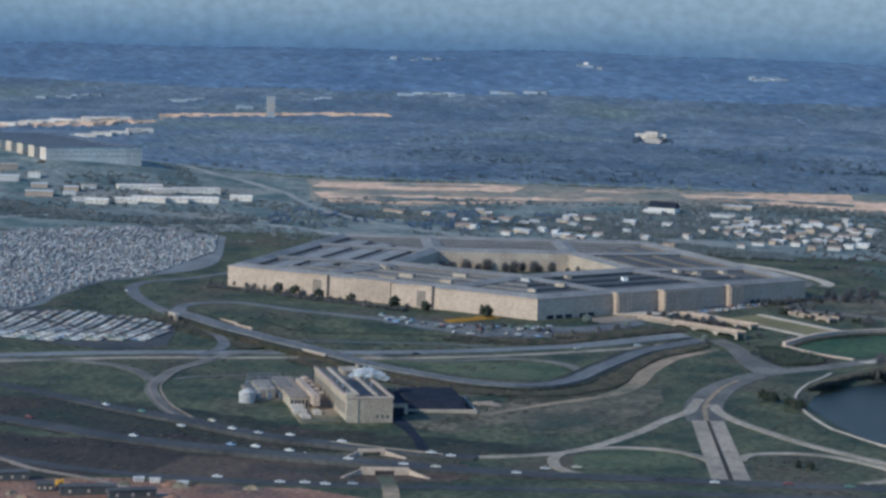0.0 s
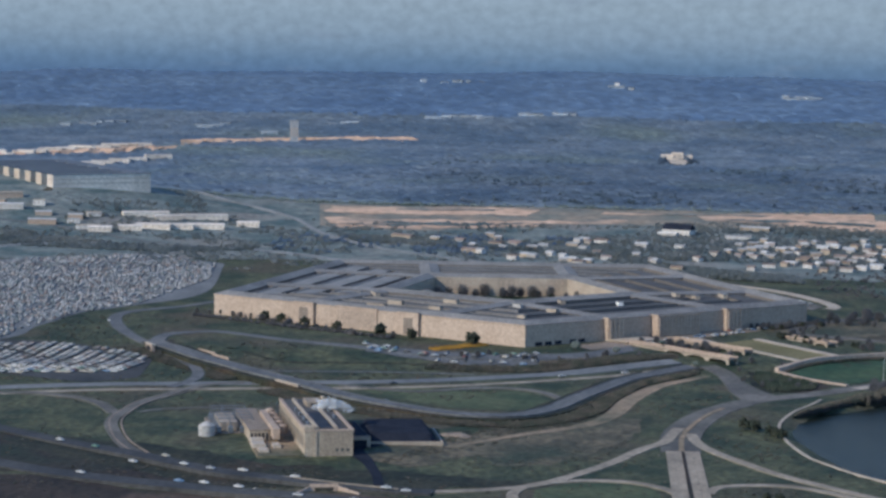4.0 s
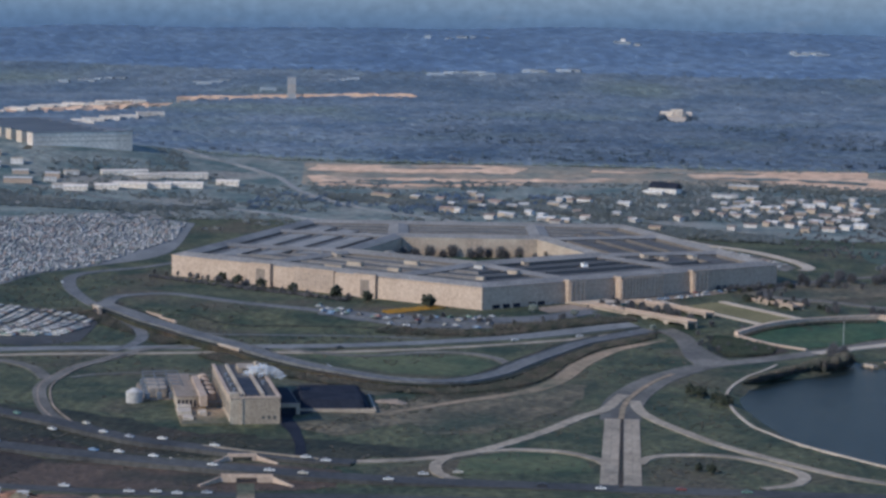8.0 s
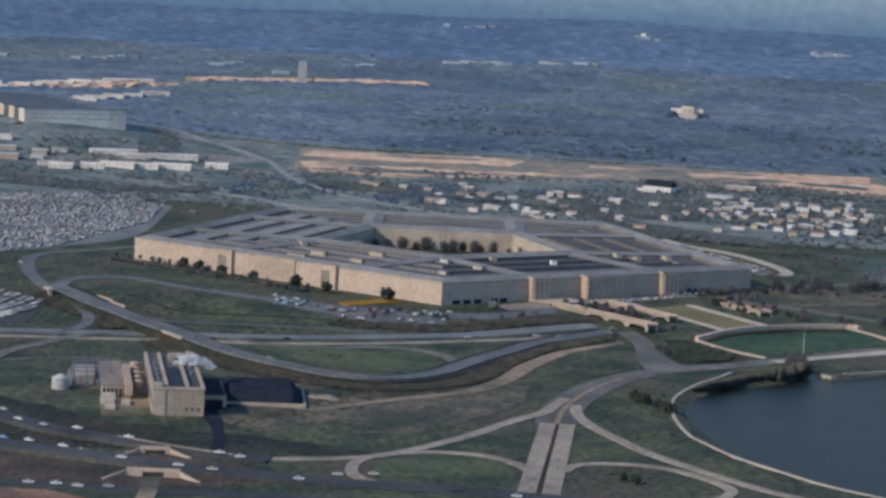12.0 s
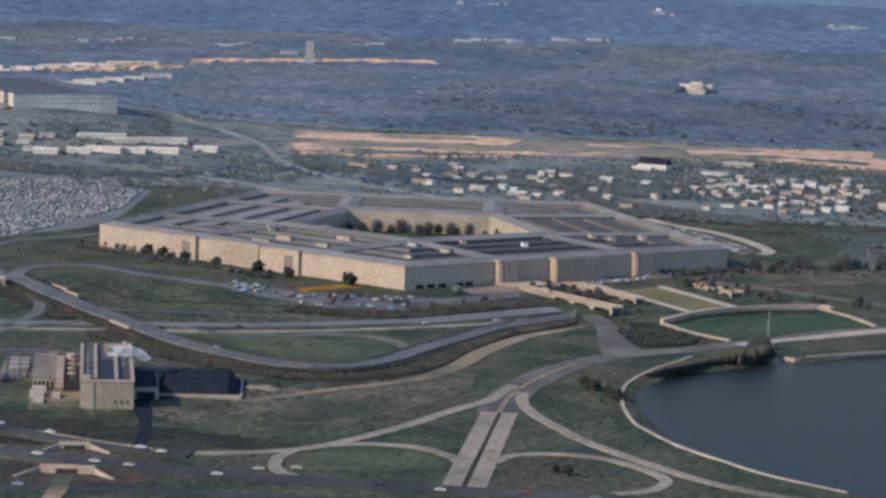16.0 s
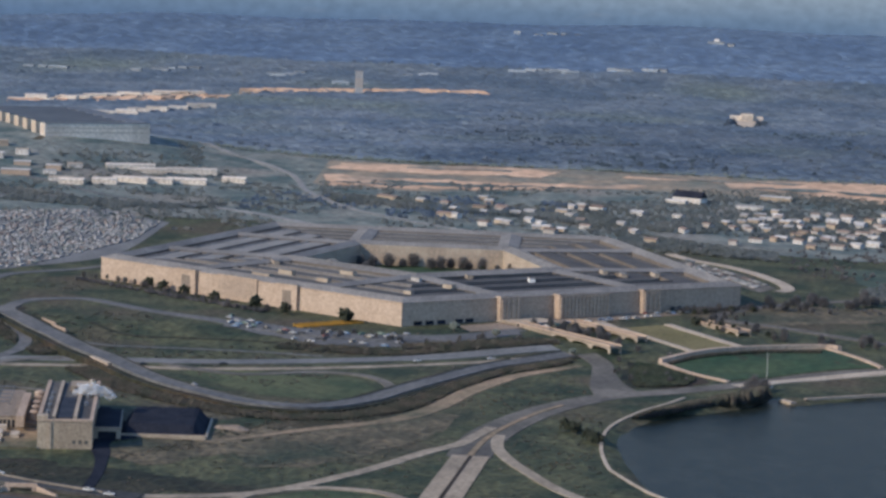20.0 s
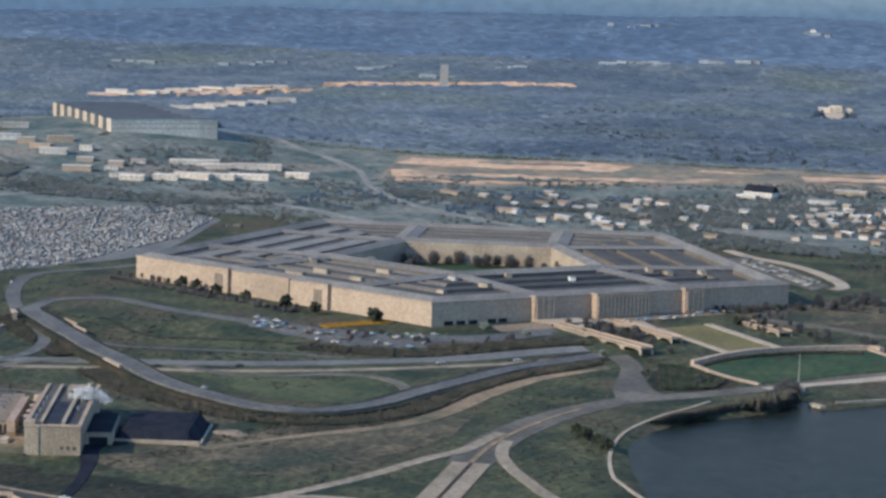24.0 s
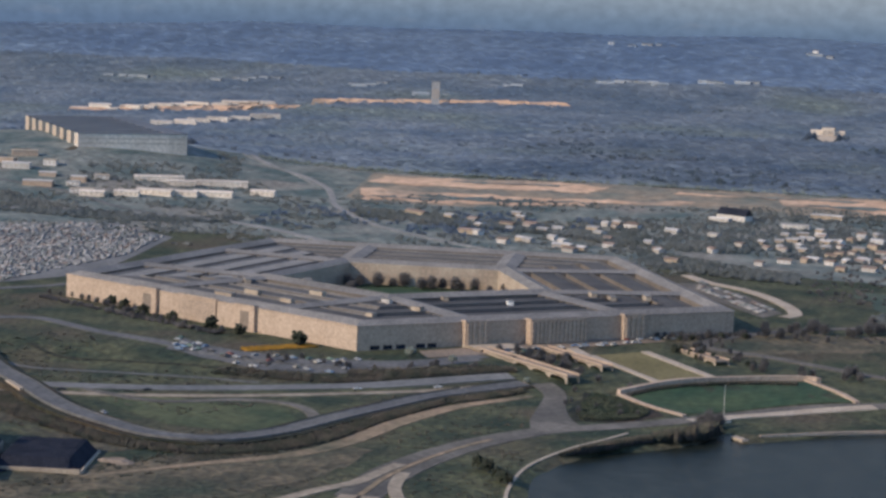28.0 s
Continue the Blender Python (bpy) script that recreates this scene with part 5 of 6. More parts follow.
plant_trees(bare, along([(60, 250), (30, 280), (20, 320), (-10, 380)], 34, 14, 32), 33, 0.6, 1.05)
plant_trees(bare, along([(210, 262), (225, 300), (215, 360), (205, 420)], 26, 9, 34), 35, 0.5, 0.9)
plant_trees(evergreen, along([(150, 195), (175, 222), (205, 250)], 10, 5, 36), 37, 0.4, 0.6)
plant_trees(bare, along([(265, 98), (282, 60), (288, 20), (275, -20)], 18, 5, 38), 39, 0.35, 0.55)
plant_trees(bare, [(370, 243), (382, 246), (395, 243), (405, 238), (388, 240), (376, 249)], 44, 0.7, 1.0)
plant_trees(evergreen, [(752, 140), (757, 146)], 47, 0.5, 0.6)
plant_trees(bare, along([(-70, 88), (-40, 55), (0, 70), (40, 10), (10, -40), (-50, -45)], 16, 8, 48), 49, 0.7, 1.0)
plant_trees(evergreen, along([(-62, -38), (-66, 0), (-60, 38)], 3, 3, 50), 51, 0.5, 0.8)
plant_trees(bare, along([(-52, -58), (-66, -30), (-69, 0), (-66, 32), (-52, 56)], 15, 3, 150), 151, 0.8, 1.3)
for p in (evergreen, bare, leafing):
    remove_thing(p)


def band_clumps(name, a, b, count, size, height, material, label, category, seed, bare_trees=False):
    p = band(a, b, count, seed)
    p = p[off_road(p, 0.0)]
    if bare_trees:
        return twiggy(name, p[:, 0], p[:, 1], size, height, material, label, category, seed, 18)
    return clumps(name, p[:, 0], p[:, 1], size, height, material, label, category, seed)


# planted banks along the flyover and the sunken roads
band_clumps("bank_shrub", shifted(FLYOVER, -8)[6:], shifted(FLYOVER, -28)[6:], 7000, 2.2, 2.2, SHRUB, "dark brown-green shrubs on a road bank", "shrubs", 61, True)
band_clumps("bank_shrub", shifted(FLYOVER, -8)[2:6], shifted(FLYOVER, -26)[2:6], 1700, 2.2, 2.2, SHRUB, "dark shrubs on a road bank", "shrubs", 62, True)
band_clumps("hedge", [(312, -46), (314, -8), (312, 24), (300, 62), (268, 106)], [(326, -50), (330, -10), (326, 30), (308, 72), (276, 114)], 1900, 2.0, 2.0, SHRUB, "long dark hedge below the building", "hedge", 64, True)
band_clumps("shore_thicket", [(492, 178), (464, 189), (440, 203), (412, 226), (388, 240)], [(482, 188), (464, 202), (442, 215), (424, 238), (402, 253)], 1300, 2.4, 4.2, SHRUB, "dark leafless thicket on the lagoon shore", "thicket", 65, True)
band_clumps("shore_thicket", [(428, 216), (404, 230), (388, 240)], [(434, 230), (420, 243), (400, 252)], 260, 3.8, 7.0, SHRUB, "taller dark leafless thicket on the lagoon shore", "thicket", 66, True)
# row of dark shoots added to draw the terrace wall's shaded foot
band_clumps("hedge", [(308, 190), (284, 210), (268, 235), (256, 256), (248, 284)], [(311, 192), (288, 212), (272, 236), (260, 257), (252, 284)], 900, 1.6, 2.4, SHRUB, "dark shoots added for the shade below a limestone wall", "hedge", 167, True)
patch("scrubland", [(392, 172), (350, 164), (308, 168)], [(385, 206), (348, 214), (314, 190)], OLIVE, 0.14, label="dark overgrown ground inside a road loop", category="ground", wobble=2)
band_clumps("thicket", [(388, 176), (350, 168), (312, 172)], [(378, 202), (348, 208), (318, 188)], 1900, 2.0, 2.4, SCRUBGREEN, "dark green low thicket inside a road loop", "thicket", 168, True)
band_clumps("thicket", [(302, 27), (294, 48), (284, 68), (268, 92), (268, 120)], [(312, 29), (307, 50), (301, 68), (293, 91), (280, 123)], 1300, 2.4, 3.0, SHRUB, "dark leafless thicket below the forecourt", "thicket", 169, True)
band_clumps("forsythia_hedge", [(268, -44), (250, -26), (233, -9)], [(262, -50), (245, -32), (229, -15)], 620, 2.0, 1.7, YELLOW, "bright yellow flowering hedge by the wall", "hedge", 67)
band_clumps("foundation_shrub", [(90, -236), (150, -152), (200, -78)], [(104, -238), (164, -156), (212, -80)], 190, 3.6, 2.8, TWIGS, "leafless shrubs along the limestone wall", "shrubs", 68, True)
band_clumps("rough_grass", [(690, -60), (600, 10), (520, 70)], [(560, -10), (540, 20), (470, 78)], 900, 3.0, 0.8, SHRUB, "dark tussocks of rough grass", "rough grass", 69, True)
# belts of trees between the building and the hills
BELTS = [([(-640, -190), (-590, -60), (-560, 40), (-500, 110)], [(-540, -160), (-500, -60), (-480, 30), (-420, 100)], 700, 8, 4.5, BELT),
         ([(-640, 60), (-700, 120), (-720, 250), (-680, 480)], [(-430, 90), (-420, 140), (-400, 260), (-360, 480)], 1000, 7, 3.8, BELT),
         ([(-420, 110), (-350, 190), (-300, 260)], [(-290, 130), (-250, 200), (-230, 260)], 260, 7, 3.8, BELT),
         ([(-820, 150), (-840, 260), (-780, 480)], [(-720, 150), (-730, 260), (-700, 480)], 260, 7, 3.8, BELT),
         ([(-560, -520), (-480, -420), (-450, -320), (-480, -250)], [(-440, -560), (-400, -430), (-390, -330), (-420, -250)], 600, 7, 3.6, BELT)]
FAR_BELTS = [([(-760, -520), (-740, -440), (-800, -380), (-960, -420)], [(-690, -470), (-690, -400), (-740, -340), (-900, -370)], 110, 6, 2.4, BELT),
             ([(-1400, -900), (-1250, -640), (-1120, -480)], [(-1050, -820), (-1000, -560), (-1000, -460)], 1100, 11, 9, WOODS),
             ([(-720, -760), (-640, -640), (-590, -540)], [(-560, -760), (-540, -640), (-520, -540)], 500, 7, 5, BELT),
             ([(-60, 320), (-180, 400), (-260, 520)], [(20, 340), (-60, 460), (-120, 560)], 420, 8, 6, BELT),
             ([(-1015, -420), (-1000, -240), (-1040, 60), (-1040, 500)], [(-945, -360), (-938, -245), (-968, 40), (-955, 500)], 420, 9, 2.6, BUDS)]
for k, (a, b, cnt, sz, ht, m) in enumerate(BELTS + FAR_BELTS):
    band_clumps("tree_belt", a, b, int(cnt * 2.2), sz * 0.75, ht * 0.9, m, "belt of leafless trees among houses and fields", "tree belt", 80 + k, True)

# ---------------------------------------------------------------- cars
CAR_SIDE = [(-2.45, 0.35), (-2.5, 0.85), (-1.55, 0.98), (-1.0, 1.45), (0.55, 1.48), (1.15, 1.0), (2.35, 0.88), (2.45, 0.4)]
CARMIX = bpy.data.materials.new("mixed_car_paint")
CARMIX.use_nodes = True
_n, _l = CARMIX.node_tree.nodes, CARMIX.node_tree.links
_g, _r = _n.new("ShaderNodeNewGeometry"), _n.new("ShaderNodeValToRGB")
_r.color_ramp.interpolation = "CONSTANT"
for _k, _col in enumerate(((0.42, 0.40, 0.37), (0.33, 0.31, 0.285), (0.20, 0.215, 0.22), (0.31, 0.295, 0.275), (0.19, 0.205, 0.19), (0.15, 0.15, 0.15), (0.27, 0.265, 0.255), (0.25, 0.195, 0.165))):
    _el = _r.color_ramp.elements[_k] if _k < 2 else _r.color_ramp.elements.new(_k / 8)
    _el.position, _el.color = _k / 8, (*_col, 1)
_l.new(_g.outputs["Random Per Island"], _r.inputs["Fac"])
_l.new(_r.outputs["Color"], _n["Principled BSDF"].inputs["Base Color"])
_n["Principled BSDF"].inputs["Roughness"].default_value = 0.7
_n["Principled BSDF"].inputs["Specular IOR Level"].default_value = 0.2


def car_arrays(xs, ys, turns):
    m = len(CAR_SIDE)
    prof = np.array([(x, s * 0.9, z) for s in (-1, 1) for x, z in CAR_SIDE])
    tri = []
    for i in range(m):
        k = (i + 1) % m
        tri += [(i, k, m + k), (i, m + k, m + i)]
    for i in range(1, m - 1):
        tri += [(0, i + 1, i), (m, m + i, m + i + 1)]
    tri = np.array(tri)
    c, s = np.cos(turns)[:, None], np.sin(turns)[:, None]
    v = np.stack([xs[:, None] + prof[:, 0] * c - prof[:, 1] * s, ys[:, None] + prof[:, 0] * s + prof[:, 1] * c,
                  np.broadcast_to(prof[:, 2], (len(xs), 2 * m)) + gz(xs, ys)[:, None] + 0.25], -1)
    t = tri[None] + (np.arange(len(xs)) * 2 * m)[:, None, None]
    return v.reshape(-1, 3), t.reshape(-1, 3)


def car_rows(name, origin, along_dir, row_dir, rows, per_row, gap, pitch, full, seed, label, inside=None):
    """Rows of cars parked nose to nose."""
    rs = np.random.RandomState(seed)
    a, r = np.array(along_dir, float), np.array(row_dir, float)
    a, r = a / np.linalg.norm(a), r / np.linalg.norm(r)
    px, py = [], []
    lull = np.array([[min(1.0, max(0.25, 0.85 + 1.2 * noise.noise((i * pitch * 0.02, k * gap * 0.02, seed)))) for k in range(per_row)] for i in range(rows)])
    for i in range(rows):
        for k in range(per_row):
            for side in (0, 1):
                if rs.rand() < full * lull[i, k]:
                    p = np.array(origin) + r * (i * pitch + side * 5.4) + a * (k * gap) + rs.normal(0, 0.25, 2)
                    if inside is None or inside(*p):
                        px.append(p[0]), py.append(p[1])
    px, py = np.array(px), np.array(py)
    turns = np.full(len(px), math.atan2(r[1], r[0])) + rs.choice([0, math.pi], len(px)) + rs.normal(0, 0.03, len(px))
    return px, py, turns


def in_quad(pts):
    """A test for spots inside an outline."""
    q = np.array(pts, float)
    w = np.roll(q, -1, 0)

    def test(x, y):
        cut = (q[:, 1] > y) != (w[:, 1] > y)
        at = q[:, 0] + (y - q[:, 1]) / np.where(w[:, 1] == q[:, 1], 1.0, w[:, 1] - q[:, 1]) * (w[:, 0] - q[:, 0])
        return bool((cut & (x < at)).sum() % 2)
    return test


upper = in_quad([(318, -420), (258, -350), (190, -342), (150, -334), (100, -325), (49, -295), (-52, -252), (-286, -268), (-372, -350), (-290, -450), (-140, -550), (20, -690), (180, -790)])
ux, uy, ut = car_rows("", (-420, -820), (0.16, 1), (1, -0.16), 54, 230, 2.6, 15.5, 0.74, 71, "", upper)
tagged(new("parked_car", fast_mesh("parked_car", *car_arrays(ux, uy, ut), CARMIX)), "thousands of parked cars in a huge car park", "parked cars", "", "stuff")
north = in_quad([(-200, 192), (-75, 252), (-40, 236), (-120, 194), (-220, 184)])
ux, uy, ut = car_rows("", (-230, 160), (0.9, 0.42), (-0.42, 0.9), 7, 84, 2.7, 15, 0.75, 72, "", north)
tagged(new("parked_car", fast_mesh("parked_car", *car_arrays(ux, uy, ut), CARMIX)), "parked cars on the pale car park", "parked cars", "", "stuff")


def make_car(paint, label):
    t = thing("car", pose(0, 0, -300), label, "car", "cars")
    bm = bmesh.new()
    lower = [(-2.45, 0.32), (-2.5, 0.9), (-1.5, 1.0), (1.2, 1.0), (2.35, 0.9), (2.45, 0.36)]
    for s in (-0.92, 0.92):
        bm.verts.ensure_lookup_table()
        vs = [bm.verts.new((x, s, z)) for x, z in lower]
        bm.faces.new(vs)
    bm.verts.ensure_lookup_table()
    m = len(lower)
    for i in range(m):
        k = (i + 1) % m
        bm.faces.new([bm.verts[i], bm.verts[k], bm.verts[m + k], bm.verts[m + i]])
    part("body", bm, paint, t)
    bm = bmesh.new()
    v = [bm.verts.new(c) for c in ((-1.5, -0.84, 1.0), (1.15, -0.84, 1.0), (1.15, 0.84, 1.0), (-1.5, 0.84, 1.0), (-0.95, -0.68, 1.42), (0.5, -0.68, 1.42), (0.5, 0.68, 1.42), (-0.95, 0.68, 1.42))]
    for q in ((0, 1, 5, 4), (1, 2, 6, 5), (2, 3, 7, 6), (3, 0, 4, 7)):
        bm.faces.new([v[i] for i in q])
    part("glazing", bm, GLASS, t)
    part("roof", boxed(-0.98, -0.7, 1.42, 0.53, 0.7, 1.5), paint, t)
    for x in (-1.5, 1.5):
        for y in (-0.86, 0.86):
            part("wheel", tube(bmesh.new(), (x, y - 0.1, 0.33), (x, y + 0.1, 0.33), 0.33, seg=10), RUBBER, t)
    return t


CAR_NAMES = ["white", "cream", "blue", "green", "black", "red", "grey"]
cars = [make_car(p, f"{n} 1950s saloon car on asphalt") for p, n in zip(CARPAINTS, CAR_NAMES)]


def put_car(kind, x, y, heading):
    return copy_thing(cars[kind], pose(x, y, road_top(x, y) + 0.02, 0, 0, heading))


rs = np.random.RandomState(73)
lower_lot = in_quad([(287, -395), (267, -338), (290, -266), (310, -238), (392, -233), (414, -262), (380, -340), (370, -395)])
rx = np.array([-68.0, 17.0]) / math.hypot(68, 17)
rn = np.array([-rx[1], rx[0]])
far_cars = []
for i in range(11):
    o = np.array([412.0, -397.0]) + np.array([-0.25, 0.97]) * i * 15.2
    for k in range(46):
        for side in (0, 5.3):
            p = o + rx * (k * 2.75) + rn * side
            if not lower_lot(*p) or rs.rand() > 0.90 or (k + 5 * i) % 17 < 2:
                continue
            if p[0] < 352:
                far_cars.append((p[0], p[1], math.atan2(rn[1], rn[0])))
            else:
                put_car(int(rs.choice(7, p=[0.42, 0.24, 0.08, 0.06, 0.05, 0.03, 0.12])), float(p[0]), float(p[1]), math.degrees(math.atan2(rn[1], rn[0])) + (180 if side else 0) + rs.normal(0, 2))
far_cars = np.array(far_cars)
tagged(new("parked_car", fast_mesh("parked_car", *car_arrays(*far_cars.T), CARMIX)), "rows of parked cars on asphalt", "parked cars", "", "stuff")
for x, y, h, k in ((695, -184, 55, 0), (710, -155, 60, 0), (640, -233, 48, 0), (688, -168, 50, 1), (723, -123, 70, 0), (737, -95, 75, 0), (759, -138, 65, 0), (764, -112, 70, 1),
                   (767, -120, 68, 0), (735, -204, 60, 0), (684, -268, 55, 5), (756, -151, 65, 2), (784, -89, 80, 0), (793, -61, 85, 0), (796, -45, 85, 1), (801, -5, 90, 0), (780, 10, 95, 0), (774, 26, 95, 1),
                   (801, 160, 90, 3)):
    put_car(k, x, y, h)
for x, y, h, k in ((838, -119, 90, 0), (837, -107, 90, 0), (839, -97, 90, 0), (836, -84, 90, 6), (830, -150, 80, 0), (757, -48, 85, 0), (760, -38, 88, 0), (800, 66, 90, 4), (803, 93, 90, 0),
                   (344, 42, 120, 0), (395, -66, 118, 4), (412, -110, 115, 4), (322, 84, 118, 0), (150, -292, 20, 0), (470, -66, 42, 6), (799, 130, 90, 5), (720, -140, 62, 6), (660, -210, 48, 3)):
    put_car(k, x, y, h)
for x, y in [tuple(map(float, v)) for v in band(FRONT_A, FRONT_B, 44, 74)]:
    put_car(int(rs.choice(7, p=[0.10, 0.12, 0.18, 0.16, 0.20, 0.04, 0.20])), x, y, rs.choice([65, 70, 155]) + rs.normal(0, 5))
for i, (x, y) in enumerate(along([(204, 100), (150, 152), (98, 196)], 30, 2.5, 75)):
    put_car(int(rs.choice(7, p=[0.4, 0.2, 0.1, 0.05, 0.1, 0.05, 0.1])), x, y, -45 + rs.normal(0, 8) + rs.choice([0, 90]))
for c in cars:
    remove_thing(c)

# ---------------------------------------------------------------- outlying buildings


def house(name, x, y, w, d, h, turn, wall, roof, label, category, group="", pitch=0.35, windows=4, flat=False, up=0.0):
    z = float(gz(x, y)) + up
    t = thing(name, pose(x, y, z, 0, 0, turn), label, category, group)
    part("wall", boxed(-w / 2, -d / 2, -2.0, w / 2, d / 2, h), wall, t)
    if flat:
        part("roof", boxed(-w / 2 - 0.4, -d / 2 - 0.4, h, w / 2 + 0.4, d / 2 + 0.4, h + 0.6), roof, t)
    else:
        bm = bmesh.new()
        e, r = 0.5, h + pitch * d / 2
        v = [bm.verts.new(c) for c in ((-w / 2 - e, -d / 2 - e, h), (w / 2 + e, -d / 2 - e, h), (w / 2 + e, d / 2 + e, h), (-w / 2 - e, d / 2 + e, h), (-w / 2 - e, 0, r), (w / 2 + e, 0, r))]
        for q in ((0, 1, 5, 4), (2, 3, 4, 5), (0, 4, 3), (1, 2, 5), (3, 2, 1, 0)):
            bm.faces.new([v[i] for i in q])
        part("roof", bm, roof, t)
    for i in range(windows):
        u = -w / 2 + (i + 0.5) * w / windows
        for s in (-1, 1):
            y0, y1 = (d / 2 - 0.3, d / 2 + 0.06) if s > 0 else (-d / 2 - 0.06, -d / 2 + 0.3)
            part("window", boxed(u - 0.6, y0, h * 0.35, u + 0.6, y1, h * 0.72), BLIND, t)
    return t


def cottage_look(boarded, red):
    """Wall, roof and the words for them."""
    wall = COTTAGE if rs.rand() < boarded else BRICK
    roof = ROOFRED if rs.rand() < red else COTTAGE
    return wall, roof, f"small {'weathered white' if wall is COTTAGE else 'tan brick'} house with a low {'brown' if roof is ROOFRED else 'pale'} roof among trees"


# long stone annex with a comb of wings on the hill
AX = pose(-780, -518, 30.5, 0, 0, math.degrees(math.atan2(-0.535, -0.845)))
annex = thing("annex_building", AX, "long tan stone office annex with wings on a hill", "building")
# spine and first wing coloured paler in place of haze and sky light
part("spine", boxed(0, -118, -22, 262, -98, 14.6), WARMWHITE, annex)
part("spine_roof", boxed(-0.6, -118.6, 14.6, 262.6, -97.4, 15.4), FARROOF, annex)
for i in range(8):
    u = i * 35.0
    w = part("wing", boxed(u, -98, -22, u + 17, 0, 14.6), STONE if i else WARMWHITE, annex)
    part("wing_roof", boxed(u - 0.5, -97.4, 14.6, u + 17.5, 0.5, 15.4), FARROOF, w)
    for k in range(3):
        part("window_band", boxed(u + 3 + k * 4, -0.3, 3, u + 4.6 + k * 4, 0.06, 13), LIME, w)
for zz in (4, 9):
    part("window_band", boxed(-0.08, -115, zz, 0.3, -3, zz + 1.2), STONE, annex)

white_long = "long low white barrack building with a pale roof"
for x, y, w, tn in ((-557, -425, 22, 124), (-577, -397, 22, 124), (-600, -376, 34, 110), (-609, -350, 26, 118), (-624, -325, 36, 122), (-664, -285, 22, 118), (-682, -398, 46, 136), (-672, -372, 26, 130), (-700, -338, 48, 132)):
    house("barrack", x, y, w * 1.08, 11, 4.8, tn - 26, WARMWHITE, WARMWHITE, white_long, "building", "white barracks", 0.25, 5)
rs = np.random.RandomState(90)
for x, y in ((-772, -690), (-778, -663), (-784, -625), (-712, -619), (-709, -606), (-696, -582), (-712, -551), (-589, -491), (-608, -462), (-572, -440), (-687, -514), (-630, -464), (-655, -449), (-640, -500), (-660, -540), (-680, -560), (-720, -640), (-740, -675)):
    house("shed", x, y, rs.uniform(12, 30), rs.uniform(8, 12), rs.uniform(3.5, 6), 102 + rs.normal(0, 8), CREAM if rs.rand() < 0.6 else LIME, PALEPATH if rs.rand() < 0.5 else CREAM, "low pale shed on the slope below the annex", "shed", "sheds on the slope", 0.2, 3, bool(rs.rand() < 0.5))
rs = np.random.RandomState(91)
for i in range(22):
    t = i / 21
    x, y = -1500 - 250 * t + rs.normal(0, 12), -760 + 185 * t + rs.normal(0, 9)
    house("apartment_block", x, y, rs.uniform(18, 34), 14, rs.uniform(8, 12), 96 + rs.normal(0, 8), WARMWHITE if rs.rand() < 0.75 else LIME, WARMWHITE, "pale low apartment block on a ridge", "building", "blocks on the ridge", 0.2, 5, True)
for i in range(9):
    t = i / 8
    house("apartment_block", -1345 - 190 * t, -590 + 66 * t + rs.normal(0, 14), rs.uniform(16, 30), 12, rs.uniform(8, 11), 96 + rs.normal(0, 8), WARMWHITE, WARMWHITE, "white low apartment block below a ridge", "building", "blocks on the ridge", 0.2, 4, True)
for x, y, w in ((-812, -742, 60), (-800, -700, 46), (-760, -742, 30)):
    house("hangar", x, y, w, 16, 7, 122 + rs.normal(0, 4), CREAM, PALEPATH, "long pale store building on the slope", "building", "", 0.2, 6, True)
patch("bare_ridge", [(-1490, -770), (-1610, -660), (-1730, -555)], [(-1450, -770), (-1575, -662), (-1700, -558)], EARTH, 9.0, lift_b=2.0, label="pale bare strip along a wooded ridge", category="earthworks", wobble=5)
patch("bare_ridge", [(-1870, -530), (-1925, -444), (-1995, -317), (-2040, -184)], [(-1820, -530), (-1880, -444), (-1952, -317), (-2000, -184)], EARTH, 9.0, lift_b=2.0, label="orange bare strip along a wooded ridge", category="earthworks", wobble=8)
patch("bare_ridge", [(-1590, -660), (-1730, -530)], [(-1565, -660), (-1700, -532)], EARTH, 9.0, lift_b=2.0, label="orange bare strip along a wooded ridge", category="earthworks", wobble=8)
tower = house("apartment_tower", -1932, -363, 12, 13, 38, 100, PALETOWER, PALETOWER, "tall pale slab tower among woods", "tower", "", 0, 4, True)
mans = thing("mansion", pose(-1700, 226, float(gz(-1700, 226)) + 7, 0, 0, 88), "pale stone mansion with wings on a wooded slope", "building")
part("main_block", boxed(-9, -8, -8, 9, 8, 10), WARMWHITE, mans)
part("wing", boxed(-24, -5, -8, -9, 5, 7), WARMWHITE, mans)
part("wing", boxed(9, -5, -8, 22, 5, 7), WARMWHITE, mans)
part("roof", boxed(-9.5, -8.5, 10, 9.5, 8.5, 10.8), PALEROOF, mans)
part("pediment", boxed(-8, -10, 8.6, 8, -8, 10.6), WARMWHITE, mans)
for i in range(6):
    part("column", tube(bmesh.new(), (-7.5 + 3 * i, -9.5, -2), (-7.5 + 3 * i, -9.5, 8.6), 0.8), WARMWHITE, mans)
lawn = bmesh.new()
zl = float(gz(-1700, 226))
lv = [lawn.verts.new(c) for c in ((-1691, 207, zl + 7.4), (-1691, 245, zl + 7.4), (-1664, 240, zl + 5.0), (-1664, 212, zl + 5.0), (-1634, 232, zl + 2.5), (-1634, 220, zl + 2.5))]
for q in ((0, 3, 2, 1), (3, 5, 4, 2)):
    lawn.faces.new([lv[i] for i in q])
me = bpy.data.meshes.new("mansion_lawn")
bmesh.ops.recalc_face_normals(lawn, faces=lawn.faces)
lawn.to_mesh(me)
lawn.free()
me.materials.append(STONE)
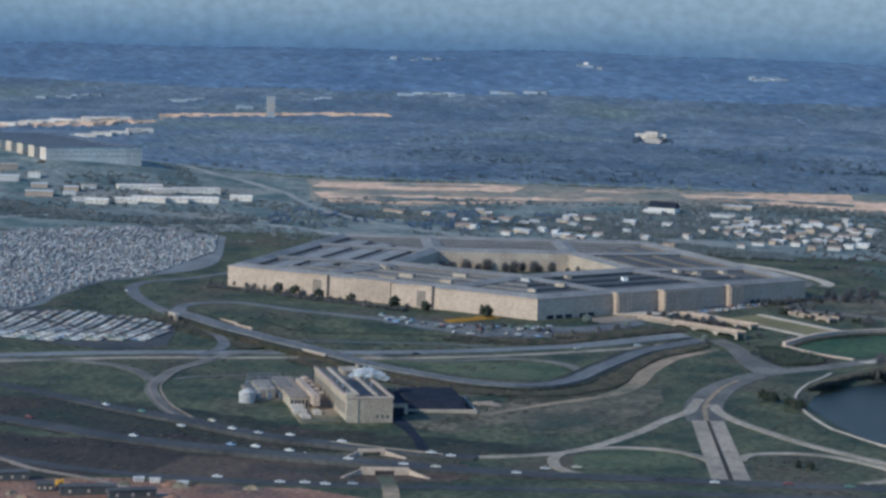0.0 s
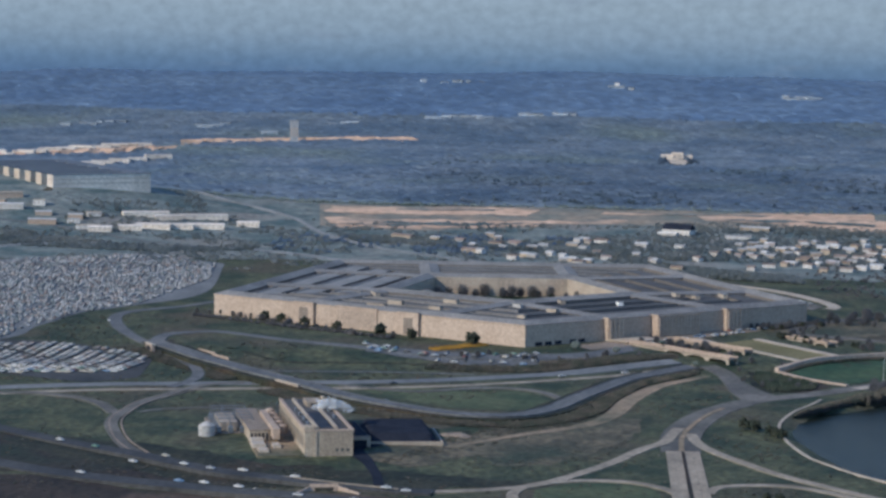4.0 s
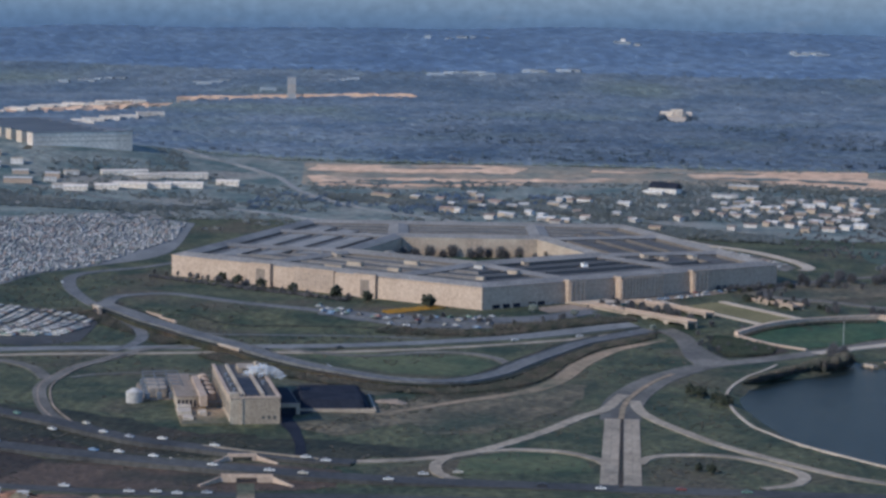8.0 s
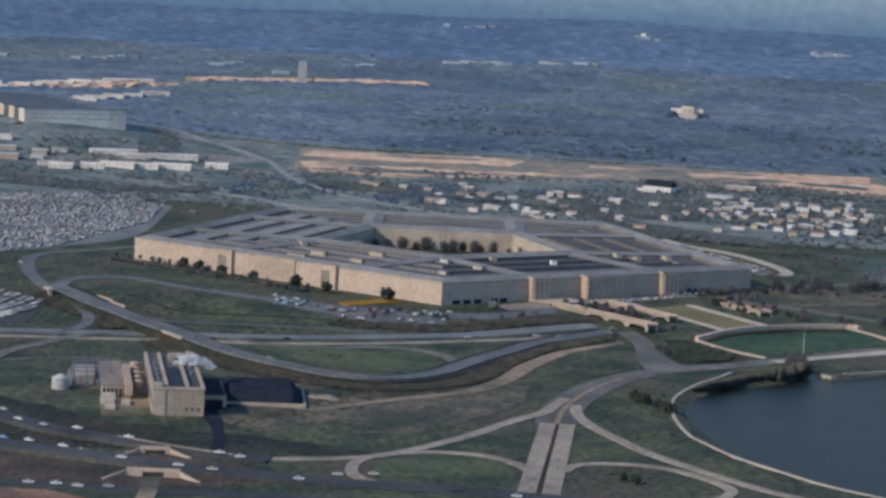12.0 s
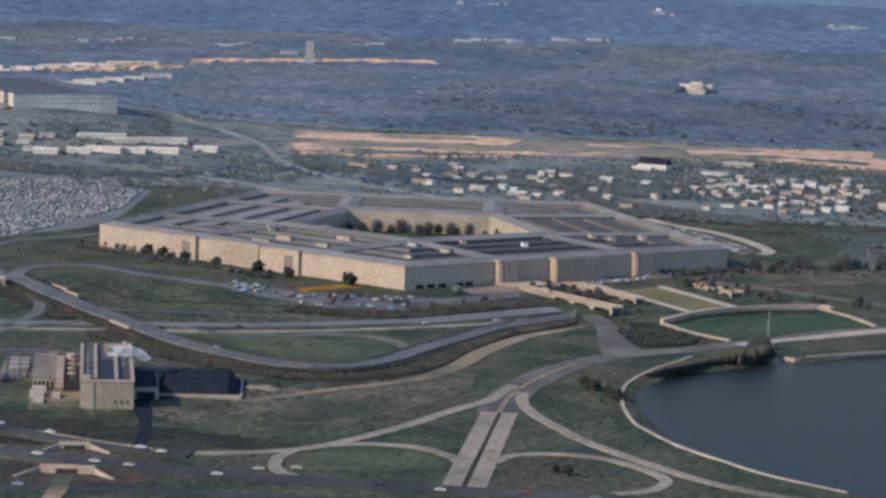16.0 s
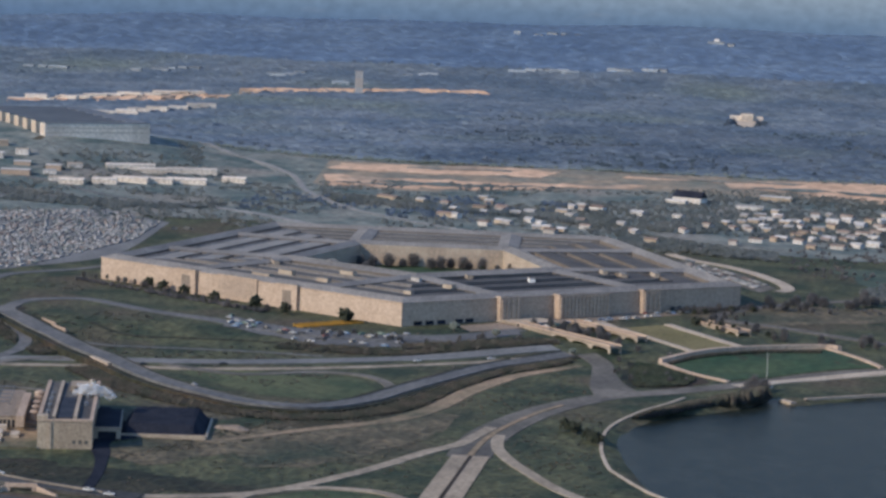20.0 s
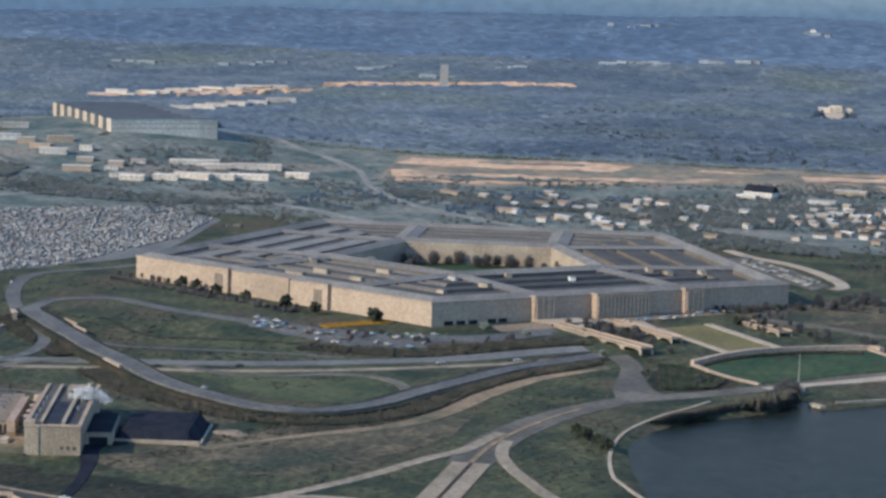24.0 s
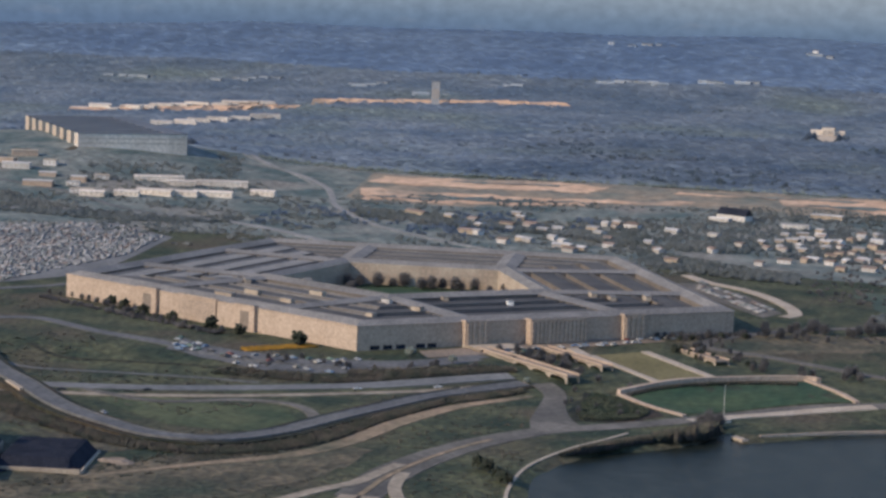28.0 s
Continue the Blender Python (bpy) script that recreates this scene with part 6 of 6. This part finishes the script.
tagged(new("mansion_lawn", me), "pale bare slope before the mansion", "ground", "", "structure")
rm = np.random.RandomState(222)
tx = rm.uniform(-1692, -1640, 46)
twiggy("mansion_trees", tx, 226 + np.where(rm.rand(46) < 0.5, -1, 1) * rm.uniform(15, 30, 46) * (1 + (tx + 1640) / 260), 9, 13, TALLWOOD, "taller leafless trees round the mansion", "trees", 223, 22)
house("chapel", -708, 175, 32, 14, 6.0, 62, CREAM, COAL, "white hall with a steep dark slate roof", "building", "", 0.9, 6)
house("annexe", -692, 163, 22, 8, 3.5, 62, CREAM, CREAM, "low white hall beside the chapel", "building", "", 0.2, 4, True)
for i, (x, y) in enumerate(((-510, 215), (-528, 229), (-544, 240), (-566, 252), (-589, 264), (-542, 270), (-548, 281), (-468, 222), (-462, 236), (-470, 252), (-374, 242), (-396, 265), (-403, 293), (-420, 305), (-351, 313), (-324, 153), (-552, 169), (-345, 223),
                            (-370, 330), (-440, 330), (-480, 320), (-500, 300), (-430, 280), (-415, 320), (-385, 345), (-340, 290), (-600, 300), (-620, 330), (-560, 340), (-520, 360))):
    house("cottage", x, y, rs.uniform(7, 13), 6.5, rs.uniform(3, 4), 62 + rs.normal(0, 14), *cottage_look(0.65, 0.4), "house", "houses among trees", 0.35, 3)
for k in range(5):
    for i in range(9):
        x, y = -585 + 48 * k - 9 * i + rs.normal(0, 5), 232 + 12 * k + 17 * i + rs.normal(0, 4)
        if rs.rand() < 0.8:
            house("cottage", x, y, rs.uniform(7, 12), 6.5, rs.uniform(3.4, 4.4), 62 + rs.normal(0, 22), *cottage_look(0.75, 0.3), "house", "houses among trees", 0.35, 2)
for i in range(30):
    x, y = rs.uniform(-640, -380), rs.uniform(-60, 400)
    house("cottage", x, y, rs.uniform(7, 11), 6.5, rs.uniform(3.4, 4.4), 62 + rs.normal(0, 14), *cottage_look(0.6, 0.4), "house", "houses among trees", 0.35, 3)
for x, y, w in ((-668, 236, 34), (-765, 262, 40), (-590, -115, 34), (-575, -80, 14), (-560, -55, 12), (-533, -18, 18), (-545, 2, 20), (-456, -41, 22), (-520, 30, 12), (-500, 20, 14), (-360, 63, 14), (-372, 72, 10), (-540, 60, 16), (-505, 70, 12), (-585, 90, 18), (-560, 130, 16)):
    house("cottage", x, y, w * 0.8, 8, 3.8, 66 + rs.normal(0, 10), *cottage_look(0.6, 0.5), "house", "houses among trees", 0.35, 3)
# villages half hidden in the far woods, each a short string of houses
for cx, cy, ex, ey, cnt in ((-2178, -949, -2195, -881, 5), (-2182, -770, -2240, -693, 6), (-2211, -560, -2228, -505, 4), (-2257, -340, -2283, -296, 4), (-2350, -160, -2371, -70, 7), (-2387, -10, -2400, 80, 6),
                            (-2642, 150, -2633, 185, 3), (-2700, -190, -2672, -84, 5), (-2583, 464, -2563, 520, 5), (-2130, -420, -2120, -380, 2)):
    for i in range(cnt):
        t = (i + rs.uniform(-0.3, 0.3)) / max(1, cnt - 1)
        x, y = cx + (ex - cx) * t + rs.normal(0, 9), cy + (ey - cy) * t
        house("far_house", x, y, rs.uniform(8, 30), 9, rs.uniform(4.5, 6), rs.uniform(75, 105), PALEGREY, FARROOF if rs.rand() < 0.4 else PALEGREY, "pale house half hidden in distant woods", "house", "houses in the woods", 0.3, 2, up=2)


house("far_tower", -2640, 163, 9, 9, 13, 90, CREAM, FARROOF, "pale square block standing over distant woods", "building", "", 0.3, 2, True)

# ---------------------------------------------------------------- underpasses, bridges, terraces


def underpass(x, y, turn, w, h, z, label):
    t = thing("underpass", pose(x, y, z, 0, 0, turn), label, "underpass")
    part("abutment", boxed(0, -w / 2, -1, 2.4, -4.8, h), LIME, t)
    part("abutment", boxed(0, 4.8, -1, 2.4, w / 2, h), LIME, t)
    part("lintel", boxed(0, -4.8, h - 0.6, 2.4, 4.8, h), LIME, t)
    part("parapet", boxed(0.4, -w / 2, h, 1.6, w / 2, h + 0.9), LIME, t)
    # black sheet added across the passage for its unlit inside
    part("back_wall", boxed(-7, -4.8, -1, -6.6, 4.8, h - 0.6), COAL, t)
    for s in (-1, 1):
        bm = bmesh.new()
        v = [bm.verts.new(c) for c in ((2.4, s * w / 2, -1), (2.4, s * w / 2, h), (12, s * (w / 2 + 9), -1), (12, s * (w / 2 + 9), 0.6), (1.2, s * w / 2, -1), (1.2, s * w / 2, h), (11, s * (w / 2 + 10), -1), (11, s * (w / 2 + 10), 0.6))]
        for q in ((0, 1, 3, 2), (4, 6, 7, 5), (1, 5, 7, 3), (2, 3, 7, 6), (0, 4, 5, 1)):
            bm.faces.new([v[i] for i in q])
        part("wing_wall", bm, LIME, t)
    part("floor_slab", boxed(-6.6, -3.6, -1, 2.4, 3.6, 0.05), DIRT, t)
    return t


underpass(756, -79, 12, 14, 2.6, -5, "pale stone underpass below the highway")
underpass(806, -70, 6, 24, 2.9, -5, "pale stone underpass below the highway")
ribbon("track", [(812, -70), (840, -66), (870, -64)], 8, DIRT, 0.35, label="reddish track out of the underpass", category="track")


def arch_bridge(a, b, width, h0, h1, spans, label):
    """A pale bridge on piers with arched openings on both sides."""
    a, b = np.array(a, float), np.array(b, float)
    ln = float(np.linalg.norm(b - a))
    z = float(gz(*((a + b) / 2)))
    t = thing("bridge", pose(a[0], a[1], z, 0, 0, math.degrees(math.atan2(b[1] - a[1], b[0] - a[0]))), label, "bridge")
    bm = bmesh.new()
    v = [bm.verts.new(c) for c in ((0, -width / 2, h0), (ln, -width / 2, h1), (ln, width / 2, h1), (0, width / 2, h0),
                                   (0, -width / 2, h0 - 1), (ln, -width / 2, h1 - 1), (ln, width / 2, h1 - 1), (0, width / 2, h0 - 1))]
    for q in ((0, 1, 2, 3), (7, 6, 5, 4), (0, 4, 5, 1), (1, 5, 6, 2), (2, 6, 7, 3), (3, 7, 4, 0)):
        bm.faces.new([v[i] for i in q])
    part("deck", bm, TRACKSTONE, t)
    for s in (-1, 1):
        bm = bmesh.new()
        y0, y1 = s * width / 2 - 0.25, s * width / 2 + 0.25
        v = [bm.verts.new(c) for c in ((0, y0, h0), (ln, y0, h1), (ln, y1, h1), (0, y1, h0), (0, y0, h0 + 1), (ln, y0, h1 + 1), (ln, y1, h1 + 1), (0, y1, h0 + 1))]
        for q in ((4, 5, 6, 7), (0, 1, 5, 4), (1, 2, 6, 5), (2, 3, 7, 6), (3, 0, 4, 7)):
            bm.faces.new([v[i] for i in q])
        part("parapet", bm, LIME, t)
        start = ln * 0.42
        step = (ln - start) / spans
        for i in range(spans):
            x0 = start + i * step
            bm = bmesh.new()
            r = step * 0.40
            cx, top = x0 + step / 2, h0 + (h1 - h0) * (x0 + step / 2) / ln - 1
            ring = [(cx - r, -1.0)] + [(cx - r * math.cos(k * math.pi / 8), max(0.4, top - 1.6) + 1.3 * math.sin(k * math.pi / 8)) for k in range(9)] + [(cx + r, -1.0)]
            outer = [(x0, -1.0), (x0, top), (x0 + step, top), (x0 + step, -1.0)]
            loop = outer + ring[::-1]
            fa = bm.faces.new([bm.verts.new((x, s * width / 2 - 0.2, zz)) for x, zz in loop])
            ex = bmesh.ops.extrude_face_region(bm, geom=[fa])
            bmesh.ops.translate(bm, verts=[q for q in ex["geom"] if isinstance(q, bmesh.types.BMVert)], vec=(0, 0.4, 0))
            bmesh.ops.triangulate(bm, faces=bm.faces[:])
            part("arch", bm, LIMED, t)
    part("abutment", boxed(0, -width / 2, -1, ln * 0.42, width / 2, max(0.3, h0 - 0.8)), LIMED, t)
    return t


arch_bridge((200, 88), (294, 158), 8, 1.6, 3.6, 3, "pale stone arched bridge before the river front")
arch_bridge((176, 122), (248, 172), 7, 1.4, 3.4, 3, "pale stone arched bridge before the river front")
arch_bridge((148, 208), (196, 236), 9, 1.4, 3.2, 2, "pale stone arched bridge north of the lawn")

# openings and forecourt at the foot of the river side
# black boxes on the wall stand for the shade within the entrances
for u in (128, 119, 110, 96, 88):
    ar = part("arch_opening", boxed(u - 3.2, APO - 3, 0.3, u + 3.2, APO + 0.12, 3.0), COAL, office, "black box for a shaded vehicle opening")
    ar.matrix_basis = wedge_turn[50]
patch("forecourt", [(222, 52), (188, 84), (150, 122), (96, 180)], [(246, 62), (210, 100), (170, 138), (112, 194)], TRACKSTONE, 0.35, label="tan paved forecourt before the river front", category="pavement")
steps = thing("terrace_steps", pose(190, 92, 0, 0, 0, -50 + 90), "broad pale stone terrace steps", "steps")
for k in range(6):
    part("step", boxed(-14 + k, -16, -1, 14 - k, 16, 0.25 + 0.3 * (k + 1)) if k < 1 else boxed(-14 + k * 2, -16, 0.2, 14, 16, 0.25 + 0.3 * (k + 1)), PALEPATH, steps)

# penthouses and ventilators on the roofs
for x, y, w, d, h, m in ((56, -60, 14, 5, 2.2, LIMED), (109, -40, 12, 4, 2.0, LIMED), (123, 10, 7, 3, 1.6, CREAM), (188, 14, 6, 4, 1.2, LIMED), (94, 87, 5, 4, 1.8, WHITE),
                         (93, 43, 7, 4, 1.8, LIMED), (143, -94, 16, 4, 1.8, LIMED), (67, -100, 14, 4, 1.8, LIMED), (38, 148, 8, 4, 1.6, LIMED), (23, 170, 10, 4, 1.6, LIMED), (25, 133, 9, 4, 1.8, LIMED),
                         (121, -81, 13, 4, 1.8, LIMED), (150, -50, 10, 4, 1.6, LIMED), (150, 36, 8, 4, 1.8, LIMED)):
    pb = part("penthouse", boxed(-w / 2, -d / 2, EAVE - 1.5, w / 2, d / 2, EAVE + h), m, office)
    pb.matrix_basis = pose(x, y, 0, 0, 0, 58 if x > 100 else 20)
    part("penthouse_roof", boxed(-w / 2 - 0.3, -d / 2 - 0.3, EAVE + h, w / 2 + 0.3, d / 2 + 0.3, EAVE + h + 0.3), SLATE, pb)

# flagstaff and lamp posts
flag = thing("flagstaff", pose(360, 250, -5), "tall thin white flagstaff on a pale round base", "flagstaff")
part("base", tube(bmesh.new(), (0, 0, -1), (0, 0, 1.6), 4.5, 4.0, 18), PALEPATH, flag)
part("pole", tube(bmesh.new(), (0, 0, 1.6), (0, 0, 20), 0.11, 0.06, 8), WHITE, flag)
part("ball", tube(bmesh.new(), (0, 0, 20), (0, 0, 20.4), 0.2, 0.15, 8), WHITE, flag)
jetty = thing("jetty", pose(402, 262, -6.5, 0, 0, 35), "pale stone landing at the lagoon", "jetty")
part("deck", boxed(-6, -2, -2, 5, 2, 1.2), PALEPATH, jetty)
part("edge_stone", boxed(5, -2, -2, 5.6, 2, 1.5), LIME, jetty)
wall_line([(396, 272), (376, 300), (354, 338), (344, 380)], 0.7, 1.6, "sea_wall", "pale stone edge of the lagoon")

# abutments where the flyover crosses
for x, y, tn, half, gaps in ((431, -130, 37, 13, (-6.5, 6)), (291, -239, 26, 7, (0,))):
    ab = thing("abutment", pose(x, y, float(gz(x, y)), 0, 0, tn), "pale concrete bridge abutment under a flyover", "abutment")
    part("wall_face", boxed(-half, -1.2, -1, half, 1.2, 4.6), LIME, ab)
    part("coping", boxed(-half - 0.4, -1.6, 4.6, half + 0.4, 1.6, 5.2), PALEPATH, ab)
    # solid black blocks stand for the shade inside the arches
    for k in gaps:
        bm = bmesh.new()
        ring = [(k - 5, 0.1), (k + 5, 0.1)] + [(k + 5 * math.cos(q * math.pi / 8), 2.0 + 1.9 * math.sin(q * math.pi / 8)) for q in range(9)]
        fa = bm.faces.new([bm.verts.new((px, -1.35, pz)) for px, pz in ring])
        ex = bmesh.ops.extrude_face_region(bm, geom=[fa])
        bmesh.ops.translate(bm, verts=[q for q in ex["geom"] if isinstance(q, bmesh.types.BMVert)], vec=(0, 2.7, 0))
        part("portal", bm, COAL, ab, "solid black block for a shaded arch opening")
for x, y, tn in ((300, -199, 38), (318, -187, 38)):
    pw = thing("parapet_wall", pose(x, y, float(gz(x, y)), 0, 0, tn), "pale concrete parapet beside the flyover", "wall")
    part("wall_face", boxed(-11, -0.5, -1, 11, 0.5, 3.4 if x < 310 else 4.4), LIME, pw)

# ---------------------------------------------------------------- scattered scrub on the open ground
for k, (x0, y0, x1, y1, cnt, sz, ht, m) in enumerate(((340, -330, 760, 160, 2600, 3.2, 0.9, SHRUB), (500, 110, 760, 240, 420, 2.6, 0.9, SHRUB), (120, -330, 420, 60, 1700, 3.4, 1.0, SHRUB),
                                                     (700, -420, 860, 260, 1300, 2.6, 0.7, SHRUB), (-780, -480, -240, 240, 3600, 7.0, 3.0, BELT), (-420, 270, 60, 560, 700, 5.0, 3.0, TWIGS),
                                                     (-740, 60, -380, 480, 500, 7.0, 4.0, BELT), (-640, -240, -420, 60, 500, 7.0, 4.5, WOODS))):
    p = np.array(scatter(x0, y0, x1, y1, cnt, 300 + k))
    p = p[np.array([noise.noise((float(a) * 0.012, float(b) * 0.012, 7.0 + k)) > -0.05 for a, b in p])]
    p = p[off_road(p, 1.5)]
    p = p[(np.hypot(p[:, 0], p[:, 1]) > 262)]
    p = p[~((p[:, 0] > 240) & (inside_lagoon(p[:, 0], p[:, 1]) > -6))]
    p = p[~((np.abs(p[:, 0] - 610) < 85) & (np.abs(p[:, 1] + 90) < 80))]
    twiggy("scrub", p[:, 0], p[:, 1], sz, ht, m, "low dark scrub scattered over rough grass", "scrub", 310 + k)

# ---------------------------------------------------------------- windows of the two visible sides

def window_block(vs, fs, ms, u, z, a):
    k = len(vs)
    o, i = 0.95, 0.65
    for w, y0, h0, h1 in ((o, a + 0.06, -1.15, 1.15), (i, a + 0.06, -0.9, 0.9), (i, a + 0.02, -0.9, 0.9)):
        vs += [(u - w, y0, z + h0), (u + w, y0, z + h0), (u + w, y0, z + h1), (u - w, y0, z + h1)]
    vs += [(u - o, a - 0.1, z - 1.15), (u + o, a - 0.1, z - 1.15), (u + o, a - 0.1, z + 1.15), (u - o, a - 0.1, z + 1.15)]
    for j in range(4):
        n = (j + 1) % 4
        fs += [(k + n, k + j, k + 4 + j, k + 4 + n), (k + 4 + n, k + 4 + j, k + 8 + j, k + 8 + n), (k + 12 + n, k + 12 + j, k + j, k + n)]
        ms += [0, 0, 0]
    fs.append((k + 11, k + 10, k + 9, k + 8))
    ms.append(1)


def window_mesh(name, spots, a):
    vs, fs, ms = [], [], []
    for u, z in spots:
        window_block(vs, fs, ms, u, z, a)
    me = mesh(name, vs, fs, LIME)
    me.materials.append(BLIND)
    me.polygons.foreach_set("material_index", ms)
    return me


one = window_mesh("window", [(0, 0)], 0)
for az, sign in ((50, 1), (122, -1)):
    rest, near_n = [], 0
    for i in range(62):
        u = (-SIDE / 2 + 4 + i * 4.4)
        if (az == 50 and (abs(u) < 23 or 49 < abs(u) < 69)) or (az == 122 and (-52 < u < -31 or 42 < u < 64 or -14 < u < 25)):
            continue
        for z in (3.2, 6.6, 10.0, 13.2):
            if az == 50 and z < 4 and u > 80:
                continue
            if u * sign > 62 and near_n < 140:
                near_n += 1
                piece("window", one, office, at=wedge_turn[az] @ pose(u, APO, z))
            else:
                rest.append((u, z))
    o = piece("far_window", window_mesh("far_window", rest, APO), office, "small dark windows in the limestone wall", at=wedge_turn[az])
    o["kind"] = "stuff"
inner_spots = [(-50 + i * 4.2, z) for i in range(25) for z in (4.0, 8.0, 12.0)]
court = window_mesh("court_window", inner_spots, 0)
for az in WEDGES:
    o = piece("court_window", court, office, "tall windows on the courtyard wall", at=wedge_turn[az] @ pose(0, 75.8, 0, 0, 0, 180))
    o["kind"] = "stuff"

# ---------------------------------------------------------------- building site by the highway
ribbon("site_road", [(770, -300), (800, -262), (823, -241), (843, -210), (870, -179), (890, -150)], 4, TRACKSTONE, 0.4, label="pale gravel site road", category="road")
rs = np.random.RandomState(401)
for x, y, w, d, h, tn in ((852, -246, 16, 7, 4, 20), (879, -205, 26, 6, 4, 15), (884, -184, 22, 6, 4, 20), (874, -226, 8, 6, 3.5, 10)):
    house("site_hut", x, y, w, d, h, tn + 90, TAR, TAR, "dark tarred site hut on red earth", "hut", "site huts", 0.2, 3, True)
for x, y in ((846, -186), (847, -178), (852, -164)):
    t = house("site_van", x, y, 4.6, 2.0, 1.9, rs.uniform(80, 110), CREAM, CREAM, "pale delivery van parked on the site", "van", "vans on the site", 0, 2, True)
dig = thing("digger", pose(864, -221, float(gz(864, -221)), 0, 0, 30), "yellow excavator standing on red earth", "excavator")
part("track_base", boxed(-2.2, -1.6, 0, 2.2, 1.6, 0.9, 0.2), RUBBER, dig)
part("cab", boxed(-1.8, -1.4, 0.9, 1.4, 1.4, 3.2, 0.2), YELLOW, dig)
part("boom", tube(bmesh.new(), (1.0, 0, 2.2), (5.0, 0, 5.0), 0.4, 0.3, 6), YELLOW, dig)
part("arm", tube(bmesh.new(), (5.0, 0, 5.0), (7.0, 0, 1.6), 0.3, 0.25, 6), YELLOW, dig)
part("bucket", boxed(6.4, -0.8, 0.6, 7.8, 0.8, 1.8, 0.15), RUBBER, dig)
for k in range(16):
    x, y = rs.uniform(846, 930), rs.uniform(-260, -130)
    hp = thing("spoil_heap", pose(x, y, float(gz(x, y)), 0, 0, rs.uniform(0, 180)), "heap of red-brown spoil on the site", "spoil heap", "spoil heaps")
    bm = bmesh.new()
    tube(bm, (0, 0, -0.4), (0, 0, rs.uniform(1.2, 2.6)), rs.uniform(3, 6), 0.8, 12)
    for v in bm.verts:
        v.co.x *= 1.5
        v.co += Vector(noise.noise_vector(v.co * 0.5 + Vector((k, 0, 0)))) * 0.5
    part("mound", bm, RUBBLE if k % 3 else DIRT, hp)
